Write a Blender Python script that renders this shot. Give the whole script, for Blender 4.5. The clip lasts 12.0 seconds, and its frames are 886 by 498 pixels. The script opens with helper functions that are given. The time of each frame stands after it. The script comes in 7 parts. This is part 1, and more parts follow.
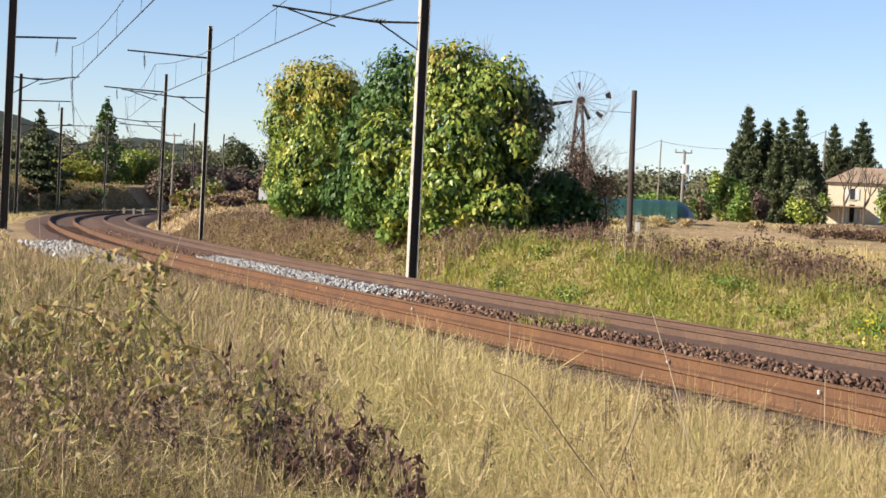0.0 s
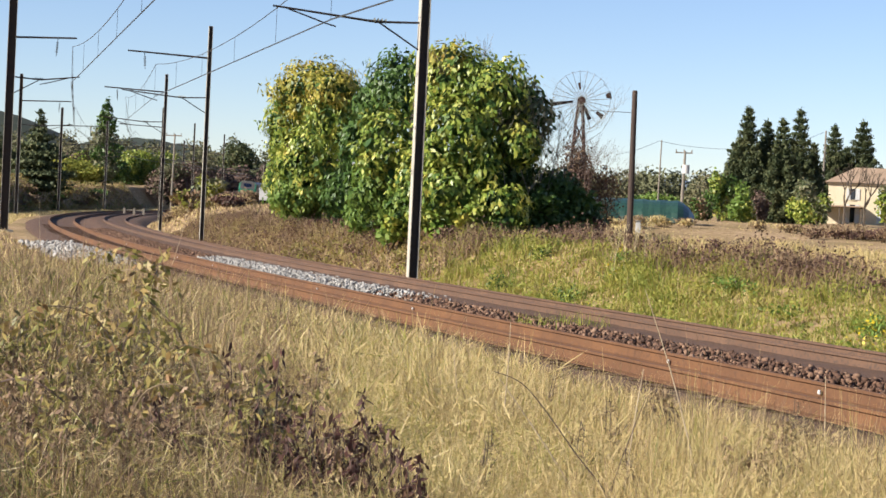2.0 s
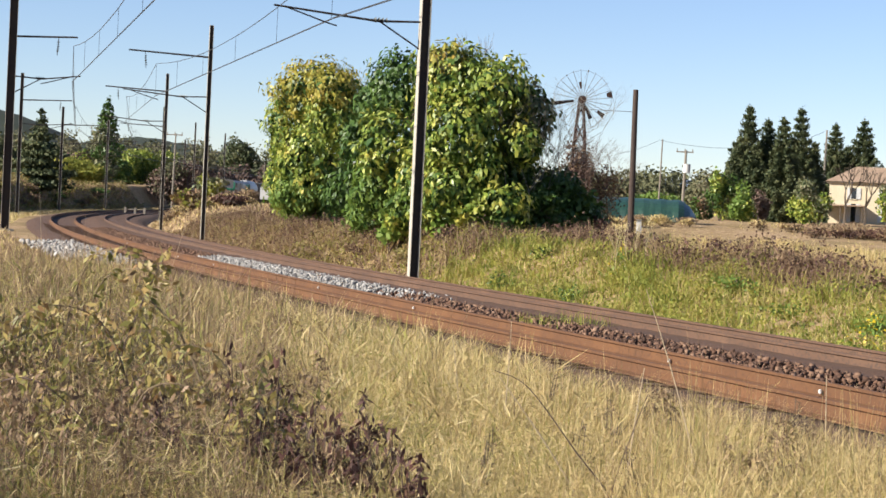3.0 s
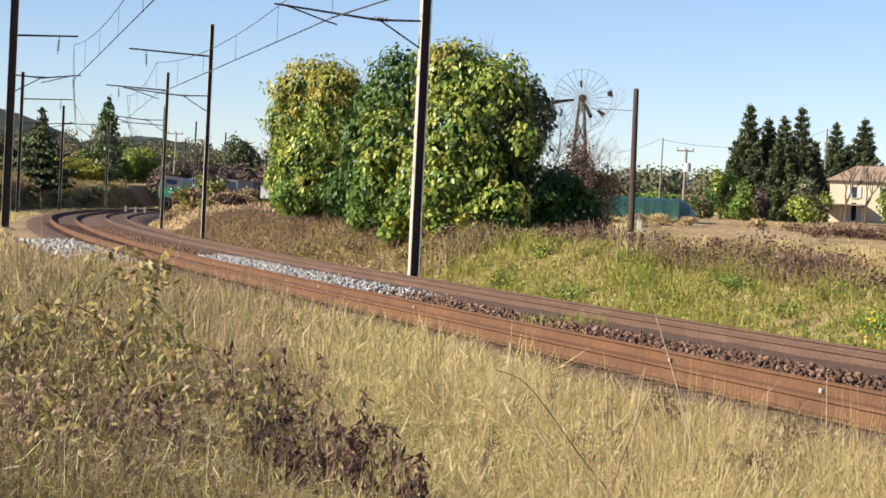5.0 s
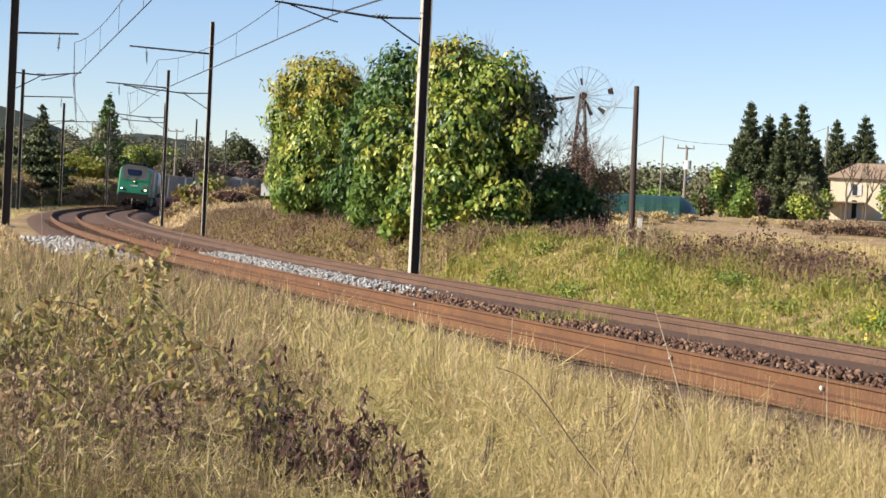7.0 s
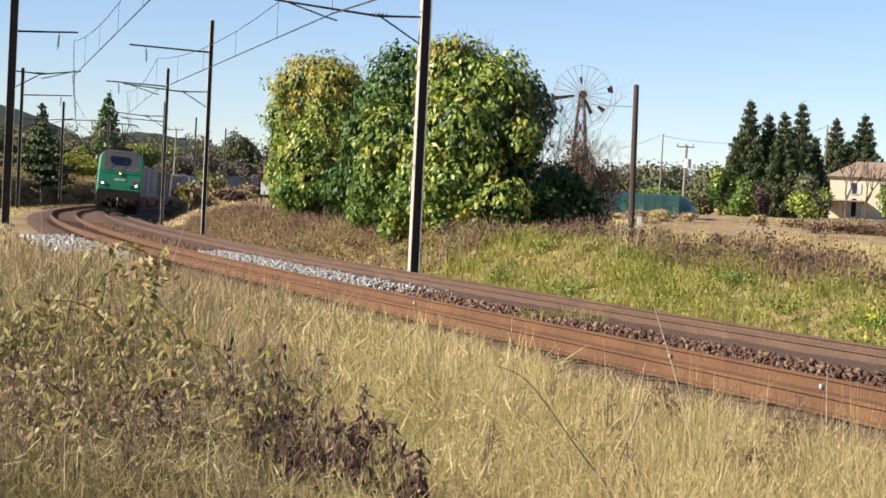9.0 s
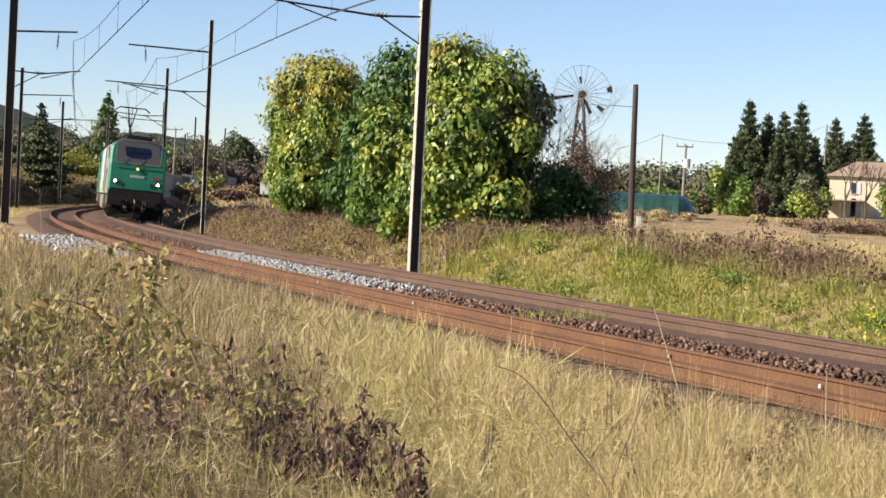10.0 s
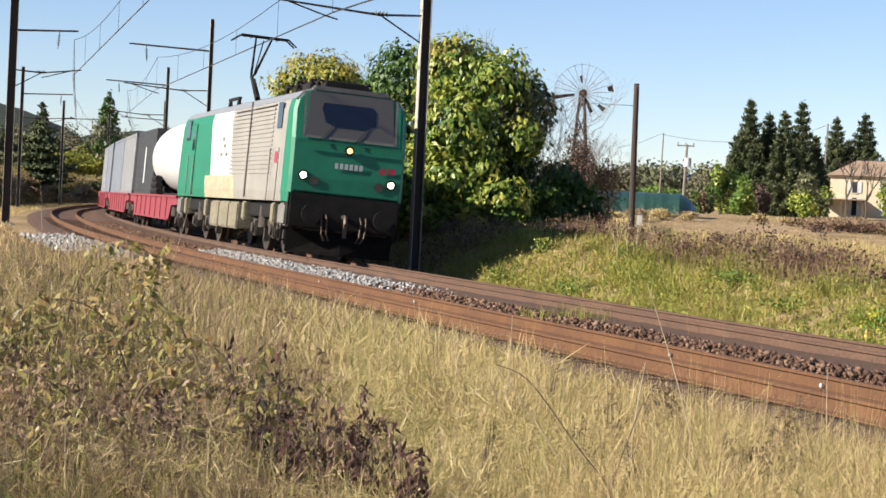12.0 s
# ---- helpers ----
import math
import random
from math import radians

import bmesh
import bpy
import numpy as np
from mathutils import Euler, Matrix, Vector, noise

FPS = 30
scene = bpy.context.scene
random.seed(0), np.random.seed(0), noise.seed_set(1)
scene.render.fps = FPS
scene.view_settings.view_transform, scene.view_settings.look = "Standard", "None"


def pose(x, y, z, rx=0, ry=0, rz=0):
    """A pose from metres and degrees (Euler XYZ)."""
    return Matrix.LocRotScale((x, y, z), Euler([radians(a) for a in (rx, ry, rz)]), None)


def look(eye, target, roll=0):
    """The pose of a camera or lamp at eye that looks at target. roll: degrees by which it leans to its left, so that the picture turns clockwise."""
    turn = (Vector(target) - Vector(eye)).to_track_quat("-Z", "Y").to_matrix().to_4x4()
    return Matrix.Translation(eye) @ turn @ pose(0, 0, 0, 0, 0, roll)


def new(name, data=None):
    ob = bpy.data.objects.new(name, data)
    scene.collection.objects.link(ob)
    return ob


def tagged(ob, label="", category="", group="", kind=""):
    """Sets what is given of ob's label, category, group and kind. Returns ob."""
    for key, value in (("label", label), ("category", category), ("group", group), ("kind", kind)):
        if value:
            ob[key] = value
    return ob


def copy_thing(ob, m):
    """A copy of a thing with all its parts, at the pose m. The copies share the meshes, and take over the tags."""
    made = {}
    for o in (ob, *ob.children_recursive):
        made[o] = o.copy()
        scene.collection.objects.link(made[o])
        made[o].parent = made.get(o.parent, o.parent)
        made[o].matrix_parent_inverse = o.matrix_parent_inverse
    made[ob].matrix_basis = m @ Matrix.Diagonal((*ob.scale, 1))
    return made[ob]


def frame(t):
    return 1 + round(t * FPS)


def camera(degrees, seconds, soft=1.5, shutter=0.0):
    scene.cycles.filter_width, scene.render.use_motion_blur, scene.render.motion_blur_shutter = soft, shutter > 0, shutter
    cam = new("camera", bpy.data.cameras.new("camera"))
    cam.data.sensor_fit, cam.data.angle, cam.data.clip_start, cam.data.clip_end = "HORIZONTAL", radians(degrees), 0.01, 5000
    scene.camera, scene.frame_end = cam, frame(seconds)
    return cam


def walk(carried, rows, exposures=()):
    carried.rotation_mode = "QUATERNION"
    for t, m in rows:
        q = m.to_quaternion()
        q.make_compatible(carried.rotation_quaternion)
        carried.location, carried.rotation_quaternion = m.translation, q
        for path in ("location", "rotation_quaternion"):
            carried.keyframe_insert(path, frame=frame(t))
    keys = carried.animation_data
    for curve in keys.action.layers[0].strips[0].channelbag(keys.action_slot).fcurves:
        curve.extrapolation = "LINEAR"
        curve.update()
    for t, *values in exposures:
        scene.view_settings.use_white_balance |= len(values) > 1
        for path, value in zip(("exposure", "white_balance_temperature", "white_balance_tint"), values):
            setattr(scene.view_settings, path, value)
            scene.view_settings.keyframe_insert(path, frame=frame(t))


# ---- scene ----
# ---- camera ----
EYE = (0.0, 0.0, 1.492)
cam = camera(25.97, 12.0, soft=1.6)
walk(cam, [
    (0, look(EYE, (0.093, 100.0, -0.322), 2.75)),
    (0.5, look(EYE, (0.117, 100.0, -0.307), 2.75)),
    (1, look(EYE, (0.073, 100.0, -0.309), 2.75)),
    (1.5, look(EYE, (0.073, 100.0, -0.318), 2.75)),
    (2, look(EYE, (0.073, 100.0, -0.318), 2.75)),
    (2.5, look(EYE, (0.032, 100.0, -0.320), 2.75)),
    (3, look(EYE, (0.029, 100.0, -0.361), 2.75)),
    (5, look(EYE, (0.007, 100.0, -0.417), 2.75)),
    (5.5, look(EYE, (-0.005, 100.0, -0.472), 2.75)),
    (6, look(EYE, (-0.009, 100.0, -0.502), 2.75)),
    (6.5, look(EYE, (-0.023, 100.0, -0.513), 2.75)),
    (7, look(EYE, (-0.011, 100.0, -0.548), 2.75)),
    (9, look(EYE, (0.012, 100.0, -0.622), 2.75)),
    (9.5, look(EYE, (0.037, 100.0, -0.631), 2.75)),
    (10, look(EYE, (0.042, 100.0, -0.631), 2.75)),
    (10.5, look(EYE, (0.042, 100.0, -0.635), 2.75)),
    (11, look(EYE, (0.044, 100.0, -0.676), 2.75)),
    (11.5, look(EYE, (0.014, 100.0, -0.677), 2.75)),
    (12, look(EYE, (0.000, 100.0, -0.683), 2.75)),
])

# ---- world, sun ----
SUN_FROM = Vector((-0.93, -0.37, 0.54)).normalized()
world = bpy.data.worlds.new("world")
scene.world = world
world.use_nodes = True
_wn = world.node_tree.nodes
_wn.clear()
_sky = _wn.new("ShaderNodeTexSky")
_sky.sky_type = "NISHITA"
_sky.sun_disc = False
_sky.sun_elevation = math.asin(SUN_FROM.z)
_sky.sun_rotation = math.atan2(SUN_FROM.x, SUN_FROM.y)
_sky.altitude = 100
_sky.air_density = 0.9
_sky.dust_density = 0.0
_sky.ozone_density = 2.8
_bg = _wn.new("ShaderNodeBackground")
_bg.inputs["Strength"].default_value = 0.0545
_wo = _wn.new("ShaderNodeOutputWorld")
_tint = _wn.new("ShaderNodeMix")
_tint.data_type, _tint.blend_type = "RGBA", "MULTIPLY"
_tint.inputs[0].default_value = 1.0
_tint.inputs[7].default_value = (0.985, 0.965, 1.09, 1)
world.node_tree.links.new(_sky.outputs[0], _tint.inputs[6])
world.node_tree.links.new(_tint.outputs[2], _bg.inputs[0])
world.node_tree.links.new(_bg.outputs[0], _wo.inputs[0])
sun_data = bpy.data.lights.new("sun", "SUN")
sun_data.energy = 4.9
sun_data.angle = radians(0.53)
sun_data.color = (1.0, 0.93, 0.82)
sun = new("sun", sun_data)
sun.matrix_world = look(SUN_FROM * 50, (0, 0, 0))
scene.view_settings.exposure = 1.34


# ---- materials ----
def _nodes(name):
    m = bpy.data.materials.new(name)
    m.use_nodes = True
    nt = m.node_tree
    return m, nt, nt.nodes["Principled BSDF"]


def tone(c):
    """The base colour of a swatch colour."""
    return tuple(0.607 * x for x in c)


def _ramp(nt, stops):
    r = nt.nodes.new("ShaderNodeValToRGB")
    e = r.color_ramp.elements
    while len(e) < len(stops):
        e.new(0.5)
    for el, (p, c) in zip(e, stops):
        el.position = p
        el.color = (*c, 1)
    return r


def surface(name, a, b, scale=4.0, rough=0.7, metal=0.0, bump=0.2, fine=40.0, c=None, stretch=(1, 1, 1), space="Object", spec=0.4):
    """Two colours mixed by coarse noise, a third by fine noise, and a fine relief."""
    m, nt, bs = _nodes(name)
    L = nt.links.new
    tc = nt.nodes.new("ShaderNodeTexCoord")
    mp = nt.nodes.new("ShaderNodeMapping")
    mp.inputs["Scale"].default_value = stretch
    if space == "World":
        geo = nt.nodes.new("ShaderNodeNewGeometry")
        L(geo.outputs["Position"], mp.inputs[0])
    else:
        L(tc.outputs["Object"], mp.inputs[0])
    n1 = nt.nodes.new("ShaderNodeTexNoise")
    n1.inputs["Scale"].default_value = scale
    n1.inputs["Detail"].default_value = 6
    n1.inputs["Roughness"].default_value = 0.65
    n2 = nt.nodes.new("ShaderNodeTexNoise")
    n2.inputs["Scale"].default_value = fine
    n2.inputs["Detail"].default_value = 4
    L(mp.outputs[0], n1.inputs[0])
    L(mp.outputs[0], n2.inputs[0])
    r1 = _ramp(nt, [(0.35, tone(a)), (0.65, tone(b))])
    L(n1.outputs[0], r1.inputs[0])
    mx = nt.nodes.new("ShaderNodeMix")
    mx.data_type = "RGBA"
    r2 = _ramp(nt, [(0.5, (0, 0, 0)), (0.7, (1, 1, 1))])
    L(n2.outputs[0], r2.inputs[0])
    L(r2.outputs[0], mx.inputs[0])
    L(r1.outputs[0], mx.inputs[6])
    mx.inputs[7].default_value = (*tone(c or tuple(0.7 * x for x in a)), 1)
    L(mx.outputs[2], bs.inputs["Base Color"])
    rr = nt.nodes.new("ShaderNodeMapRange")
    L(n1.outputs[0], rr.inputs[0])
    rr.inputs[3].default_value = max(0.02, rough - 0.12)
    rr.inputs[4].default_value = min(1.0, rough + 0.12)
    L(rr.outputs[0], bs.inputs["Roughness"])
    bs.inputs["Metallic"].default_value = metal
    bs.inputs["Specular IOR Level"].default_value = spec
    if bump:
        bp = nt.nodes.new("ShaderNodeBump")
        bp.inputs["Strength"].default_value = bump
        bp.inputs["Distance"].default_value = 0.02
        L(n2.outputs[0], bp.inputs["Height"])
        L(bp.outputs[0], bs.inputs["Normal"])
    return m


def foliage(name, stops, rough=0.55, transl=0.25, patch=0.6, each=0.75):
    """Leaves and blades: each piece its own colour, patches of tint over the plant, light through the leaf."""
    m, nt, bs = _nodes(name)
    L = nt.links.new
    geo = nt.nodes.new("ShaderNodeNewGeometry")
    n = nt.nodes.new("ShaderNodeTexNoise")
    n.inputs["Scale"].default_value = patch
    n.inputs["Detail"].default_value = 3
    L(geo.outputs["Position"], n.inputs[0])
    mth = nt.nodes.new("ShaderNodeMath")
    mth.operation = "MULTIPLY_ADD"
    L(n.outputs[0], mth.inputs[0])
    mth.inputs[1].default_value = 1.5
    sub = nt.nodes.new("ShaderNodeMath")
    sub.operation = "MULTIPLY_ADD"
    L(geo.outputs["Random Per Island"], sub.inputs[0])
    sub.inputs[1].default_value = each
    sub.inputs[2].default_value = -0.245 - each / 2
    L(sub.outputs[0], mth.inputs[2])
    r = _ramp(nt, [(k, tone(c)) for k, c in stops])
    L(mth.outputs[0], r.inputs[0])
    L(r.outputs[0], bs.inputs["Base Color"])
    bs.inputs["Roughness"].default_value = rough
    bs.inputs["Specular IOR Level"].default_value = 0.3
    if transl:
        t = nt.nodes.new("ShaderNodeBsdfTranslucent")
        L(r.outputs[0], t.inputs[0])
        mix = nt.nodes.new("ShaderNodeMixShader")
        mix.inputs[0].default_value = transl
        L(bs.outputs[0], mix.inputs[1])
        L(t.outputs[0], mix.inputs[2])
        L(mix.outputs[0], nt.nodes["Material Output"].inputs[0])
    return m


def glowing(name, col, strength):
    m, nt, bs = _nodes(name)
    bs.inputs["Base Color"].default_value = (*col, 1)
    bs.inputs["Emission Color"].default_value = (*col, 1)
    bs.inputs["Emission Strength"].default_value = strength
    return m


def glassy(name, col, rough=0.05):
    m, nt, bs = _nodes(name)
    bs.inputs["Base Color"].default_value = (*tone(col), 1)
    bs.inputs["Roughness"].default_value = rough
    bs.inputs["Specular IOR Level"].default_value = 0.8
    return m


STRAW = foliage("dry_grass", [(0.0, (0.34, 0.235, 0.085)), (0.28, (0.70, 0.52, 0.22)), (0.55, (0.98, 0.76, 0.40)), (0.76, (0.80, 0.655, 0.265)), (1.0, (0.42, 0.39, 0.11))], 0.6, 0.35, 1.6)
GREENGRASS = foliage("green_grass", [(0.0, (0.13, 0.20, 0.03)), (0.3, (0.27, 0.33, 0.05)), (0.55, (0.44, 0.42, 0.075)), (0.8, (0.60, 0.50, 0.14)), (1.0, (0.46, 0.34, 0.13))], 0.6, 0.35, 0.9)
WEED = foliage("dead_weed", [(0.0, (0.15, 0.065, 0.05)), (0.5, (0.10, 0.05, 0.042)), (1.0, (0.24, 0.14, 0.08))], 0.7, 0.15, 1.5)
BROWNWEED = foliage("brown_weed", [(0.0, (0.20, 0.12, 0.075)), (0.5, (0.33, 0.215, 0.125)), (1.0, (0.48, 0.35, 0.19))], 0.7, 0.15, 0.5)
BRAMBLE = foliage("bramble_leaf", [(0.0, (0.20, 0.20, 0.05)), (0.35, (0.34, 0.31, 0.085)), (0.65, (0.52, 0.39, 0.14)), (1.0, (0.36, 0.20, 0.08))], 0.5, 0.3, 1.2)
LEAF_A = foliage("fig_leaf", [(0.0, (0.06, 0.14, 0.022)), (0.28, (0.17, 0.26, 0.04)), (0.55, (0.36, 0.43, 0.075)), (0.8, (0.60, 0.58, 0.12)), (1.0, (0.74, 0.60, 0.13))], 0.42, 0.22, 1.3, 0.42)
LEAF_B = foliage("yellowing_leaf", [(0.0, (0.18, 0.22, 0.04)), (0.35, (0.36, 0.35, 0.06)), (0.65, (0.52, 0.44, 0.075)), (1.0, (0.60, 0.38, 0.09))], 0.48, 0.24, 1.3, 0.42)
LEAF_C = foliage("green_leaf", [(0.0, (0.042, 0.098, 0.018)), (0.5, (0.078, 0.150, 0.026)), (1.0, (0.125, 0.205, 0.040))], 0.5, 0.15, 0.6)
LEAF_D = foliage("bright_leaf", [(0.0, (0.13, 0.24, 0.045)), (0.5, (0.22, 0.34, 0.065)), (1.0, (0.36, 0.42, 0.08))], 0.55, 0.36, 1.2, 0.42)
LEAF_GREY = foliage("grey_green_leaf", [(0.0, (0.120, 0.168, 0.060)), (0.5, (0.228, 0.240, 0.120)), (1.0, (0.384, 0.348, 0.204))], 0.5, 0.2, 0.8)
CYPRESS = foliage("cypress_needles", [(0.0, (0.045, 0.07, 0.03)), (0.5, (0.09, 0.115, 0.045)), (1.0, (0.17, 0.175, 0.07))], 0.7, 0.15, 0.5)
FARWOOD = foliage("far_wood", [(0.0, (0.11, 0.13, 0.06)), (0.5, (0.18, 0.18, 0.09)), (1.0, (0.27, 0.225, 0.13))], 0.8, 0.15, 0.08, 0.4)
BUSHYELLOW = foliage("yellow_green_bush", [(0.0, (0.22, 0.27, 0.05)), (0.5, (0.40, 0.41, 0.07)), (1.0, (0.52, 0.45, 0.10))], 0.6, 0.35, 0.4)
BARETWIG = foliage("bare_twigs", [(0.0, (0.12, 0.075, 0.06)), (0.5, (0.17, 0.11, 0.085)), (1.0, (0.23, 0.155, 0.115))], 0.8, 0.0, 0.3)
GREYTWIG = foliage("pale_twigs", [(0.0, (0.30, 0.27, 0.22)), (1.0, (0.42, 0.38, 0.31))], 0.8, 0.0, 0.8)
FLOWER = foliage("yellow_flower", [(0.0, (0.75, 0.55, 0.02)), (1.0, (0.8, 0.65, 0.05))], 0.5, 0.2, 2.0)
BARK = surface("bark", (0.09, 0.065, 0.045), (0.17, 0.13, 0.095), 6, 0.9, 0, 0.6, 30, stretch=(1, 1, 0.25))
RUST = surface("rail_rust", (0.135, 0.058, 0.022), (0.195, 0.085, 0.031), 0.8, 0.8, 0, 0.15, 25, (0.10, 0.045, 0.02), space="World")
RUST_DULL = surface("dull_rail", (0.12, 0.062, 0.036), (0.17, 0.09, 0.052), 0.8, 0.75, 0.0, 0.15, 25, (0.06, 0.04, 0.03), space="World")
RAILTOP = surface("worn_rail_head", (0.20, 0.12, 0.085), (0.30, 0.19, 0.13), 2.0, 0.45, 0.5, 0.1, 40, space="World")
SLEEPER = surface("stained_sleeper", (0.10, 0.048, 0.024), (0.15, 0.075, 0.036), 5, 0.9, 0, 0.4, 50)
BALLAST = surface("rusty_ballast", (0.10, 0.050, 0.027), (0.16, 0.080, 0.043), 3.0, 0.95, 0, 1.0, 26, (0.07, 0.045, 0.036), space="World")
STONE_RUST = foliage("rusty_stone", [(0.0, (0.06, 0.032, 0.022)), (0.5, (0.155, 0.08, 0.05)), (1.0, (0.33, 0.205, 0.135))], 0.9, 0.0, 2.0)
STONE_GREY = foliage("fresh_stone", [(0.0, (0.25, 0.235, 0.22)), (0.5, (0.40, 0.38, 0.355)), (1.0, (0.58, 0.55, 0.51))], 0.9, 0.0, 2.0)
MAST_STEEL = surface("mast_steel", (0.035, 0.03, 0.027), (0.065, 0.05, 0.042), 2.0, 0.7, 0.2, 0.15, 30, (0.09, 0.055, 0.04))
# Pale colour imitates sunlight on the mast flanges, against the dark web.
MAST_SUNLIT = surface("sunlit_mast_steel", (0.50, 0.45, 0.37), (0.60, 0.55, 0.46), 2.0, 0.7, 0.0, 0.1, 30)
WIRE = surface("catenary_wire", (0.10, 0.105, 0.11), (0.15, 0.155, 0.16), 5, 0.5, 0.6, 0)
INSUL = surface("insulator_glass", (0.06, 0.07, 0.06), (0.10, 0.10, 0.09), 5, 0.3, 0, 0)
POLEWOOD = surface("creosoted_pole", (0.055, 0.035, 0.028), (0.10, 0.065, 0.048), 3, 0.85, 0, 0.4, 40, stretch=(1, 1, 0.1))
GREYPOLE = surface("weathered_pole", (0.26, 0.225, 0.18), (0.36, 0.31, 0.25), 3, 0.85, 0, 0.3, 40, stretch=(1, 1, 0.1))


# ---- the line of the railway ----
BEND = [(-360, 0.0), (-260, 0.0), (-220, 0.0012), (-180, 0.002236), (-140, 0.000514), (-100, 0.0017), (-60, 0.000943), (-20, 0.001819), (40, 6e-05)]
TRACK_GAP = 3.41
CANT = math.asin(0.085 / 1.5)
_S = np.arange(-420.0, 60.0, 0.5)
_k = np.interp(_S, [b[0] for b in BEND], [b[1] for b in BEND])
_th = np.cumsum(_k) * 0.5
_i0 = int(np.argmin(abs(_S)))
_th = _th - _th[_i0] + 0.3064
_X = np.cumsum(np.sin(_th)) * 0.5
_Y = -np.cumsum(np.cos(_th)) * 0.5
_X = _X - _X[_i0]
_Y = _Y - _Y[_i0] + 39.45


def on_line(s, off=0.0):
    """The place and heading at s metres along the far track, off metres to the outside of the bend."""
    t = float(np.interp(s, _S, _th))
    return float(np.interp(s, _S, _X)) - math.cos(t) * off, float(np.interp(s, _S, _Y)) - math.sin(t) * off, t


def _smooth(a, b, v):
    u = np.clip((v - a) / (b - a), 0, 1)
    return u * u * (3 - 2 * u)


def rise(s):
    """The line climbs a little beyond the bend."""
    return 1.15 * _smooth(-205.0, -300.0, s)


def line_coords(x, y):
    """Metres along the line and to its outside, for arrays of places."""
    x, y = np.asarray(x, float), np.asarray(y, float)
    s, o = np.empty(x.shape), np.empty(x.shape)
    xs, ys, ths, ss = _X[::2], _Y[::2], _th[::2], _S[::2]
    for a in range(0, x.size, 4000):
        px, py = x[a:a + 4000], y[a:a + 4000]
        d = (px[:, None] - xs[None]) ** 2 + (py[:, None] - ys[None]) ** 2
        i = d.argmin(1)
        s[a:a + 4000] = ss[i]
        dx, dy = px - xs[i], py - ys[i]
        o[a:a + 4000] = -dx * np.cos(ths[i]) - dy * np.sin(ths[i])
        far = np.sqrt(d.min(1))
        o[a:a + 4000] = np.where(far > 30, np.sign(o[a:a + 4000]) * far, o[a:a + 4000])
    return s, o


def _wave(x, y):
    return (np.sin(x * 0.9 + 1.3 * np.sin(y * 0.31)) * np.sin(y * 0.7 + 0.8 * np.sin(x * 0.43)) * 0.6
            + np.sin(x * 2.3 + y * 1.1) * np.sin(y * 2.9 - x * 0.7) * 0.25)


def ground_z(x, y):
    x, y = np.atleast_1d(np.asarray(x, float)), np.atleast_1d(np.asarray(y, float))
    s, o = line_coords(x, y)
    # a short steep bank beside the far track, lower and gentler where the line runs out of the bend
    wide = 5.7 + 3.4 * _smooth(-16, 8, s)
    inner = -0.55 + (1.32 - 0.12 * _smooth(-20, -45, s) - 0.24 * _smooth(-10, 6, s)) * _smooth(2.5, wide, -o) + 0.0055 * np.clip(-o - 10, 0, 130)
    # the far meadow before the bend stays low
    inner = inner - 0.0035 * np.clip(-o - 10, 0, 130) * _smooth(0, -25, x)
    # straw-grown rise inside the bend
    inner = inner + 0.8 * _smooth(-72, -104, s) * (1 - _smooth(-132, -165, s)) * _smooth(4.5, 9.0, -o) * (1 - _smooth(24, 45, -o))
    outer = -0.17 - 0.10 * _smooth(5.6, 9.5, o)
    outer = outer + 0.9 * _smooth(8.2, 12.0, o) * _smooth(-30, -60, s)
    # cutting slope round the outside of the bend
    outer = outer + 2.2 * _smooth(9.2, 12.0, o) * _smooth(-85, -125, s)
    bed = np.full(x.shape, -0.62)
    z = np.where(o < -2.2, inner, np.where(o > 4.75, outer, bed))
    away = np.clip(np.maximum(-o - 2.5, o - 6.0), 0, 4) / 4
    z = z + 0.09 * _wave(x, y) * away
    z = z + (1.1 * _smooth(100, 165, y) + 0.5 * _smooth(170, 240, y)) * _smooth(-5, 20, x)
    # knoll beside the near grass
    z = z + 0.22 * np.exp(-(((x + 6.6) / 2.2) ** 2 + ((y - 29) / 9.0) ** 2)) * (o > 6.0)
    z = z + rise(s) * (abs(o) < 200)
    z = z + 6.0 * _smooth(320, 1500, np.hypot(x, y))
    return z


def mesh_object(name, verts, faces, mat, smooth=False):
    me = bpy.data.meshes.new(name)
    me.from_pydata([tuple(v) for v in verts] if not isinstance(verts, list) else verts, [], faces)
    me.materials.append(mat)
    if smooth:
        me.shade_smooth()
    return new(name, me)


def fast_mesh(name, verts, quads=None, tris=None, mats=()):
    """A mesh out of numpy arrays of quads or triangles."""
    f = quads if quads is not None else tris
    n = f.shape[1]
    me = bpy.data.meshes.new(name)
    me.vertices.add(len(verts))
    me.vertices.foreach_set("co", np.ascontiguousarray(verts, np.float32).ravel())
    me.loops.add(f.size)
    me.loops.foreach_set("vertex_index", np.ascontiguousarray(f, np.int32).ravel())
    me.polygons.add(len(f))
    me.polygons.foreach_set("loop_start", np.arange(0, f.size, n, dtype=np.int32))
    me.update(calc_edges=True)
    for m in mats:
        me.materials.append(m)
    return me


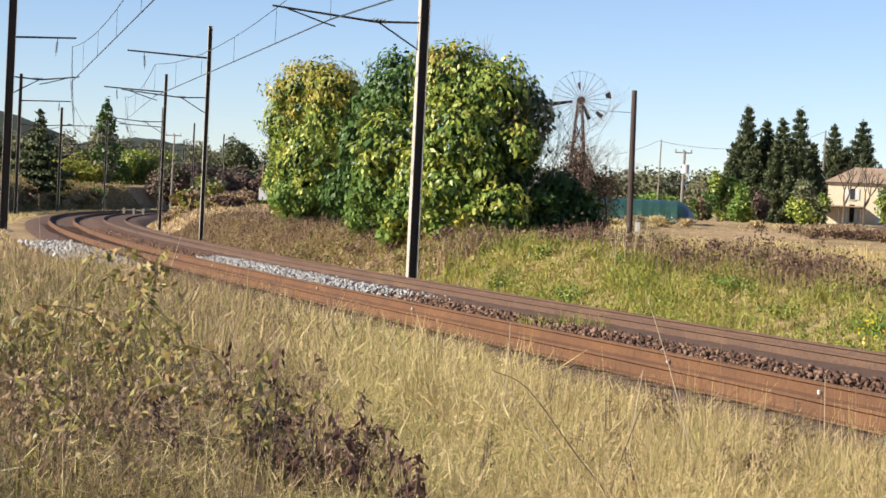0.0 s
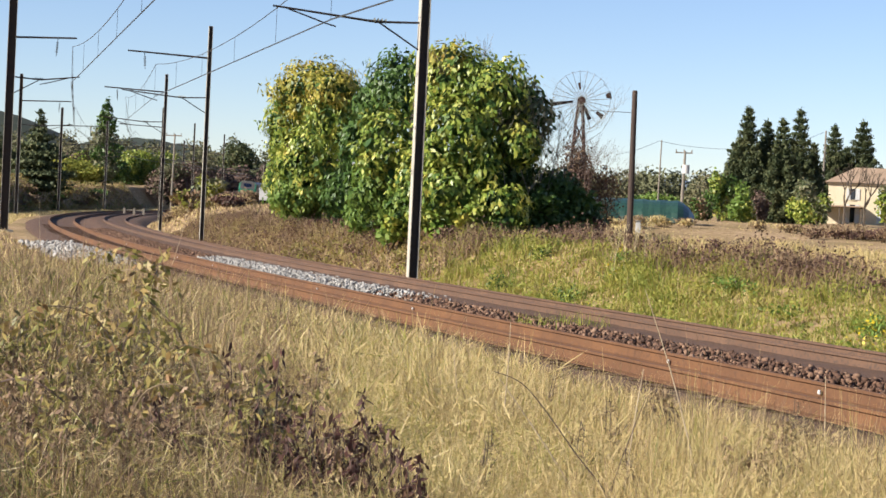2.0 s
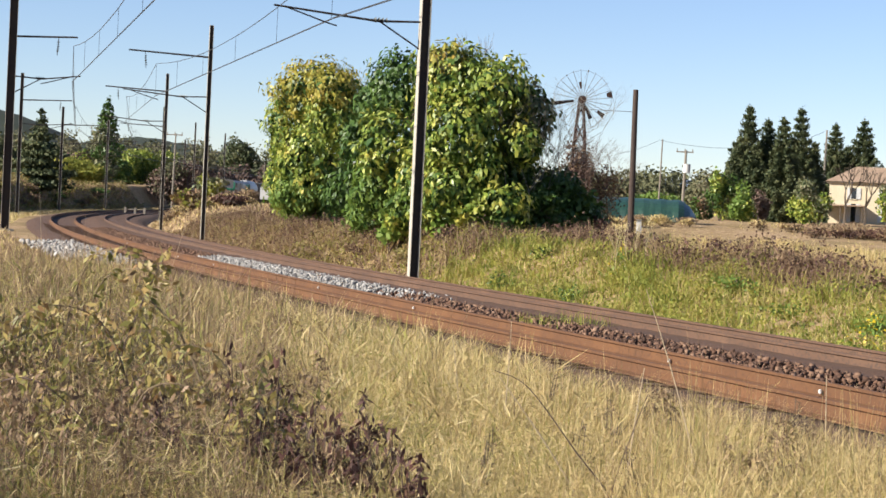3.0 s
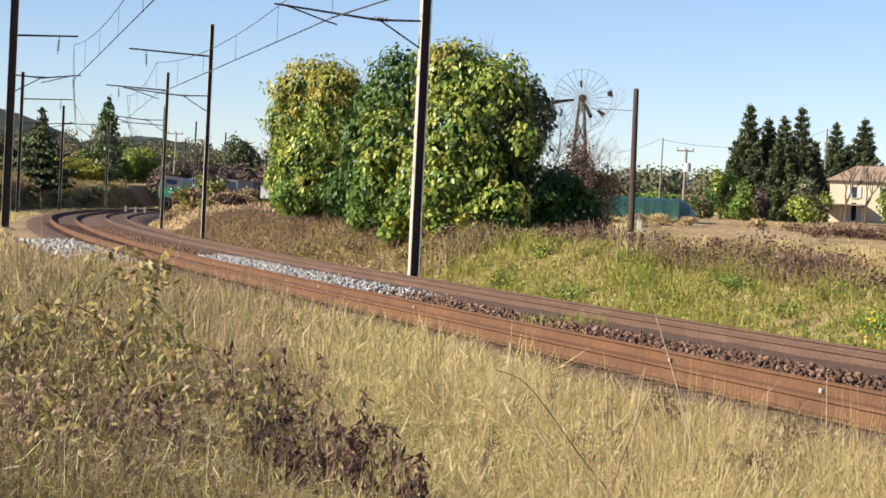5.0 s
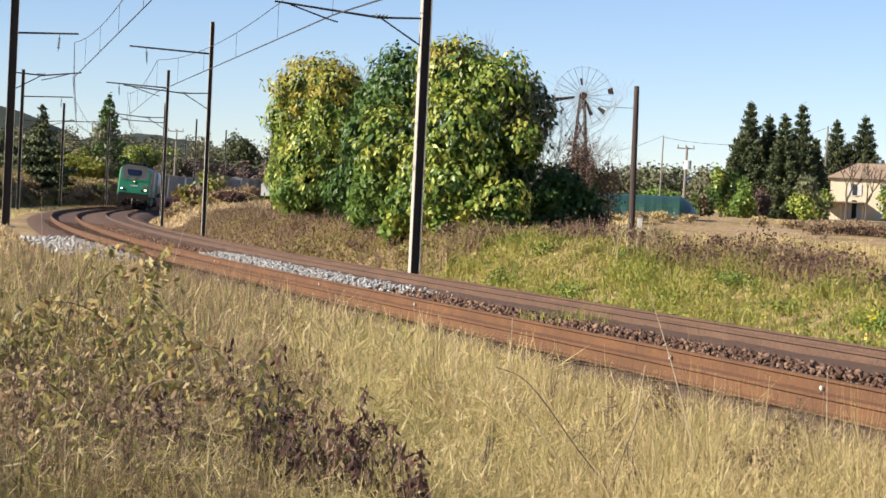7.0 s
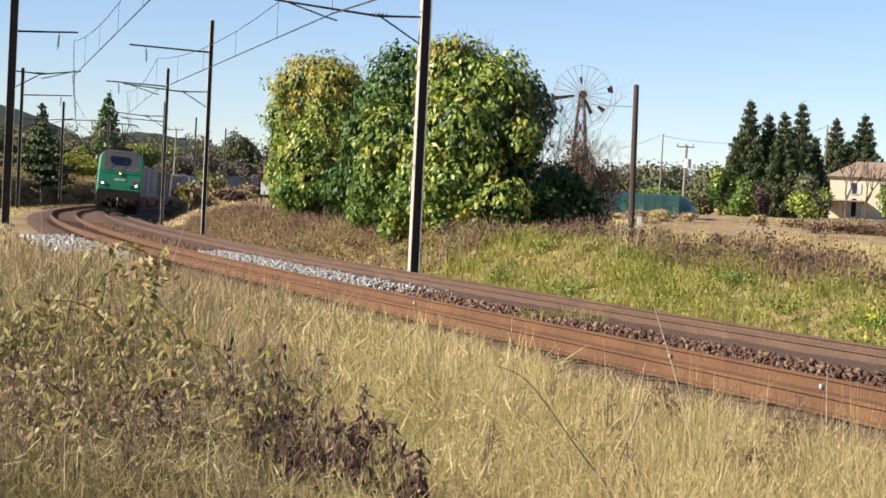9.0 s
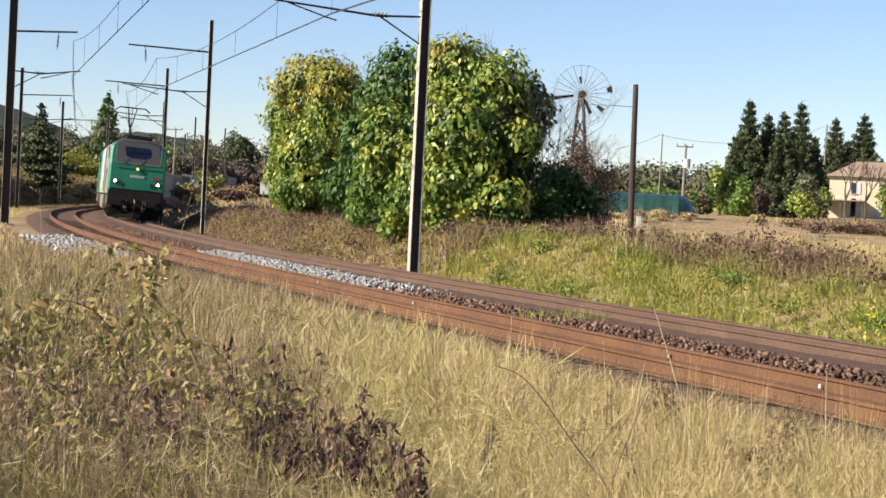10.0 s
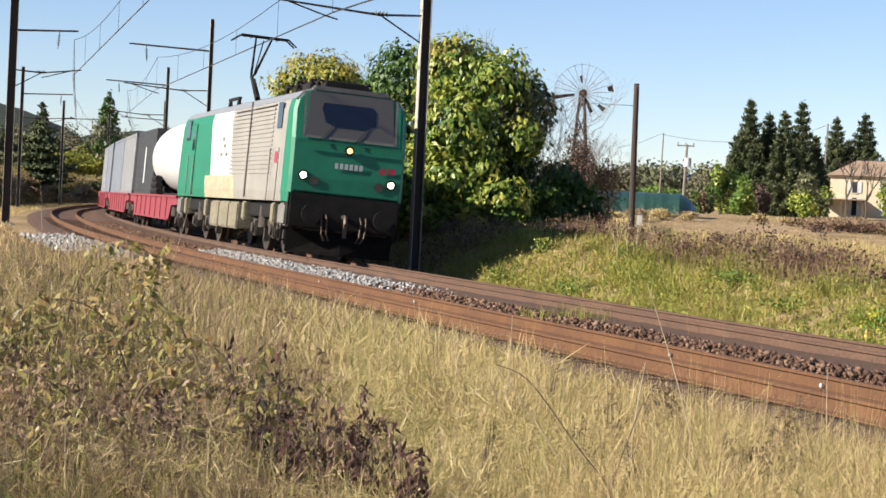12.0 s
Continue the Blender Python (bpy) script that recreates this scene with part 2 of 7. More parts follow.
# ground: meadow, verge and field in one sheet
def ground_material():
    m, nt, bs = _nodes("meadow_soil")
    L = nt.links.new
    geo = nt.nodes.new("ShaderNodeNewGeometry")
    n1 = nt.nodes.new("ShaderNodeTexNoise")
    n1.inputs["Scale"].default_value = 0.12
    n1.inputs["Detail"].default_value = 8
    n2 = nt.nodes.new("ShaderNodeTexNoise")
    n2.inputs["Scale"].default_value = 3.0
    n2.inputs["Detail"].default_value = 8
    L(geo.outputs["Position"], n1.inputs[0])
    L(geo.outputs["Position"], n2.inputs[0])
    r1 = _ramp(nt, [(0.3, (0.22, 0.165, 0.078)), (0.5, (0.32, 0.23, 0.13)), (0.7, (0.37, 0.265, 0.165))])
    r2 = _ramp(nt, [(0.35, (0.55, 0.5, 0.42)), (0.65, (1.0, 1.0, 1.0))])
    L(n1.outputs[0], r1.inputs[0])
    L(n2.outputs[0], r2.inputs[0])
    mx = nt.nodes.new("ShaderNodeMix")
    mx.data_type = "RGBA"
    mx.blend_type = "MULTIPLY"
    mx.inputs[0].default_value = 1.0
    L(r1.outputs[0], mx.inputs[6])
    L(r2.outputs[0], mx.inputs[7])
    L(mx.outputs[2], bs.inputs["Base Color"])
    bs.inputs["Roughness"].default_value = 0.95
    bs.inputs["Specular IOR Level"].default_value = 0.1
    bp = nt.nodes.new("ShaderNodeBump")
    bp.inputs["Strength"].default_value = 0.8
    bp.inputs["Distance"].default_value = 0.08
    L(n2.outputs[0], bp.inputs["Height"])
    L(bp.outputs[0], bs.inputs["Normal"])
    return m


SOIL = ground_material()


def ground():
    gx = np.concatenate([-np.geomspace(60, 3500, 26)[::-1], np.arange(-59, 60, 0.6), np.geomspace(60, 3500, 26)])
    gy = np.concatenate([-np.geomspace(12, 3500, 18)[::-1], np.arange(-11, 150, 0.6), np.arange(150, 330, 3.0), np.geomspace(330, 4500, 22)])
    xx, yy = np.meshgrid(gx, gy)
    z = ground_z(xx.ravel(), yy.ravel())
    v = np.stack([xx.ravel(), yy.ravel(), z], 1)
    nx, ny = len(gx), len(gy)
    i = (np.arange(ny - 1)[:, None] * nx + np.arange(nx - 1)[None]).ravel()
    q = np.stack([i, i + 1, i + nx + 1, i + nx], 1)
    me = fast_mesh("ground", v, q, mats=(SOIL,))
    me.shade_smooth()
    ob = new("ground", me)
    tagged(ob, "dry autumn meadow and field soil", "ground", kind="structure")


ground()


def sweep(name, profile, s0, s1, step, off, mat, closed=True, cant=True, kind="structure", label="", category=""):
    """A profile (metres outward of the track centre, height over the rail plane) drawn along the line."""
    ss = np.arange(s0, s1 + 0.01, step)
    v, q = [], []
    n = len(profile)
    for s in ss:
        x, y, t = on_line(s, off)
        ca, sa = (math.cos(CANT), math.sin(CANT)) if cant else (1, 0)
        for o, h in profile:
            oo = o * ca - h * sa
            hh = (o + 0.75) * sa + h * ca
            v.append((x - math.cos(t) * oo, y - math.sin(t) * oo, hh + float(rise(s))))
    m = n if closed else n - 1
    for i in range(len(ss) - 1):
        for j in range(m):
            a, b = i * n + j, i * n + (j + 1) % n
            q.append((a, b, b + n, a + n))
    ob = mesh_object(name, v, q, mat)
    tagged(ob, label, category, kind=kind)
    return ob


RAIL = [(-0.075, -0.172), (0.075, -0.172), (0.075, -0.160), (0.012, -0.140), (0.010, -0.045), (0.036, -0.032), (0.036, -0.006), (0.026, 0.0),
        (-0.026, 0.0), (-0.036, -0.006), (-0.036, -0.032), (-0.010, -0.045), (-0.012, -0.140), (-0.075, -0.160)]


def tracks():
    for off, nm in ((0.0, "rails carrying the train"), (TRACK_GAP, "rails of the empty track")):
        for o in (-0.752, 0.752):
            sweep("rail", [(a + o, b) for a, b in RAIL], -415, 55, 1.0, off, RUST if off else RUST_DULL, label=("rust-orange steel rail on sleepers, " if off else "dull brown steel rail on sleepers, ") + nm, category="rail")


tracks()


def ballast_bed():
    ss = np.arange(-415, 56, 0.4)
    prof = np.array([-2.5, -2.0, -1.6, -1.2, -0.85, -0.5, 0.0, 0.5, 0.85, 1.2, 1.5, 1.7, 1.9, 2.2, 2.5, 2.9, 3.4, 3.9, 4.3, 4.7, 5.1, 5.5, 6.0])
    hgt = np.array([-0.62, -0.36, -0.17, -0.14, -0.12, -0.11, -0.08, -0.05, -0.04, -0.04, -0.08, -0.13, -0.18, -0.18, -0.19, -0.17, -0.15, -0.13, -0.10, -0.06, -0.09, -0.17, -0.42])
    v = []
    for s in ss:
        x, y, t = on_line(s)
        ct, st, up = math.cos(t), math.sin(t), float(rise(s))
        for o, h in zip(prof, hgt):
            h2 = h + 0.025 * noise.noise((s * 3.1, o * 3.1, 0.0)) + 0.02 * noise.noise((s * 0.7, o, 5.0))
            v.append((x - ct * o, y - st * o, h2 + up))
    n = len(prof)
    i = (np.arange(len(ss) - 1)[:, None] * n + np.arange(n - 1)[None]).ravel()
    q = np.stack([i, i + 1, i + n + 1, i + n], 1)
    me = fast_mesh("ballast_bed", np.array(v), q, mats=(BALLAST,))
    me.shade_smooth()
    tagged(new("ballast_bed", me), "rust-stained ballast bed under two tracks", "ballast", kind="structure")


ballast_bed()


# ---- plants ----
def leaf_cloud(rng, pts, normals, size, droop=0.35, spread=0.8, long=1.5):
    """Folded four-cornered leaves at the points, facing roughly outward."""
    n = len(pts)
    nn = normals + rng.normal(0, spread, (n, 3))
    nn /= np.linalg.norm(nn, axis=1)[:, None] + 1e-9
    dn = np.tile([0, 0, -1.0], (n, 1)) * droop + rng.normal(0, 0.6, (n, 3))
    u = dn - nn * (dn * nn).sum(1)[:, None]
    u /= np.linalg.norm(u, axis=1)[:, None] + 1e-9
    w = np.cross(nn, u)
    s = size * rng.uniform(0.6, 1.3, (n, 1))
    a = pts
    b = pts + u * s * long * 0.45 + w * s * 0.5 + nn * s * 0.12
    c = pts + u * s * long
    d = pts + u * s * long * 0.45 - w * s * 0.5 + nn * s * 0.12
    v = np.stack([a, b, c, d], 1).reshape(-1, 3)
    q = np.arange(4 * n).reshape(-1, 4)
    return v, q


def lumpy_points(rng, n, blob, inner=0.72):
    """Points in the outer shell of a lumpy blob, and their outward directions."""
    cx, cy, cz, rx, ry, rz = blob
    d = rng.normal(0, 1, (n, 3))
    d /= np.linalg.norm(d, axis=1)[:, None]
    ph = rng.uniform(0, 6.28, 6)
    f = 1 + 0.17 * np.sin(d[:, 0] * 5 + ph[0]) * np.sin(d[:, 2] * 6 + ph[1]) + 0.14 * np.sin(d[:, 1] * 9 + ph[2] + d[:, 2] * 7) + 0.06 * np.sin(d[:, 0] * 15 + d[:, 2] * 13 + ph[3])
    r = rng.uniform(inner, 1.0, n) ** 0.6 * f
    p = d * r[:, None] * np.array([rx, ry, rz]) + np.array([cx, cy, cz])
    return p, d


def crown(name, parent, seed, blobs, per_m2, size, mats, droop=0.35, long=1.5, inner=0.72, spread=0.8, floor=None, shade_filler=None):
    """A crown of leaves out of lumps (x, y, z, rx, ry, rz, index of the material)."""
    rng = np.random.default_rng(seed)
    vs, qs, ms, k = [], [], [], 0
    for b in blobs:
        rx, ry, rz = b[3:6]
        area = 4 * math.pi * (((rx * ry) ** 1.6 + (rx * rz) ** 1.6 + (ry * rz) ** 1.6) / 3) ** (1 / 1.6)
        p, d = lumpy_points(rng, int(area * per_m2), b[:6], inner)
        # Dark core leaves close see-through holes and stand in for the crown's inner shade.
        core = None if shade_filler is None else lumpy_points(rng, int(area * per_m2 * 0.22), (*b[:3], rx * 0.74, ry * 0.74, rz * 0.74), 0.75)
        if floor is not None:
            keep = p[:, 2] > floor
            p, d = p[keep], d[keep]
        v, q = leaf_cloud(rng, p, d, size, droop, spread, long)
        vs.append(v)
        qs.append(q + k)
        k += len(v)
        ms.append(np.full(len(q), b[6] if len(b) > 6 else 0, np.int32))
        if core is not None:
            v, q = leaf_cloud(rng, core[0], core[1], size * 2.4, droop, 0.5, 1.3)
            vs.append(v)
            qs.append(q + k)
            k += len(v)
            ms.append(np.full(len(q), shade_filler, np.int32))
    me = fast_mesh(name, np.concatenate(vs), np.concatenate(qs), mats=mats)
    me.polygons.foreach_set("material_index", np.concatenate(ms))
    ob = new(name, me)
    ob.parent = parent
    return ob


def tube(bm, pts, radii, n=6):
    """A tapered round tube through the points."""
    rings = []
    for i, p in enumerate(pts):
        p = Vector(p)
        a = Vector(pts[max(0, i - 1)])
        b = Vector(pts[min(len(pts) - 1, i + 1)])
        d = (b - a).normalized() if (b - a).length > 1e-6 else Vector((0, 0, 1))
        u = d.cross(Vector((0.3, 0.9, 0.1))).normalized()
        w = d.cross(u)
        rings.append([bm.verts.new(p + (u * math.cos(6.2832 * j / n) + w * math.sin(6.2832 * j / n)) * radii[i]) for j in range(n)])
    for r0, r1 in zip(rings, rings[1:]):
        for j in range(n):
            bm.faces.new((r0[j], r0[(j + 1) % n], r1[(j + 1) % n], r1[j]))
    bm.faces.new(rings[0][::-1])
    bm.faces.new(rings[-1])


def part(name, bm, material, parent, label=""):
    me = bpy.data.meshes.new(name)
    bmesh.ops.recalc_face_normals(bm, faces=bm.faces)
    bm.to_mesh(me)
    bm.free()
    me.materials.append(material)
    ob = new(name, me)
    ob.parent = parent
    if label:
        ob["label"] = label
    return ob


def thing(name, label, category, group="", at=(0, 0, 0), turn=0.0):
    ob = new(name)
    ob.empty_display_size = 0.2
    ob.matrix_basis = pose(at[0], at[1], at[2], 0, 0, turn)
    return tagged(ob, label, category, group)


def gz(x, y):
    return float(ground_z(x, y)[0])


def limbs(rng, base, tops, r0, parent, mat=None, name="trunk"):
    bm = bmesh.new()
    bx, by, bz = base
    for i, t in enumerate(tops):
        t = Vector(t)
        b = Vector((bx + rng.uniform(-.2, .2), by + rng.uniform(-.2, .2), bz - 0.1))
        m1 = b.lerp(t, 0.35) + Vector((rng.uniform(-.3, .3), rng.uniform(-.3, .3), 0.3))
        m2 = b.lerp(t, 0.7) + Vector((rng.uniform(-.3, .3), rng.uniform(-.3, .3), 0.2))
        tube(bm, [b, m1, m2, t], [r0, r0 * 0.7, r0 * 0.4, r0 * 0.12])
    return part(name, bm, mat or BARK, parent)


def thicket_depth(u):
    """How far off the thicket stands in the direction x = u * y: its end nearer the camera leans on the bank."""
    return float(np.interp(u, [-0.09, -0.06, -0.035, -0.015, 0.03, 0.09], [84.0, 76.0, 65.0, 59.8, 58.0, 60.0]))


def thicket_place(p):
    """The place on the thicket's own line for a place given 78 m off."""
    k = thicket_depth(p[0] / p[1]) / 78.0
    return p[0] * k, p[1] * k


def big_tree():
    # broad ivy-hung thicket of several stems
    x, y = 0.0, 0.0
    t = thing("overgrown_tree", "dense thicket tree, leaves green turning yellow, beside the line", "tree")
    rng = random.Random(3)
    B = []

    def blob(cx, cy, cz, rx, ry, rz, m):
        k = thicket_depth(cx / cy) / 67.0
        B.append((cx * k, cy * k, 1.49 + (cz + 0.06 - 1.49) * k, rx * k * (1.0 if cx < -3.5 else 1.04), ry * k, rz * k * 1.05, m))
    # left dome
    blob(-4.71, 68.00, 5.46, 1.65, 1.5, 1.2, 1)
    blob(-5.41, 67.50, 4.21, 1.0, 1.3, 1.5, 0)
    blob(-4.00, 67.80, 4.70, 1.0, 1.2, 1.3, 0)
    blob(-4.06, 67.00, 5.53, 1.0, 1.0, 0.8, 1)
    blob(-4.66, 67.00, 2.85, 1.35, 1.4, 1.6, 0)
    blob(-5.68, 67.00, 2.40, 0.6, 1.0, 1.1, 0)
    blob(-4.80, 66.00, 1.84, 1.2, 1.0, 0.7, 3)
    blob(-3.50, 68.50, 2.05, 0.9, 1.0, 0.9, 2)
    # dark middle dome behind
    blob(-1.68, 70.00, 5.94, 1.35, 1.5, 1.3, 2)
    blob(-2.67, 70.00, 5.27, 0.8, 1.2, 0.9, 2)
    # middle lower lobe
    blob(-1.96, 66.00, 3.53, 1.1, 1.2, 1.4, 0)
    blob(-2.17, 65.50, 2.16, 1.1, 1.0, 1.0, 3)
    blob(-2.49, 65.00, 1.18, 0.8, 0.7, 0.5, 3)
    blob(-1.28, 65.50, 1.62, 0.8, 0.8, 0.7, 3)
    # right dome
    blob(0.26, 68.00, 6.10, 1.6, 1.6, 1.3, 0)
    blob(-0.17, 67.50, 6.74, 0.8, 1.0, 0.7, 1)
    # set-back lump in dark leaves, painting the shaded recess beside the left dome
    blob(-3.14, 71.00, 3.80, 0.8, 1.0, 1.5, 2)
    blob(-0.77, 67.00, 2.64, 1.0, 1.2, 1.4, 0)
    blob(1.67, 68.00, 5.77, 1.3, 1.5, 1.2, 0)
    blob(2.73, 68.50, 4.95, 1.0, 1.4, 1.3, 4)
    blob(0.44, 66.50, 4.06, 1.5, 1.4, 1.6, 0)
    blob(2.55, 67.20, 4.05, 0.7, 0.9, 0.8, 0)
    blob(1.35, 66.60, 3.00, 0.6, 0.8, 0.9, 0)
    # set-back lump in dark leaves, painting the shadow hollow in the right dome
    blob(2.25, 70.00, 3.10, 1.1, 1.2, 1.3, 2)
    blob(0.23, 66.00, 2.28, 1.2, 1.2, 1.0, 0)
    blob(2.00, 66.60, 1.88, 1.1, 1.0, 0.7, 0)
    blob(4.10, 69.00, 2.30, 0.9, 1.3, 1.0, 2)
    blob(4.95, 69.00, 1.63, 0.8, 1.0, 0.5, 2)
    # Core leaves take the dark green, painting shade behind the outer leaves.
    crown("crown", t, 5, B, 86, 0.102, (LEAF_A, LEAF_B, LEAF_C, LEAF_D, LEAF_GREY), droop=1.3, long=2.2, inner=0.60, spread=0.5, shade_filler=2)
    for px in ((-4.51, 68.00, 1.07), (-1.73, 69.00, 1.10), (0.89, 68.00, 1.23)):
        gx, gy = thicket_place((px[0] * 1.16, px[1] * 1.16))
        limbs(rng, (gx, gy, gz(gx, gy)), [(gx + rng.uniform(-1.5, 1.5), gy + rng.uniform(-.8, .8), rng.uniform(3.5, 6.0)) for _ in range(5)], 0.16, t)
    return t


big_tree()


# ---- the train ----
GREEN_PAINT = surface("loco_green_paint", (0.010, 0.20, 0.105), (0.018, 0.25, 0.135), 1.5, 0.52, 0, 0.03, 60, (0.010, 0.165, 0.085))
GREY_PAINT = surface("loco_grey_paint", (0.35, 0.325, 0.28), (0.43, 0.40, 0.35), 1.2, 0.5, 0, 0.05, 40, (0.28, 0.24, 0.19))
WHITE_PAINT = surface("loco_white_paint", (0.66, 0.64, 0.58), (0.74, 0.72, 0.66), 1.2, 0.45, 0, 0.04, 40, (0.58, 0.52, 0.40))
CREAM_PAINT = surface("grimy_cream_paint", (0.46, 0.40, 0.26), (0.58, 0.52, 0.36), 2.5, 0.7, 0, 0.1, 18, (0.22, 0.17, 0.10))
OLIVE_PAINT = surface("grimy_olive_beige", (0.22, 0.19, 0.12), (0.34, 0.30, 0.20), 3.0, 0.7, 0, 0.15, 18, (0.12, 0.10, 0.07))
ROOF_PAINT = surface("loco_roof_paint", (0.14, 0.135, 0.13), (0.20, 0.19, 0.18), 2, 0.6, 0, 0.1, 30)
FRAME_DARK = surface("grimy_frame", (0.013, 0.011, 0.010), (0.030, 0.025, 0.021), 3, 0.8, 0.0, 0.2, 30, spec=0.2)
BOGIE = surface("dusty_bogie", (0.06, 0.047, 0.038), (0.11, 0.088, 0.07), 3, 0.8, 0.1, 0.2, 30)
APRON_GREY = surface("grimy_grey_apron", (0.20, 0.18, 0.16), (0.28, 0.26, 0.23), 3, 0.6, 0, 0.1, 30)
WHEEL_STEEL = surface("wheel_steel", (0.10, 0.075, 0.06), (0.17, 0.13, 0.10), 3, 0.5, 0.6, 0.1, 30)
SCREEN = glassy("windscreen_glass", (0.10, 0.088, 0.075), 0.28)
SCREEN_IN = glassy("dark_cab_glass", (0.006, 0.008, 0.02), 0.04)
LAMP = glowing("lit_headlamp", (1.0, 0.88, 0.70), 1.5)
LAMP_TOP = glowing("lit_top_lamp", (1.0, 0.55, 0.22), 0.8)
RED_GLASS = glassy("tail_lamp_glass", (0.02, 0.006, 0.006), 0.2)
LOGO_RED = surface("emblem_red", (0.45, 0.04, 0.07), (0.5, 0.05, 0.09), 3, 0.4, 0, 0)
MARK_WHITE = surface("marking_white", (0.62, 0.66, 0.62), (0.7, 0.73, 0.7), 3, 0.5, 0, 0)
WAGON_RED = surface("wagon_red_paint", (0.29, 0.038, 0.052), (0.37, 0.06, 0.075), 1.5, 0.6, 0, 0.08, 30, (0.26, 0.05, 0.05))
TANK_WHITE = surface("tank_white_paint", (0.70, 0.69, 0.67), (0.80, 0.79, 0.77), 0.8, 0.4, 0, 0.03, 30, (0.62, 0.60, 0.56))
SPEED = 27.63
FRONT_AT_END = -8.52


def box(bm, x0, x1, y0, y1, z0, z1, bevel=0.0):
    v = [bm.verts.new((x, y, z)) for x in (x0, x1) for y in (y0, y1) for z in (z0, z1)]
    f = [bm.faces.new([v[i] for i in q]) for q in ((0, 1, 3, 2), (4, 6, 7, 5), (0, 4, 5, 1), (2, 3, 7, 6), (0, 2, 6, 4), (1, 5, 7, 3))]
    if bevel:
        e = {e for a in f for e in a.edges}
        bmesh.ops.bevel(bm, geom=list(e), offset=bevel, segments=2, affect="EDGES", clamp_overlap=True)


def boxed(name, mat, parent, *dims, label="", bevel=0.015):
    bm = bmesh.new()
    for d in dims:
        box(bm, *d, bevel=bevel)
    return part(name, bm, mat, parent, label)


def disc(bm, centre, axis, r, depth, n=20):
    """A short cylinder along x, y or z."""
    rot = {"x": Matrix.Rotation(math.pi / 2, 4, "Y"), "y": Matrix.Rotation(math.pi / 2, 4, "X"), "z": Matrix()}[axis]
    bmesh.ops.create_cone(bm, cap_ends=True, segments=n, radius1=r, radius2=r, depth=depth, matrix=Matrix.Translation(centre) @ rot)


BODY = [(1.30, 1.40), (1.55, 1.43), (1.95, 1.43), (2.85, 1.43), (3.55, 1.42), (3.80, 1.36), (4.00, 1.18), (4.12, 0.80)]


def nose(z):
    return 9.42 - (0.0 if z < 2.6 else (z - 2.6) * 0.24)


def body_slice(name, mat, parent, rear, front, zlo=0.0, zhi=9.0, cap_front=False, label="", out=0.0):
    """A length of the car body between two planes that may lean (x as a function of z)."""
    rows = [(z, y + out) for z, y in BODY if zlo - 1e-6 <= z <= zhi + 1e-6]
    bm = bmesh.new()
    rings = []
    stations = [(rear, 1.0), (front, 1.0)] if not cap_front else [(rear, 1.0), (lambda z: front(z) - 0.30, 1.0), (lambda z: front(z) - 0.08, 0.985), (front, 0.93)]
    for fx, k in stations:
        rings.append([bm.verts.new((fx(z), -y * k, z)) for z, y in rows] + [bm.verts.new((fx(z), y * k, z)) for z, y in rows[::-1]])
    n = len(rings[0])
    for a, b in zip(rings, rings[1:]):
        for j in range(n):
            bm.faces.new((a[j], a[(j + 1) % n], b[(j + 1) % n], b[j]))
    m = len(rows)
    for ring in (rings[0], rings[-1]):
        for j in range(m - 1):
            bm.faces.new((ring[j], ring[j + 1], ring[n - 2 - j], ring[n - 1 - j]))
    return part(name, bm, mat, parent, label)


def wheelset(parent, x, r=0.57, y=0.72):
    for sy in (-1, 1):
        bm = bmesh.new()
        disc(bm, (x, sy * y, r), "y", r, 0.13, 28)
        disc(bm, (x, sy * (y - 0.07), r), "y", r + 0.03, 0.03, 28)
        disc(bm, (x, sy * (y + 0.08), r), "y", 0.17, 0.12, 14)
        part("wheel", bm, WHEEL_STEEL, parent)


def bogie(parent, x, base=2.6, r=0.57, name="bogie"):
    for sy in (-1, 1):
        bm = bmesh.new()
        box(bm, x - base / 2 - 0.7, x + base / 2 + 0.7, sy * 0.98 - 0.09, sy * 0.98 + 0.09, 0.62, 0.86, 0.03)
        for dx in (-base / 2, base / 2):
            box(bm, x + dx - 0.22, x + dx + 0.22, sy * 1.0 - 0.16, sy * 1.0 + 0.16, 0.36, 0.80, 0.04)
            disc(bm, (x + dx, sy * 1.17, r), "y", 0.14, 0.1, 14)
            for k in (-0.38, 0.38):
                disc(bm, (x + dx + k, sy * 1.02, 0.80), "z", 0.10, 0.42, 12)
            box(bm, x + dx + 0.52, x + dx + 0.66, sy * 0.9 - 0.08, sy * 0.9 + 0.08, 0.25, 0.7, 0.01)
        disc(bm, (x, sy * 1.12, 0.88), "z", 0.16, 0.55, 14)
        part(name, bm, BOGIE, parent)
    for dx in (-base / 2, base / 2):
        wheelset(parent, x + dx, r)


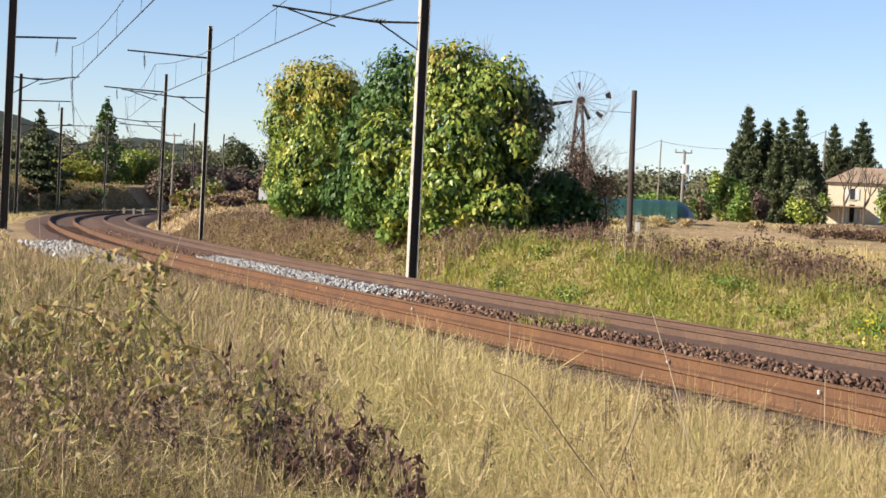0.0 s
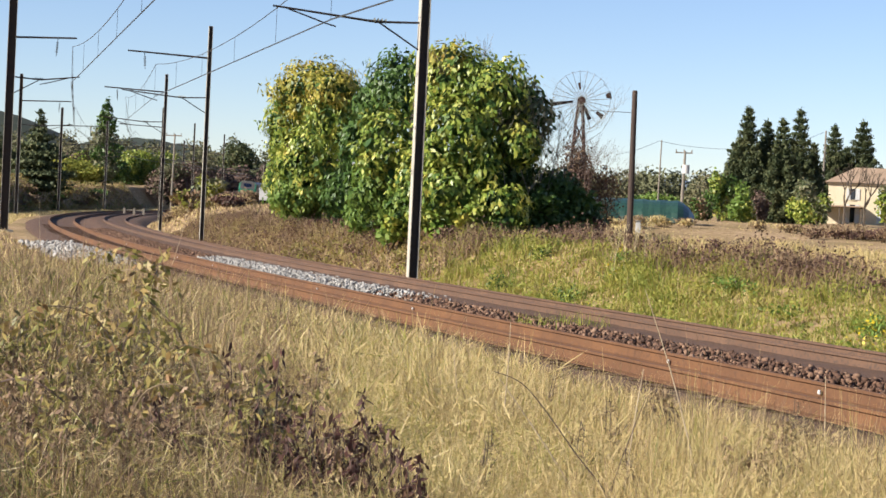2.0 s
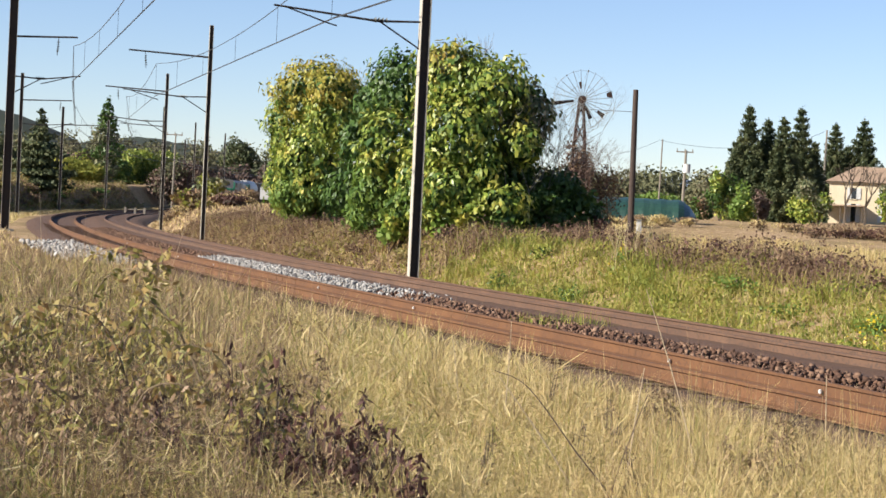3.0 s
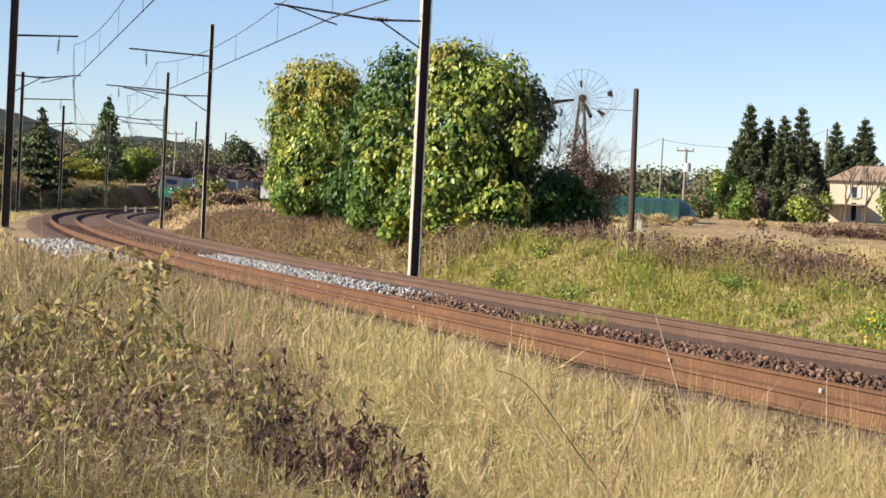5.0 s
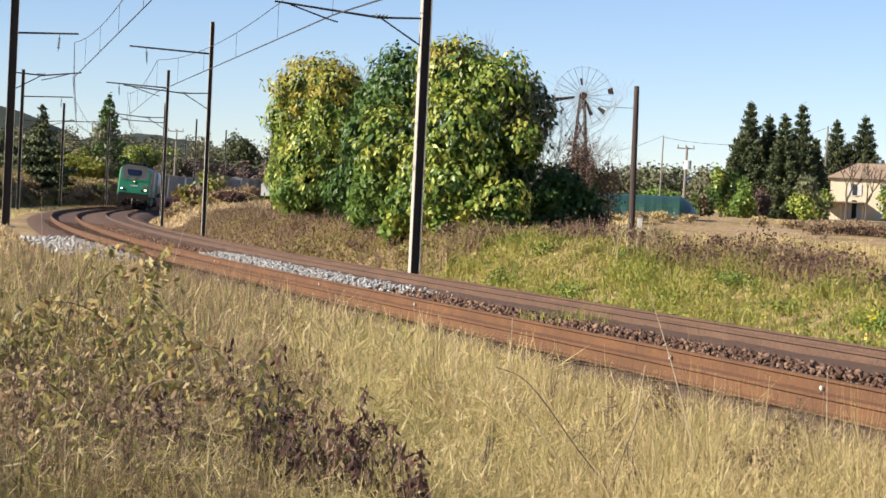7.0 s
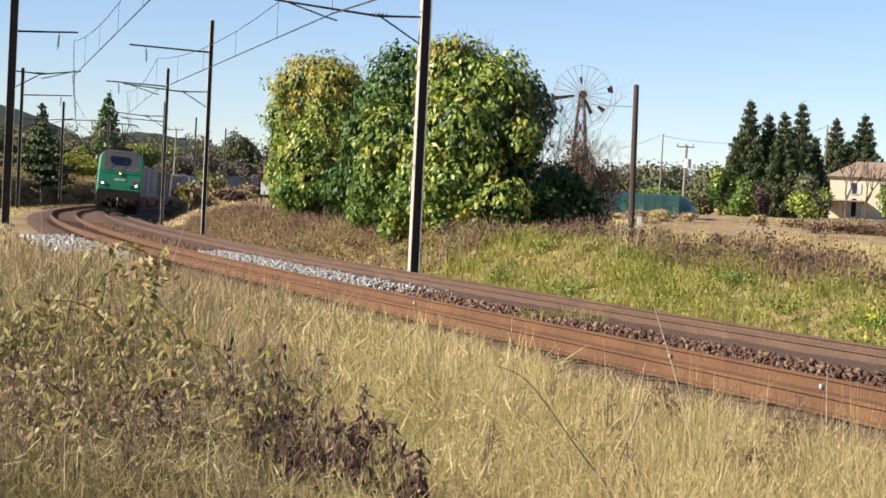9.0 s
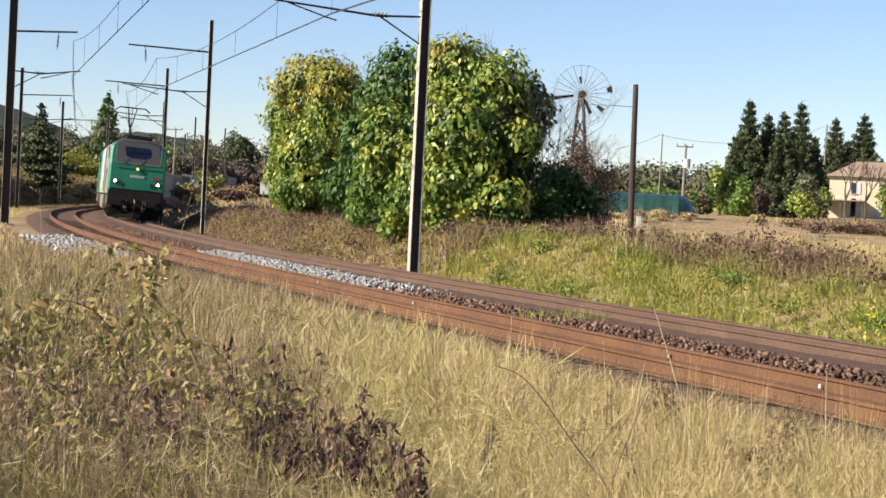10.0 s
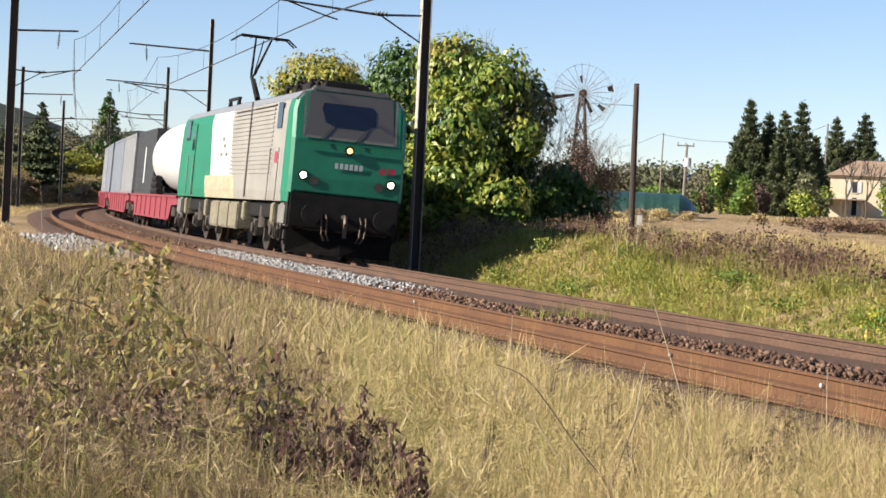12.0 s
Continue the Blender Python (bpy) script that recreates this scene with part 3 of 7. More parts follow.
def locomotive():
    t = thing("electric_locomotive", "green, grey and white electric locomotive hauling containers", "locomotive")
    body_slice("front_cab", GREEN_PAINT, t, lambda z: 8.62, nose, cap_front=True, label="green painted driving cab end")
    body_slice("side_body", GREY_PAINT, t, lambda z: 1.6 - (z - 1.25) * 0.5, lambda z: 8.62, label="pale grey engine-room body with louvres")
    body_slice("white_band", WHITE_PAINT, t, lambda z: -2.4 - (z - 1.25) * 0.35, lambda z: 1.6 - (z - 1.25) * 0.5, label="white slanting band")
    body_slice("rear_cab", GREEN_PAINT, t, lambda z: -nose(z), lambda z: -2.4 - (z - 1.25) * 0.35, label="green rear body end")
    body_slice("lower_band", CREAM_PAINT, t, lambda z: -3.0 - z * 0.35, lambda z: 2.6 - z * 0.5, 1.30, 1.95, label="grimy cream lower band", out=0.006)
    # roof deck
    ROOFSIDE = surface("roof_side_paint", (0.26, 0.265, 0.275), (0.34, 0.345, 0.35), 1.5, 0.5, 0, 0.05, 30)
    body_slice("roof_shell", ROOFSIDE, t, lambda z: -8.9, lambda z: nose(z) - 0.02, 3.80, 9.0, label="grey rounded roof edge", out=0.006)
    boxed("brow", ROOF_PAINT, t, (8.75, nose(4.1) + 0.05, -0.95, 0.95, 4.02, 4.17), bevel=0.04)
    boxed("roof_deck", ROOF_PAINT, t, (-8.5, 8.6, -0.78, 0.78, 4.10, 4.16))
    # windscreen
    bm = bmesh.new()
    zs = (2.95, 4.03)
    v = [bm.verts.new((nose(z) + 0.025, y, z)) for z, y in ((zs[0], -1.10), (zs[0], 1.10), (zs[1], 1.02), (zs[1], -1.02))]
    b = [bm.verts.new((nose(z) - 0.06, y, z)) for z, y in ((zs[0], -1.10), (zs[0], 1.10), (zs[1], 1.02), (zs[1], -1.02))]
    bm.faces.new(v)
    for i in range(4):
        bm.faces.new((v[i], v[(i + 1) % 4], b[(i + 1) % 4], b[i]))
    ws = part("windscreen", bm, SCREEN, t, "brown-grey glass windscreen surround")
    # A dark blue reflection in the windscreen, drawn as its own flat shape.
    bm = bmesh.new()
    for z, y0, y1 in ((3.08, -0.72, 0.62),):
        v = [bm.verts.new((nose(zz) + 0.036, yy, zz)) for zz, yy in ((3.30, y0 + 0.1), (3.20, y0 + 0.35), (3.20, y1 - 0.3), (3.32, y1), (3.66, y1), (3.77, y1 - 0.1), (3.77, y0 + 0.05), (3.64, y0))]
        bm.faces.new(v)
    part("cab_glass", bm, SCREEN_IN, ws, "dark blue reflection painted on the windscreen")
    for y in (-0.75, 0.1):
        bm = bmesh.new()
        tube(bm, [(nose(2.85) + 0.05, y, 2.84), (nose(3.3) + 0.05, y + 0.35, 3.25)], [0.012, 0.008], 5)
        part("wiper", bm, FRAME_DARK, ws)
    bm = bmesh.new()
    for y0, y1, z0, z1 in ((-1.14, 1.14, 2.89, 2.95), (-1.16, -1.10, 2.89, 4.0), (1.10, 1.16, 2.89, 4.0)):
        v = [bm.verts.new((nose(z) + 0.03, y, z)) for z, y in ((z0, y0), (z0, y1), (z1, y1), (z1, y0))]
        bm.faces.new(v)
    part("screen_frame", bm, ROOF_PAINT, ws)
    # lamps
    for y, z, r, m, nm in ((-1.07, 1.97, 0.082, LAMP, "headlamp"), (1.09, 1.94, 0.082, LAMP, "headlamp"), (0, 2.66, 0.07, LAMP_TOP, "top_lamp")):
        bm = bmesh.new()
        disc(bm, (9.43, y, z), "x", r + 0.045, 0.05)
        ring = part(nm + "_bezel", bm, FRAME_DARK, t)
        bm = bmesh.new()
        disc(bm, (9.445, y, z), "x", r, 0.05)
        part(nm, bm, m, ring, "lit round lamp")
    for y in (-0.80, 0.80):
        bm = bmesh.new()
        disc(bm, (9.43, y, 1.86), "x", 0.11, 0.04)
        part("tail_lamp", bm, RED_GLASS, t)
    # front markings: number as bars, emblem as a plain shape
    bm = bmesh.new()
    for i in range(6):
        box(bm, 9.424, 9.43, -0.32 + i * 0.12, -0.24 + i * 0.12, 2.20, 2.34)
    part("number_bars", bm, MARK_WHITE, t)
    bm = bmesh.new()
    box(bm, 9.424, 9.43, 0.78, 0.95, 2.18, 2.32, 0.0)
    box(bm, 9.424, 9.43, 1.0, 1.18, 2.20, 2.34, 0.0)
    part("front_emblem", bm, LOGO_RED, t)
    bm = bmesh.new()
    box(bm, 7.45, 7.82, -1.437, -1.431, 2.24, 2.52)
    part("side_emblem", bm, LOGO_RED, t)
    bm = bmesh.new()
    box(bm, 9.425, 9.45, -1.3, 1.3, 2.79, 2.82)
    box(bm, 9.425, 9.46, -1.3, 1.3, 1.60, 1.63)
    part("front_strip", bm, GREEN_PAINT, t)
    # side windows, doors, louvres
    for sy in (-1, 1):
        y = sy * 1.432
        a, b = sorted((y, y + sy * 0.02))
        boxed("cab_window", SCREEN_IN, t, (7.45, 8.05, a, b, 3.1, 3.75))
        boxed("seam_strip", APRON_GREY, t, (3.60, 3.67, *sorted((y, y + sy * 0.04)), 1.35, 3.9), bevel=0.005)
        boxed("rear_window", SCREEN_IN, t, (-8.2, -7.5, a, b, 3.1, 3.75))
        rd = boxed("rear_door", GREEN_PAINT, t, (-6.9, -6.1, a, b, 1.35, 3.6), bevel=0.02)
        boxed("door_glass", SCREEN_IN, rd, (-6.75, -6.25, *sorted((y, y + sy * 0.028)), 2.75, 3.4))
        for x0, x1 in ((0.8, 3.55), (3.72, 6.95)):
            bm = bmesh.new()
            zz = 1.98
            while zz < 3.78:
                a2, b2 = sorted((y, y + sy * 0.014))
                box(bm, x0, x1, a2, b2, zz, zz + 0.06)
                zz += 0.115
            part("louvre_panel", bm, GREY_PAINT, t)
        for x in (7.15, 8.3, -5.9, -7.05):
            bm = bmesh.new()
            tube(bm, [(x, y + sy * 0.07, 1.3), (x, y + sy * 0.07, 2.6)], [0.016, 0.016], 6)
            part("handrail", bm, APRON_GREY, t)
        for x, z in ((-0.6, 2.75), (-1.1, 2.5), (-0.2, 2.5), (-0.9, 2.95)):
            bm = bmesh.new()
            box(bm, x, x + 0.35, *sorted((y, y + sy * 0.006)), z, z + 0.1)
            part("side_marking", bm, APRON_GREY, t)
    # underframe
    boxed("underframe", FRAME_DARK, t, (-9.2, 9.2, -1.25, 1.25, 0.88, 1.25), bevel=0.03)
    for sy in (-1, 1):
        for x0, x1, m in ((-2.3, -0.8, OLIVE_PAINT), (-0.7, 0.9, OLIVE_PAINT), (1.0, 2.4, OLIVE_PAINT)):
            boxed("equipment_box", m, t, (x0, x1, *sorted((sy * 1.38, sy * 0.7)), 0.48, 1.22), bevel=0.04)
        for x in (-7.6, -3.4, 3.3, 7.5):
            boxed("sandbox", OLIVE_PAINT, t, (x - 0.22, x + 0.22, *sorted((sy * 1.38, sy * 1.0)), 0.75, 1.25), bevel=0.03)
        boxed("corner_apron", APRON_GREY, t, (8.35, 9.30, *sorted((sy * 1.40, sy * 1.0)), 0.72, 1.26), bevel=0.05)
        boxed("rear_apron", APRON_GREY, t, (-9.30, -8.35, *sorted((sy * 1.40, sy * 1.0)), 0.72, 1.26), bevel=0.05)
        bm = bmesh.new()
        for z in (0.35, 0.62):
            box(bm, 8.5, 8.9, *sorted((sy * 1.38, sy * 1.15)), z, z + 0.04)
        box(bm, 8.5, 8.53, *sorted((sy * 1.38, sy * 1.34)), 0.35, 0.8)
        box(bm, 8.87, 8.9, *sorted((sy * 1.38, sy * 1.34)), 0.35, 0.8)
        part("cab_step", bm, FRAME_DARK, t)
        for ex in (1, -1):
            bm = bmesh.new()
            disc(bm, (ex * 9.66, sy * 0.875, 1.06), "x", 0.12, 0.5)
            disc(bm, (ex * 9.90, sy * 0.875, 1.06), "x", 0.24, 0.05, 24)
            part("buffer", bm, FRAME_DARK, t)
    boxed("buffer_beam", FRAME_DARK, t, (8.9, 9.47, -1.37, 1.37, 0.70, 1.58), bevel=0.05)
    boxed("rear_beam", FRAME_DARK, t, (-9.44, -8.9, -1.36, 1.36, 0.72, 1.43), bevel=0.05)
    bm = bmesh.new()
    v = [bm.verts.new(p) for p in ((9.2, -1.3, 0.10), (9.45, 0, 0.10), (9.2, 1.3, 0.10), (9.2, 1.3, 0.66), (9.3, 0, 0.66), (9.2, -1.3, 0.66))]
    bm.faces.new((v[0], v[1], v[4], v[5]))
    bm.faces.new((v[1], v[2], v[3], v[4]))
    bmesh.ops.solidify(bm, geom=bm.faces[:], thickness=0.04)
    part("snowplough", bm, FRAME_DARK, t)
    bm = bmesh.new()
    tube(bm, [(9.4, 0, 1.05), (9.7, 0, 1.05), (9.75, 0, 0.9), (9.75, 0, 0.55)], [0.06, 0.06, 0.05, 0.05], 8)
    for y in (-0.42, 0.42, -0.55, 0.55):
        tube(bm, [(9.42, y, 1.1), (9.6, y, 0.95), (9.6, y * 0.95, 0.6), (9.55, y * 0.8, 0.45)], [0.022, 0.022, 0.022, 0.028], 6)
    part("coupling", bm, WHEEL_STEEL, t)
    for x in (5.3, -5.3):
        bogie(t, x)
    # roof gear
    for x, w, h in ((8.0, 1.1, 0.18), (6.6, 1.3, 0.22), (4.9, 1.2, 0.16)):
        bm = bmesh.new()
        box(bm, x - 0.5, x + 0.5, -w / 2, w / 2, 4.16, 4.16 + h, 0.03)
        part("roof_box", bm, FRAME_DARK, t)
    for x in (7.8, 6.9, 6.1, 5.2, 3.8):
        for y in (-0.6, 0.6):
            bm = bmesh.new()
            tube(bm, [(x, y, 4.16), (x, y, 4.33), (x, y, 4.47)], [0.05, 0.07, 0.03], 8)
            part("roof_insulator", bm, FRAME_DARK, t)
    bm = bmesh.new()
    for y in (-0.6, 0.6):
        tube(bm, [(8.1, y, 4.38), (6.5, y * 0.8, 4.42), (3.6, y, 4.38)], [0.035, 0.035, 0.035], 6)
    for x in (7.8, 6.2, 4.6):
        tube(bm, [(x, -0.75, 4.39), (x, 0.75, 4.39)], [0.03, 0.03], 6)
    part("folded_pantograph", bm, FRAME_DARK, t)
    # raised pantograph
    bm = bmesh.new()
    for y in (-0.55, 0.55):
        box(bm, -5.90, -3.90, y - 0.04, y + 0.04, 4.39, 4.47)
        for x in (-5.70, -4.10):
            tube(bm, [(x, y, 4.16), (x, y, 4.41)], [0.08, 0.05], 8)
    part("pantograph_base", bm, FRAME_DARK, t)
    bm = bmesh.new()
    tube(bm, [(-4.20, 0, 4.47), (-5.60, 0, 5.25)], [0.075, 0.055], 8)
    tube(bm, [(-4.30, 0.1, 4.47), (-5.30, 0.05, 5.15)], [0.03, 0.03], 6)
    for y in (-0.25, 0.25):
        tube(bm, [(-5.40, y * 0.2, 5.3), (-4.00, y, 6.36)], [0.045, 0.03], 6)
    tube(bm, [(-5.30, 0, 5.2), (-4.05, 0, 6.26)], [0.02, 0.02], 5)
    pa = part("pantograph_arm", bm, FRAME_DARK, t)
    bm = bmesh.new()
    for x in (-4.18, -3.82):
        tube(bm, [(x, -0.98, 6.16), (x, -0.72, 6.36), (x, 0.72, 6.36), (x, 0.98, 6.16)], [0.025, 0.03, 0.03, 0.025], 6)
    tube(bm, [(-4.18, -0.4, 6.31), (-3.82, -0.4, 6.31)], [0.02, 0.02], 5)
    tube(bm, [(-4.18, 0.4, 6.31), (-3.82, 0.4, 6.31)], [0.02, 0.02], 5)
    part("contact_strip", bm, FRAME_DARK, pa)
    # loading gauge: a touch broader and taller than the drawing
    for ob in [t, *t.children_recursive]:
        if ob.data and ob.data.users == 1:
            ob.data.transform(Matrix.Diagonal((1.0, 1.035, 1.025, 1.0)))
    return t


def wagon():
    t = thing("container_wagon", "red low container wagon on two bogies", "wagon", "wagons of the train")
    bm = bmesh.new()
    for sy in (-1, 1):
        pts = [(-9.3, 1.02), (-9.3, 1.32), (9.3, 1.32), (9.3, 1.02), (7.5, 0.98), (6.9, 0.45), (-6.9, 0.45), (-7.5, 0.98)]
        a = [bm.verts.new((x, sy * 1.33, z)) for x, z in pts]
        b = [bm.verts.new((x, sy * 1.23, z)) for x, z in pts]
        for ring in (a, b):
            bm.faces.new((ring[0], ring[1], ring[2], ring[3], ring[4], ring[7]))
            bm.faces.new((ring[7], ring[4], ring[5], ring[6]))
        for i in range(8):
            bm.faces.new((a[i], a[(i + 1) % 8], b[(i + 1) % 8], b[i]))
        box(bm, -9.3, 9.3, *sorted((sy * 1.30, sy * 1.38)), 1.26, 1.34)
        box(bm, -6.8, 6.8, *sorted((sy * 1.30, sy * 1.37)), 0.44, 0.50)
        for i in range(-3, 4):
            box(bm, i * 2.0 - 0.05, i * 2.0 + 0.05, *sorted((sy * 1.30, sy * 1.36)), 0.5, 1.26)
    part("side_sill", bm, WAGON_RED, t)
    boxed("deck", WAGON_RED, t, (-9.3, 9.3, -1.23, 1.23, 1.16, 1.30), bevel=0.0)
    for ex in (-1, 1):
        boxed("end_beam", WAGON_RED, t, (*sorted((ex * 9.3, ex * 9.45)), -1.3, 1.3, 0.85, 1.34))
        for sy in (-1, 1):
            bm = bmesh.new()
            disc(bm, (ex * 9.6, sy * 0.875, 1.05), "x", 0.11, 0.4)
            disc(bm, (ex * 9.82, sy * 0.875, 1.05), "x", 0.22, 0.05, 20)
            part("buffer", bm, FRAME_DARK, t)
        bogie(t, ex * 7.4, 1.8, 0.46)
    return t


def container(length, mat, label, roof=None, stripe=None, height=2.6):
    t = thing("shipping_container", label, "container", "containers on the train")
    hl, w = length / 2, 1.22
    for sy in (-1, 1):
        bm = bmesh.new()
        n = int(length / 0.28)
        prev = None
        for i in range(n * 4 + 1):
            x = -hl + 0.1 + (length - 0.2) * i / (n * 4)
            y = sy * (w - (0.0 if (i % 4) in (0, 1) else 0.036))
            cur = (bm.verts.new((x, y, 0.16)), bm.verts.new((x, y, height - 0.12)))
            if prev:
                bm.faces.new((prev[0], cur[0], cur[1], prev[1]))
            prev = cur
        part("side_wall", bm, mat, t)
    for ex in (-1, 1):
        bm = bmesh.new()
        box(bm, *sorted((ex * (hl - 0.06), ex * (hl - 0.02))), -w + 0.1, w - 0.1, 0.14, height - 0.1)
        for y in (-0.75, -0.25, 0.25, 0.75):
            tube(bm, [(ex * (hl + 0.0), y, 0.2), (ex * (hl + 0.0), y, height - 0.15)], [0.02, 0.02], 6)
        part("end_door", bm, mat, t)
    bm = bmesh.new()
    for ex in (-1, 1):
        for sy in (-1, 1):
            box(bm, *sorted((ex * hl, ex * (hl - 0.12))), *sorted((sy * (w + 0.01), sy * (w - 0.1))), 0, height)
    for sy in (-1, 1):
        box(bm, -hl, hl, *sorted((sy * (w + 0.008), sy * (w - 0.08))), 0.0, 0.16)
        box(bm, -hl, hl, *sorted((sy * (w + 0.008), sy * (w - 0.08))), height - 0.12, height)
    for ex in (-1, 1):
        for z0, z1 in ((0.0, 0.16), (height - 0.12, height)):
            box(bm, *sorted((ex * hl, ex * (hl - 0.1))), -w, w, z0, z1)
    part("corner_frame", bm, mat, t)
    boxed("roof", roof or mat, t, (-hl + 0.02, hl - 0.02, -w + 0.02, w - 0.02, height - 0.03, height + 0.006))
    if stripe:
        for sy in (-1, 1):
            boxed("white_panel", stripe, t, (-0.25, 0.25, *sorted((sy * (w + 0.002), sy * (w + 0.012))), 0.5, 2.0), bevel=0)
    return t


def tank_container():
    t = thing("tank_container", "white tank container in a dark frame on the wagon", "container", "containers on the train")
    bm = bmesh.new()
    prof = [(-5.05, 0.0), (-5.02, 0.55), (-4.9, 0.95), (-4.6, 1.26), (-4.2, 1.42), (4.2, 1.42), (4.6, 1.26), (4.9, 0.95), (5.02, 0.55), (5.05, 0.0)]
    n = 32
    rings = [[bm.verts.new((x, r * math.cos(6.2832 * j / n), 1.52 + r * math.sin(6.2832 * j / n))) for j in range(n)] for x, r in prof[1:-1]]
    for a, b in zip(rings, rings[1:]):
        for j in range(n):
            bm.faces.new((a[j], a[(j + 1) % n], b[(j + 1) % n], b[j]))
    bm.faces.new(rings[0])
    bm.faces.new(rings[-1])
    ob = part("tank_shell", bm, TANK_WHITE, t)
    ob.data.shade_smooth()
    bm = bmesh.new()
    for ex in (-1, 1):
        for sy in (-1, 1):
            tube(bm, [(ex * 4.7, sy * 1.1, 0.05), (ex * 4.7, sy * 0.95, 0.75)], [0.07, 0.07], 6)
            tube(bm, [(ex * 4.7, sy * 1.1, 0.05), (ex * 3.4, sy * 0.9, 0.55)], [0.05, 0.05], 6)
        tube(bm, [(ex * 4.7, -1.15, 0.06), (ex * 4.7, 1.15, 0.06)], [0.07, 0.07], 6)
    for sy in (-1, 1):
        tube(bm, [(-5.0, sy * 1.1, 0.06), (5.0, sy * 1.1, 0.06)], [0.06, 0.06], 6)
    part("cradle", bm, FRAME_DARK, t)
    bm = bmesh.new()
    for i in range(3):
        tube(bm, [(-4.6 + i * 0.1, -1.22, 0.16 + i * 0.24), (-1.4 - i * 0.3, -1.30, 0.16 + i * 0.24)], [0.14, 0.14], 10)
    part("hose_tube", bm, FRAME_DARK, t, "dark hose stowage tubes")
    bm = bmesh.new()
    box(bm, -2.8, 2.8, -0.3, 0.3, 2.92, 2.96)
    disc(bm, (0.0, 0, 2.98), "z", 0.28, 0.18)
    part("catwalk", bm, APRON_GREY, t)
    return t


def vehicle_rows(behind, spread, lift=0.0, shift=0.0):
    """Poses through the clip of a body whose middle rides that far behind the front of the train."""
    rows = []
    for i in range(25):
        t = i * 0.5
        s = FRONT_AT_END + SPEED * (t - 12.0) - behind
        xa, ya, _ = on_line(s + spread)
        xb, yb, _ = on_line(s - spread)
        yaw = math.atan2(ya - yb, xa - xb)
        m = Matrix.Translation(((xa + xb) / 2, (ya + yb) / 2, 0.75 * math.sin(CANT) + float(rise(s)))) @ Matrix.Rotation(yaw, 4, "Z") @ Matrix.Rotation(-CANT, 4, "X")
        rows.append((t, m @ Matrix.Translation((shift, 0, lift))))
    return rows


DARKBOX = surface("charcoal_container_paint", (0.035, 0.035, 0.038), (0.055, 0.053, 0.052), 1.2, 0.5, 0, 0.05, 30)
SILVER = surface("silver_container_paint", (0.25, 0.25, 0.255), (0.33, 0.33, 0.33), 1.0, 0.45, 0.0, 0.05, 30)
BLUEGREY = surface("blue_grey_container_paint", (0.19, 0.21, 0.245), (0.26, 0.28, 0.31), 1.0, 0.5, 0, 0.05, 30)
PALEROOF = surface("pale_container_roof", (0.55, 0.55, 0.54), (0.65, 0.65, 0.64), 1.0, 0.5, 0, 0.05, 30)
RUSTBOX = surface("grey_container_paint", (0.20, 0.19, 0.18), (0.27, 0.26, 0.25), 1.0, 0.6, 0, 0.05, 30)

TRAIN = []
_loco = locomotive()
TRAIN.append((_loco, 9.42, 5.3, 0.0, 0.0))
_w = wagon()
_wagons = [_w] + [copy_thing(_w, Matrix()) for _ in range(8)]
for _i, _wg in enumerate(_wagons):
    TRAIN.append((_wg, 9.42 + 9.9 + 9.95 + _i * 19.8, 7.4, 0.0, 0.0))
_tank = tank_container()
_dark = container(8.2, DARKBOX, "charcoal container with a white panel on the wagon", stripe=MARK_WHITE, height=2.7)
_silver = container(9.0, SILVER, "grey corrugated container with a pale roof", PALEROOF, height=2.75)
_blue = container(9.0, BLUEGREY, "blue-grey corrugated container on the wagon", PALEROOF, height=2.75)
_brown = container(9.0, RUSTBOX, "grey corrugated container on the wagon", PALEROOF, height=2.6)
_loads = [(_tank, 0, 4.05), (_dark, 0, -5.2), (_silver, 1, 4.6), (copy_thing(_blue, Matrix()), 1, -4.6), (_blue, 2, 4.6), (copy_thing(_silver, Matrix()), 2, -4.6),
          (copy_thing(_dark, Matrix()), 3, 4.6), (copy_thing(_dark, Matrix()), 3, -4.6), (_brown, 4, 4.6), (copy_thing(_blue, Matrix()), 4, -4.6),
          (copy_thing(_silver, Matrix()), 5, 4.6), (copy_thing(_brown, Matrix()), 5, -4.6), (copy_thing(_dark, Matrix()), 6, 4.6), (copy_thing(_silver, Matrix()), 6, -4.6),
          (copy_thing(_blue, Matrix()), 7, 4.6), (copy_thing(_brown, Matrix()), 7, -4.6), (copy_thing(_dark, Matrix()), 8, 4.6), (copy_thing(_blue, Matrix()), 8, -4.6)]
for _ob, _i, _dx in _loads:
    TRAIN.append((_ob, 9.42 + 9.9 + 9.95 + _i * 19.8, 7.4, 1.30, _dx))


def key_train():
    for ob, behind, spread, lift, shift in TRAIN:
        walk(ob, vehicle_rows(behind, spread, lift, shift))


# ---- overhead line ----
def insulator(bm, a, b, n=4, r=0.07):
    a, b = Vector(a), Vector(b)
    tube(bm, [a, b], [0.015, 0.015], 5)
    for i in range(n):
        p = a.lerp(b, 0.25 + 0.5 * i / max(1, n - 1))
        q = p + (b - a).normalized() * 0.05
        tube(bm, [p, q], [r, r * 0.4], 8)


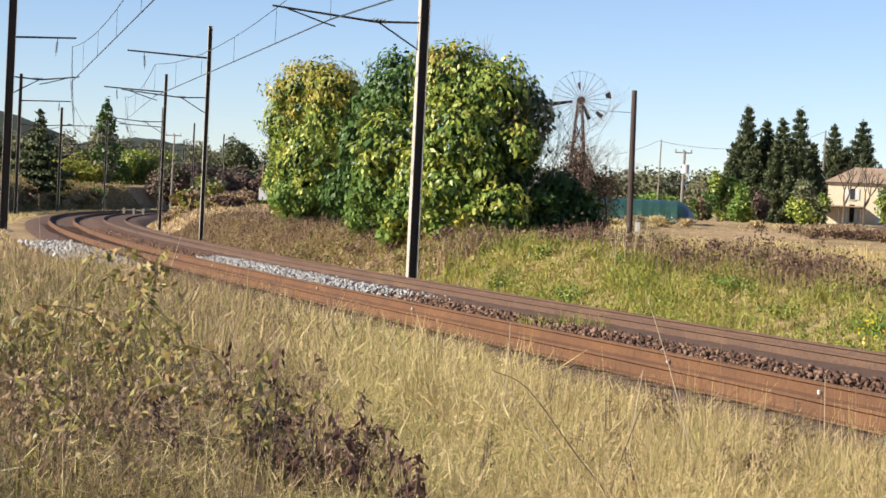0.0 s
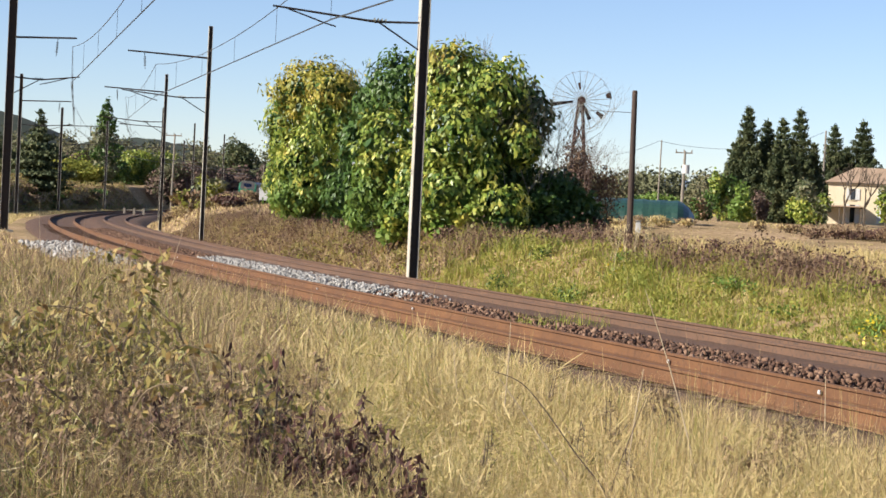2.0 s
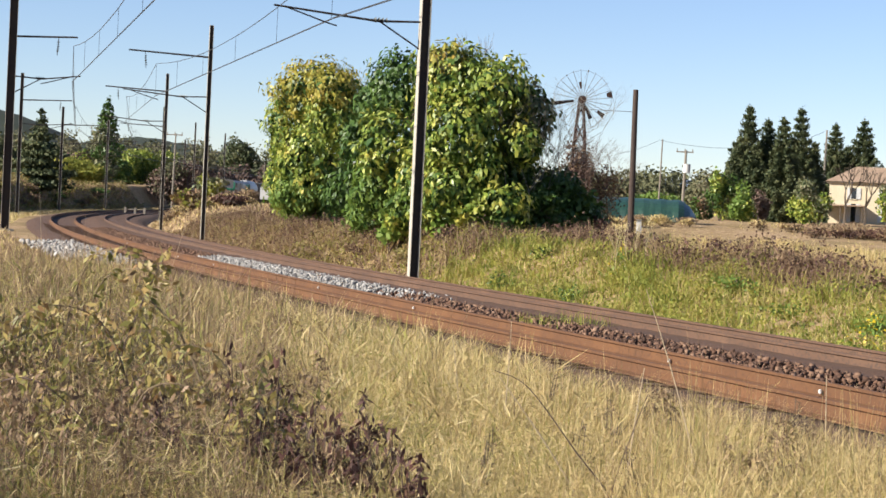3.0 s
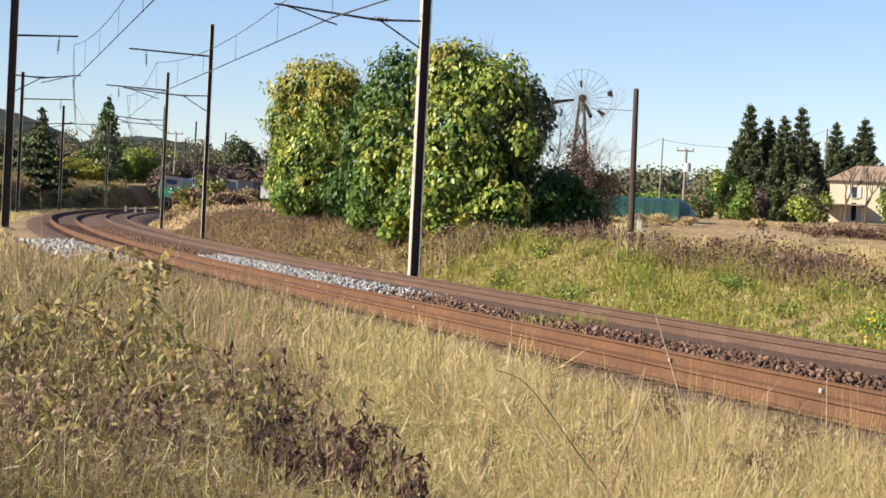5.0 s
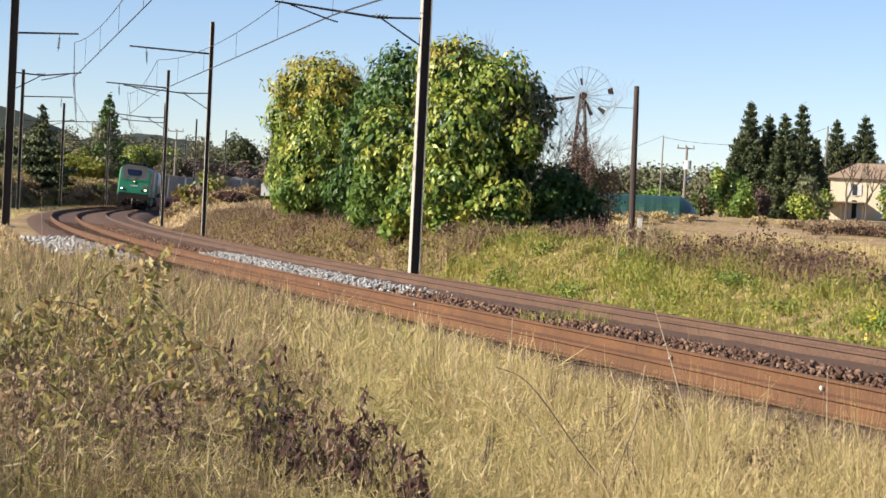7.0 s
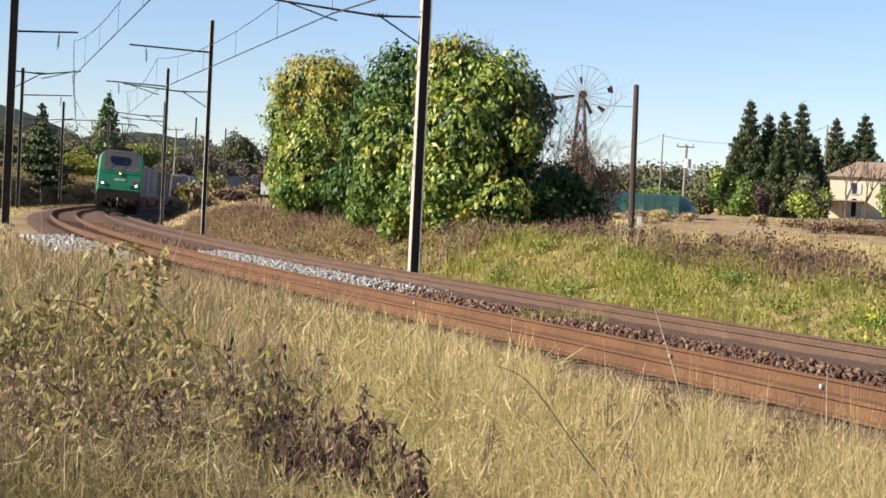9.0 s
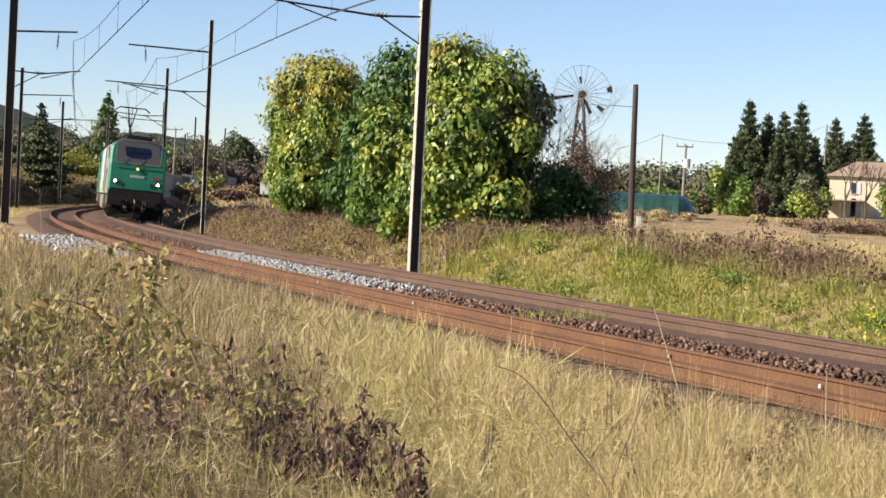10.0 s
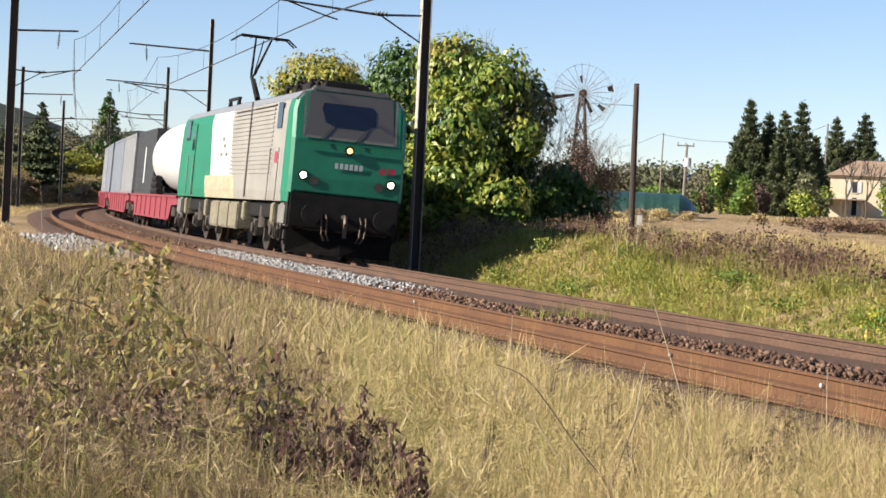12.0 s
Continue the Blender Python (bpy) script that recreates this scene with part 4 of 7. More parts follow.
def mast(s, off, height, reach, arms=(8.5, 6.6), wide=0.21):
    """A catenary mast; its bracket reaches that far across the track, which lies on its local +x side."""
    x, y, th = on_line(s, off)
    zb = gz(x, y)
    turn = math.degrees(math.atan2(-math.sin(th), -math.cos(th))) if reach > 0 else math.degrees(math.atan2(math.sin(th), math.cos(th)))
    reach = abs(reach)
    t = thing("catenary_mast", "rusty brown steel catenary mast with bracket arms", "mast", "catenary masts", (x, y, zb), turn)
    bm = bmesh.new()
    box(bm, -wide / 2 + 0.018, wide / 2 - 0.018, -0.007, 0.007, -0.3, height - zb)
    web = part("web", bm, MAST_STEEL, t, "dark rusty web of the mast")
    # The sunlit strip of the mast is put into the flange colour.
    for k in (-wide / 2, wide / 2 - 0.018):
        bm = bmesh.new()
        box(bm, k, k + 0.018, -wide * 0.5, wide * 0.5, -0.3, height - zb)
        part("flange", bm, MAST_SUNLIT, t, "mast flange with sunlight painted in as a pale colour")
    boxed("footing", STONE_FOOT, t, (-0.4, 0.4, -0.4, 0.4, -0.4, 0.10), bevel=0.03)
    top, low = arms[0] - zb, arms[1] - zb
    bm = bmesh.new()
    tube(bm, [(0, 0, top - 0.05), (reach, 0, top + 0.08)], [0.045, 0.038], 8)
    part("top_arm", bm, MAST_STEEL, t)
    bm = bmesh.new()
    insulator(bm, (reach - 0.8, 0, top + 0.04), (reach - 0.85, 0, top - 0.75), 5, 0.07)
    part("insulator", bm, INSUL, t)
    bm = bmesh.new()
    tube(bm, [(0, 0, low - 0.05), (1.3, 0, low - 0.12), (reach + 0.2, 0, low + 0.10)], [0.028, 0.032, 0.026], 8)
    tube(bm, [(0, 0, low - 0.85), (1.25, 0, low - 0.12)], [0.022, 0.022], 6)
    la = part("registration_arm", bm, MAST_STEEL, t)
    bm = bmesh.new()
    insulator(bm, (0.9, 0, low - 0.09), (1.5, 0, low - 0.08), 4, 0.075)
    part("arm_insulator", bm, INSUL, la)
    bm = bmesh.new()
    tube(bm, [(reach - 0.1, 0, low + 0.08), (reach - 1.2, 0, low - 0.25), (reach - 1.5, 0, low - 0.32)], [0.02, 0.02, 0.02], 6)
    part("steady_arm", bm, MAST_STEEL, la)
    return t


STONE_FOOT = surface("mast_footing", (0.28, 0.26, 0.23), (0.36, 0.34, 0.30), 3, 0.9, 0, 0.2, 30)
INSIDE = [(-11.5, 10.2), (-54.5, 10.0), (-86.0, 9.6), (-146.0, 10.3), (-203.0, 11.3), (-236.0, 11.3)]
for _s, _h in INSIDE:
    mast(_s, -2.75, _h, 3.9 if _s > -100 else 4.1, wide=0.26 if _s > -20 else 0.2)
OUTSIDE = [(-47.0, 11.6, 6.6, 0.36), (-104.0, 10.2, 7.1, 0.24), (-150.0, 10.0, 7.0, 0.24), (-196.0, 10.8, 7.0, 0.24), (-262.0, 11.0, 7.0, 0.24)]
for _s, _h, _o, _w in OUTSIDE:
    mast(_s, _o, _h, -2.75 if _s > -50 else -3.6, (8.3, 6.6), _w)


def catenary(off, supports, aside):
    """Contact wire, messenger and droppers over one track."""
    t = thing("overhead_line", "grey copper catenary wires with droppers over the track", "wire", "overhead lines")
    cw, mw = [], []
    for i, (a, b) in enumerate(zip(supports, supports[1:])):
        n = max(6, int((b - a) / 4))
        for j in range(n + (1 if b == supports[-1] else 0)):
            u = j / n
            s = a + (b - a) * u
            za = 8.0 - 4 * u * (1 - u) * min(0.95, (b - a) / 60)
            xa, ya, _ = on_line(a, off - 0.2 + aside.get(a, 0.0))
            xb, yb, _ = on_line(b, off - 0.2 + aside.get(b, 0.0))
            x, y = xa + (xb - xa) * u, ya + (yb - ya) * u
            cw.append((x, y, 6.44))
            mw.append((x, y, za))
    bm = bmesh.new()
    tube(bm, cw, [0.013] * len(cw), 5)
    part("contact_wire", bm, WIRE, t)
    bm = bmesh.new()
    tube(bm, [(p[0] + 0.05, p[1], 6.48) for p in cw], [0.012] * len(cw), 5)
    part("second_contact_wire", bm, WIRE, t)
    bm = bmesh.new()
    tube(bm, mw, [0.013] * len(mw), 5)
    part("messenger_wire", bm, WIRE, t)
    for a, b in zip(cw[1::2], mw[1::2]):
        if (a[1] > 25) and a[1] < 200:
            bm = bmesh.new()
            tube(bm, [a, b], [0.007, 0.007], 4)
            part("dropper", bm, WIRE, t)


catenary(0.0, [-405, -350, -300, -236, -203, -146, -86, -54.5, -11.5, 31.5, 58], {})
catenary(TRACK_GAP, [-405, -350, -310, -262, -196, -150, -104, -47, -5, 40, 58], {-5: 1.7, -47: 0.8})

# ---- poles, wind pump, sheds, house ----


def wood_pole():
    x, y, z = (7.98, 82.00, 1.37)
    z = gz(x, y)
    t = thing("wooden_pole", "dark creosoted wooden pole standing in brown weeds", "pole", at=(x, y, z))
    bm = bmesh.new()
    tx, ty, tz = (7.91, 82.00, 7.15)
    tube(bm, [(0, 0, -0.3), ((tx - x) * 0.5, 0, (tz - z) * 0.5), (tx - x, 0, tz - z - 0.04), (tx - x, 0, tz - z)], [0.145, 0.13, 0.115, 0.09], 12)
    part("pole_shaft", bm, POLEWOOD, t)
    bm = bmesh.new()
    wx, wy, wz = (6.93, 95.00, 6.97)
    tube(bm, [(tx - x, 0, tz - z - 0.95), (wx - x, wy - y, wz - z)], [0.015, 0.015], 5)
    part("stay_wire", bm, WIRE, t)
    return t


wood_pole()


def marker_post():
    x, y = 8.25, 81.2
    t = thing("marker_post", "short pale painted post beside the wooden pole", "post", at=(x, y, gz(x, y)))
    boxed("post_body", TANK_WHITE, t, (-0.11, 0.11, -0.08, 0.08, -0.2, 0.85), bevel=0.03)
    boxed("post_cap", STONE_FOOT, t, (-0.13, 0.13, -0.10, 0.10, 0.85, 0.92), bevel=0.02)


marker_post()


def utility_pole(base, h, cross=0.0, drum=False, mat=None, r=0.11):
    x, y, _ = base
    z = gz(x, y)
    t = thing("utility_pole", "pale weathered power pole beyond the field", "pole", "power poles", (x, y, z))
    bm = bmesh.new()
    tube(bm, [(0, 0, -0.3), (0.12, 0, h - z)], [r * 1.3, r * 0.8], 8)
    part("pole_shaft", bm, mat or GREYPOLE, t)
    if cross:
        bm = bmesh.new()
        box(bm, -cross, cross, -0.06, 0.06, h - z - 0.25, h - z - 0.12)
        for k in (-0.9, 0.0, 0.9):
            tube(bm, [(k * cross, 0, h - z - 0.15), (k * cross, 0, h - z + 0.15)], [0.05, 0.06], 6)
        part("crossarm", bm, GREYPOLE, t)
    if drum:
        bm = bmesh.new()
        disc(bm, (0.25, -0.2, h - z - 1.9), "z", 0.38, 0.9, 16)
        part("transformer", bm, TANK_WHITE, t, "pale grey transformer drum")
    return t


utility_pole((22.21, 200.00, 4.62), (22.04, 200.00, 10.31)[2], 0.0, r=0.08)
utility_pole((24.71, 200.00, 5.32), (24.74, 200.00, 9.26)[2], 0.9, True, r=0.15)
utility_pole((39.24, 200.00, 5.43), (39.13, 200.00, 12.07)[2], 0.0)
utility_pole((-34.04, 240.00, 2.68), (-34.15, 240.00, 9.87)[2], 1.0, r=0.12)
utility_pole((-20.42, 215.00, 3.67), (-20.47, 215.00, 6.20)[2], 0.0, r=0.06)


def span_wire(a, b, sag):
    t = thing("power_line", "thin grey power line between poles", "wire", "power lines")
    bm = bmesh.new()
    A, B = Vector(a), Vector(b)
    pts = [A.lerp(B, u / 10) - Vector((0, 0, sag * 4 * (u / 10) * (1 - u / 10))) for u in range(11)]
    tube(bm, pts, [0.018] * 11, 4)
    part("wire", bm, WIRE, t)


span_wire((22.05, 200.00, 10.19), (30.39, 196.00, 9.63), 0.3)
span_wire((39.14, 200.00, 11.89), (30.38, 196.00, 9.75), 0.5)
span_wire((22.05, 200.00, 10.19), (18.42, 210.00, 8.86), 0.2)


def wind_pump():
    hx, hy, hz = (6.68, 97.00, 7.55)
    z = gz(hx, hy)
    t = thing("wind_pump", "rusty derelict wind pump with most blades missing", "windmill", at=(hx, hy, z))
    H = hz - z
    RUSTY = surface("rusted_iron", (0.045, 0.02, 0.014), (0.075, 0.034, 0.022), 3, 0.85, 0.0, 0.2, 30)
    PALE = surface("galvanised_spoke", (0.28, 0.28, 0.27), (0.38, 0.38, 0.37), 3, 0.6, 0.3, 0.1, 30)
    for sx in (-1, 1):
        for sy in (-1, 1):
            bm = bmesh.new()
            tube(bm, [(sx * 0.62, 0.5 + sy * 0.62, -0.2), (sx * 0.10, 0.5 + sy * 0.10, H)], [0.085, 0.07], 5)
            part("tower_leg", bm, RUSTY, t)
    bm = bmesh.new()
    for i in range(6):
        a, b = i / 6, (i + 1) / 6
        wa, wb = 0.62 - 0.52 * a, 0.62 - 0.52 * b
        for sy in (-1, 1):
            tube(bm, [(-wa, 0.5 + sy * wa, a * H), (wb, 0.5 + sy * wb, b * H)], [0.03, 0.03], 4)
            tube(bm, [(wa, 0.5 + sy * wa, a * H), (-wb, 0.5 + sy * wb, b * H)], [0.018, 0.018], 4)
    part("tower_brace", bm, RUSTY, t)
    bm = bmesh.new()
    box(bm, -0.75, 0.75, -0.1, 1.1, H * 0.46, H * 0.46 + 0.05)
    part("platform", bm, RUSTY, t)
    bm = bmesh.new()
    disc(bm, (0, 0.0, H), "y", 0.20, 0.35, 16)
    box(bm, -0.12, 0.12, 0.1, 0.75, H - 0.15, H + 0.15, 0.03)
    hub = part("hub", bm, RUSTY, t)
    R = 1.52
    for i in range(24):
        a = 6.2832 * i / 24 + 0.1
        bm = bmesh.new()
        tube(bm, [(0.18 * math.cos(a), -0.1, H + 0.18 * math.sin(a)), (R * math.cos(a), -0.12, H + R * math.sin(a))], [0.016, 0.012], 4)
        part("spoke", bm, PALE, hub)
    for rr in (0.72, 1.46):
        bm = bmesh.new()
        tube(bm, [(rr * math.cos(6.2832 * i / 48), -0.1, H + rr * math.sin(6.2832 * i / 48)) for i in range(49)], [0.008] * 49, 4)
        part("rim", bm, PALE, hub)
    for a, r0, r1, w in ((3.32, 0.45, 1.52, 0.16), (0.22, 1.25, 1.52, 0.30), (-1.12, 0.30, 1.05, 0.18), (-0.62, 0.95, 1.35, 0.22), (1.75, 0.55, 0.90, 0.10)):
        bm = bmesh.new()
        c, sn = math.cos(a), math.sin(a)
        for k, m in ((-1, 1),):
            v = []
            for r, ww in ((r0, w * 0.35), (r1, w * 0.6)):
                for q in (-1, 1):
                    v.append(bm.verts.new((r * c - q * ww * sn, -0.14 + q * 0.06, H + r * sn + q * ww * c)))
            bm.faces.new((v[0], v[1], v[3], v[2]))
        bmesh.ops.solidify(bm, geom=bm.faces[:], thickness=0.01)
        part("blade", bm, RUSTY, hub, "rusted remaining blade")
    return t


wind_pump()


def greenhouse():
    x, y, _ = (13.73, 140.00, 2.15)
    z = gz(x, y)
    t = thing("polytunnel", "long teal green polytunnel at the field edge", "greenhouse", at=(x, y, z), turn=-6)
    FILM = surface("teal_tunnel_film", (0.020, 0.060, 0.045), (0.036, 0.090, 0.066), 0.6, 0.4, 0, 0.1, 8, (0.012, 0.042, 0.04), stretch=(2, 0.3, 0.3))
    zt = max(1.2, (13.67, 140.00, 3.26)[2] - z)
    bm = bmesh.new()
    n, L = 14, 10.0
    r = 3.0
    rows = []
    for i in range(25):
        xx = -5.5 + L * i / 24
        k = (1.0 if i % 3 else 1.025) * (1.0 if i < 22 else 1.0 - 0.07 * (i - 21) ** 2)
        rows.append([bm.verts.new((xx, -r * k * math.cos(math.pi * j / n), zt * k * math.sin(math.pi * j / n) ** 1.0)) for j in range(n + 1)])
    for a, b in zip(rows, rows[1:]):
        for j in range(n):
            bm.faces.new((a[j], a[j + 1], b[j + 1], b[j]))
    part("film_cover", bm, FILM, t)
    bm = bmesh.new()
    v = [bm.verts.new((-5.5 + L + 0.02, -r * 0.36 * math.cos(math.pi * j / n), zt * 0.36 * math.sin(math.pi * j / n))) for j in range(n + 1)]
    bm.faces.new(v)
    part("end_wall", bm, TANK_WHITE, t, "pale plastic end wall")
    return t


greenhouse()


def house():
    x, y, zb = (45.30, 227.00, 2.86)
    z = gz(x, y)
    t = thing("farmhouse", "cream rendered two-storey farmhouse with a hipped tile roof", "house", at=(x, y, z), turn=-14)
    CREAM = surface("cream_render", (0.74, 0.62, 0.42), (0.82, 0.71, 0.52), 0.5, 0.9, 0, 0.1, 12)
    TILE = surface("clay_tile", (0.36, 0.245, 0.165), (0.46, 0.33, 0.23), 1.0, 0.9, 0, 0.3, 8)
    SHUT = surface("pale_shutter", (0.62, 0.62, 0.60), (0.74, 0.74, 0.72), 2, 0.7, 0, 0.1, 20)
    e = 7.5 - z
    boxed("wall", CREAM, t, (0, 13, 0, 8, -0.3, e), bevel=0)
    bm = bmesh.new()
    o = 0.5
    a = [bm.verts.new(p) for p in ((-o, -o, e), (13 + o, -o, e), (13 + o, 8 + o, e), (-o, 8 + o, e))]
    b = [bm.verts.new(p) for p in ((2.9, 4, e + 1.95), (10.1, 4, e + 1.95))]
    bm.faces.new((a[0], a[1], b[1], b[0]))
    bm.faces.new((a[1], a[2], b[1]))
    bm.faces.new((a[2], a[3], b[0], b[1]))
    bm.faces.new((a[3], a[0], b[0]))
    bm.faces.new(a[::-1])
    part("roof", bm, TILE, t, "faded clay tile roof")
    boxed("eave", CREAM, t, (-0.25, 13.25, -0.25, 8.25, e - 0.22, e - 0.02))
    for xx in (2.6, 6.2, 9.8):
        for zz, hh in ((0.3, 2.1), (e - 2.0, 1.3)):
            w = boxed("window", SCREEN_IN, t, (xx, xx + 0.55, -0.05, 0.05, zz, zz + hh))
            boxed("sill", CREAM, w, (xx - 0.1, xx + 0.65, -0.12, 0.02, zz - 0.1, zz))
            for k in (-0.5, 0.57):
                boxed("shutter", SHUT, w, (xx + k, xx + k + 0.48, -0.09, -0.02, zz, zz + hh), bevel=0)
    # lean-to porch
    boxed("porch_roof", TILE, t, (-1.6, 4.2, -3.2, -0.02, 2.05, 2.2))
    for xx in (-1.0, 1.5, 4.0):
        boxed("porch_post", BARK, t, (xx - 0.08, xx + 0.08, -3.0, -2.85, -0.3, 2.06))
    return t


house()


def field_fence():
    x, y, _ = (-31.34, 195.00, 1.25)
    z = gz(x, y)
    t = thing("lineside_fence", "low white concrete fence beside the far rails", "fence", at=(x, y, z))
    for k in (-1.0, 0.0, 0.95):
        boxed("fence_post", GREYPOLE, t, (k - 0.12, k + 0.12, -0.1, 0.1, -0.2, 1.2))
    for zz in (0.35, 0.95):
        boxed("fence_rail", GREYPOLE, t, (-1.0, 0.95, -0.05, 0.05, zz, zz + 0.1))


field_fence()


def parked_trailer():
    x, y, _ = (-13.64, 150.00, 2.38)
    z = gz(x, y)
    t = thing("box_trailer", "white box trailer parked at the meadow edge", "trailer", at=(x, y, z))
    boxed("box_body", TANK_WHITE, t, (-0.7, 1.6, -0.9, 0.9, 0.5, 1.5), bevel=0.04)
    boxed("chassis", FRAME_DARK, t, (-2.0, 1.6, -0.5, 0.5, 0.38, 0.5))
    for k in (-0.95, 0.95):
        bm = bmesh.new()
        disc(bm, (0.5, k, 0.33), "y", 0.33, 0.2)
        part("wheel", bm, FRAME_DARK, t)


parked_trailer()


# ---- trees and hedges ----
def tree(name, label, base, blobs, mats, per_m2, size, seed, trunk=0.15, droop=0.2, long=1.4, inner=0.6, spread=0.9, category="tree", group="", tops=None):
    """base (x, y); lumps relative to the base on the ground."""
    x, y = base[0], base[1]
    z = gz(x, y)
    t = thing(name, label, category, group)
    B = [(b[0] + x, b[1] + y, b[2] + z, *b[3:]) for b in blobs]
    crown("crown", t, seed, B, per_m2, size, mats, droop, long, inner, spread)
    if trunk:
        rng = random.Random(seed)
        limbs(rng, (x, y, z), [(b[0], b[1], b[2]) for b in B[:6]], trunk, t)
    return t


def cypress(base, height, width, seed):
    """Tiers of upswept sprays round a leader, ragged at the edge and thin at the tip."""
    rng = random.Random(seed)
    blobs = []
    n = 15
    width *= 1.75
    for i in range(n):
        u = (i + 0.3) / n
        w = width * (1 - u) ** 0.9 * (0.55 + 0.45 * min(1, u * 5)) + 0.12
        blobs.append((rng.uniform(-.1, .1) * w, 0, height * u, w * 0.55, w * 0.5, height / n * 0.9, 0))
        turn = rng.uniform(0, 6.28)
        for k in range(7):
            a = turn + k * 0.9 + rng.uniform(-.3, .3)
            r = w * rng.uniform(0.75, 1.25)
            for f in (0.55, 0.8, 1.0):
                blobs.append((math.cos(a) * r * f, math.sin(a) * r * f, height * u + r * (f - 0.5) * 0.55, w * 0.26 * (1.35 - f) + 0.10, w * 0.24 * (1.35 - f) + 0.10, w * 0.16 + 0.12, 0))
    for _ in range(3):
        blobs.append((rng.uniform(-.12, .12), 0, height * rng.uniform(0.93, 0.97), 0.11, 0.11, height * 0.045, 0))
    return tree("cypress", "tall dark green cypress behind the field", base, blobs, (CYPRESS,), 34, 0.14, seed, 0.2, -0.9, 2.6, 0.4, 0.5, group="cypresses")


def top_of(p, base):
    return p[2] - gz(base[0], base[1])


for _i, (_b, _t, _w) in enumerate((
        ((29.72, 190.00, 2.08), (29.25, 190.00, 13.50), 1.55), ((31.95, 192.00, 2.18), (31.20, 192.00, 12.30), 1.5), ((32.83, 188.00, 2.24), (32.31, 188.00, 12.33), 1.3),
        ((35.22, 192.00, 2.33), (34.86, 192.00, 13.66), 1.35), ((29.32, 194.00, 2.04), (29.09, 194.00, 10.02), 1.2), ((37.20, 195.00, 2.42), (36.84, 195.00, 10.43), 1.0),
        ((47.57, 236.00, 3.08), (47.03, 236.00, 14.71), 1.7), ((51.04, 236.00, 3.25), (50.39, 236.00, 15.42), 2.0), ((49.93, 240.00, 3.18), (49.46, 240.00, 12.19), 1.6))):
    cypress(_b, top_of(_t, _b), _w, 40 + _i)


def shrub(base, w, h, mats, label, seed, size=0.16, per=45, name="shrub", group="shrubs", trunk=0.06, n=7):
    rng = random.Random(seed)
    blobs = []
    for i in range(n):
        a = rng.uniform(0, 6.28)
        r = rng.uniform(0, 0.6) * w
        u = rng.uniform(0.25, 0.8)
        blobs.append((math.cos(a) * r, math.sin(a) * r * 0.6, h * u, w * rng.uniform(0.35, 0.6), w * 0.45, h * rng.uniform(0.2, 0.32), rng.randrange(len(mats))))
    return tree(name, label, base, blobs, mats, per, size, seed, trunk, 0.3, 1.4, 0.5, category="bush", group=group)


shrub((30.76, 165.00, 2.09), 2.0, 4.0, (LEAF_GREY, LEAF_A), "grey-green fruit tree before the house", 60, 0.2, 30)
shrub((32.80, 168.00, 2.18), 1.3, 2.8, (LEAF_GREY, LEAF_A), "grey-green fruit tree before the house", 61, 0.2, 30)
shrub((26.20, 170.00, 1.85), 1.6, 3.4, (LEAF_A, LEAF_D), "green shrub below the cypresses", 62, 0.22, 28)
shrub((25.87, 180.00, 2.20), 1.8, 4.6, (LEAF_A, LEAF_C), "green tree at the field edge", 63, 0.22, 26)
shrub((28.28, 172.00, 1.94), 1.4, 3.0, (BARETWIG, LEAF_GREY), "grey-brown thinning shrub below the cypresses", 64, 0.2, 26)
shrub((23.36, 175.00, 1.99), 1.2, 2.0, (LEAF_C, BROWNWEED), "low dark shrub at the field edge", 65, 0.2, 28)
shrub((26.86, 230.00, 4.47), 3.6, 2.6, (LEAF_D,), "bright green hedge behind the polytunnel", 66, 0.25, 20)
shrub((24.35, 235.00, 4.18), 3.0, 2.4, (LEAF_D, LEAF_C), "bright green hedge behind the polytunnel", 67, 0.25, 20)
shrub((36.78, 160.00, 2.55), 1.2, 3.6, (LEAF_A, LEAF_GREY), "small yellow-green tree before the house", 68, 0.2, 28)
for _i, (_x, _w) in enumerate((((24.54, 120.00, 1.08), 2.0), ((26.74, 122.00, 1.16), 2.4), ((22.75, 118.00, 0.92), 1.0), ((26.39, 115.00, 1.07), 1.6))):
    shrub(_x, _w, 0.95, (WEED, BROWNWEED), "heap of dead brown weeds in the field", 70 + _i, 0.10, 30, "dead_weeds", "dead weed heaps", 0.02)

# climbing growth on the wind pump
shrub((6.75, 96.00, 1.69), 1.3, 5.2, (BARETWIG, BROWNWEED), "bare twiggy growth round the wind pump", 80, 0.10, 50, "climber", "climbers", 0.05, 9)
shrub((8.0, 97.00, 1.87), 1.3, 3.6, (BARETWIG, BROWNWEED), "brown thinning bush by the wind pump", 82, 0.09, 40, "climber", "climbers", 0.04, 7)


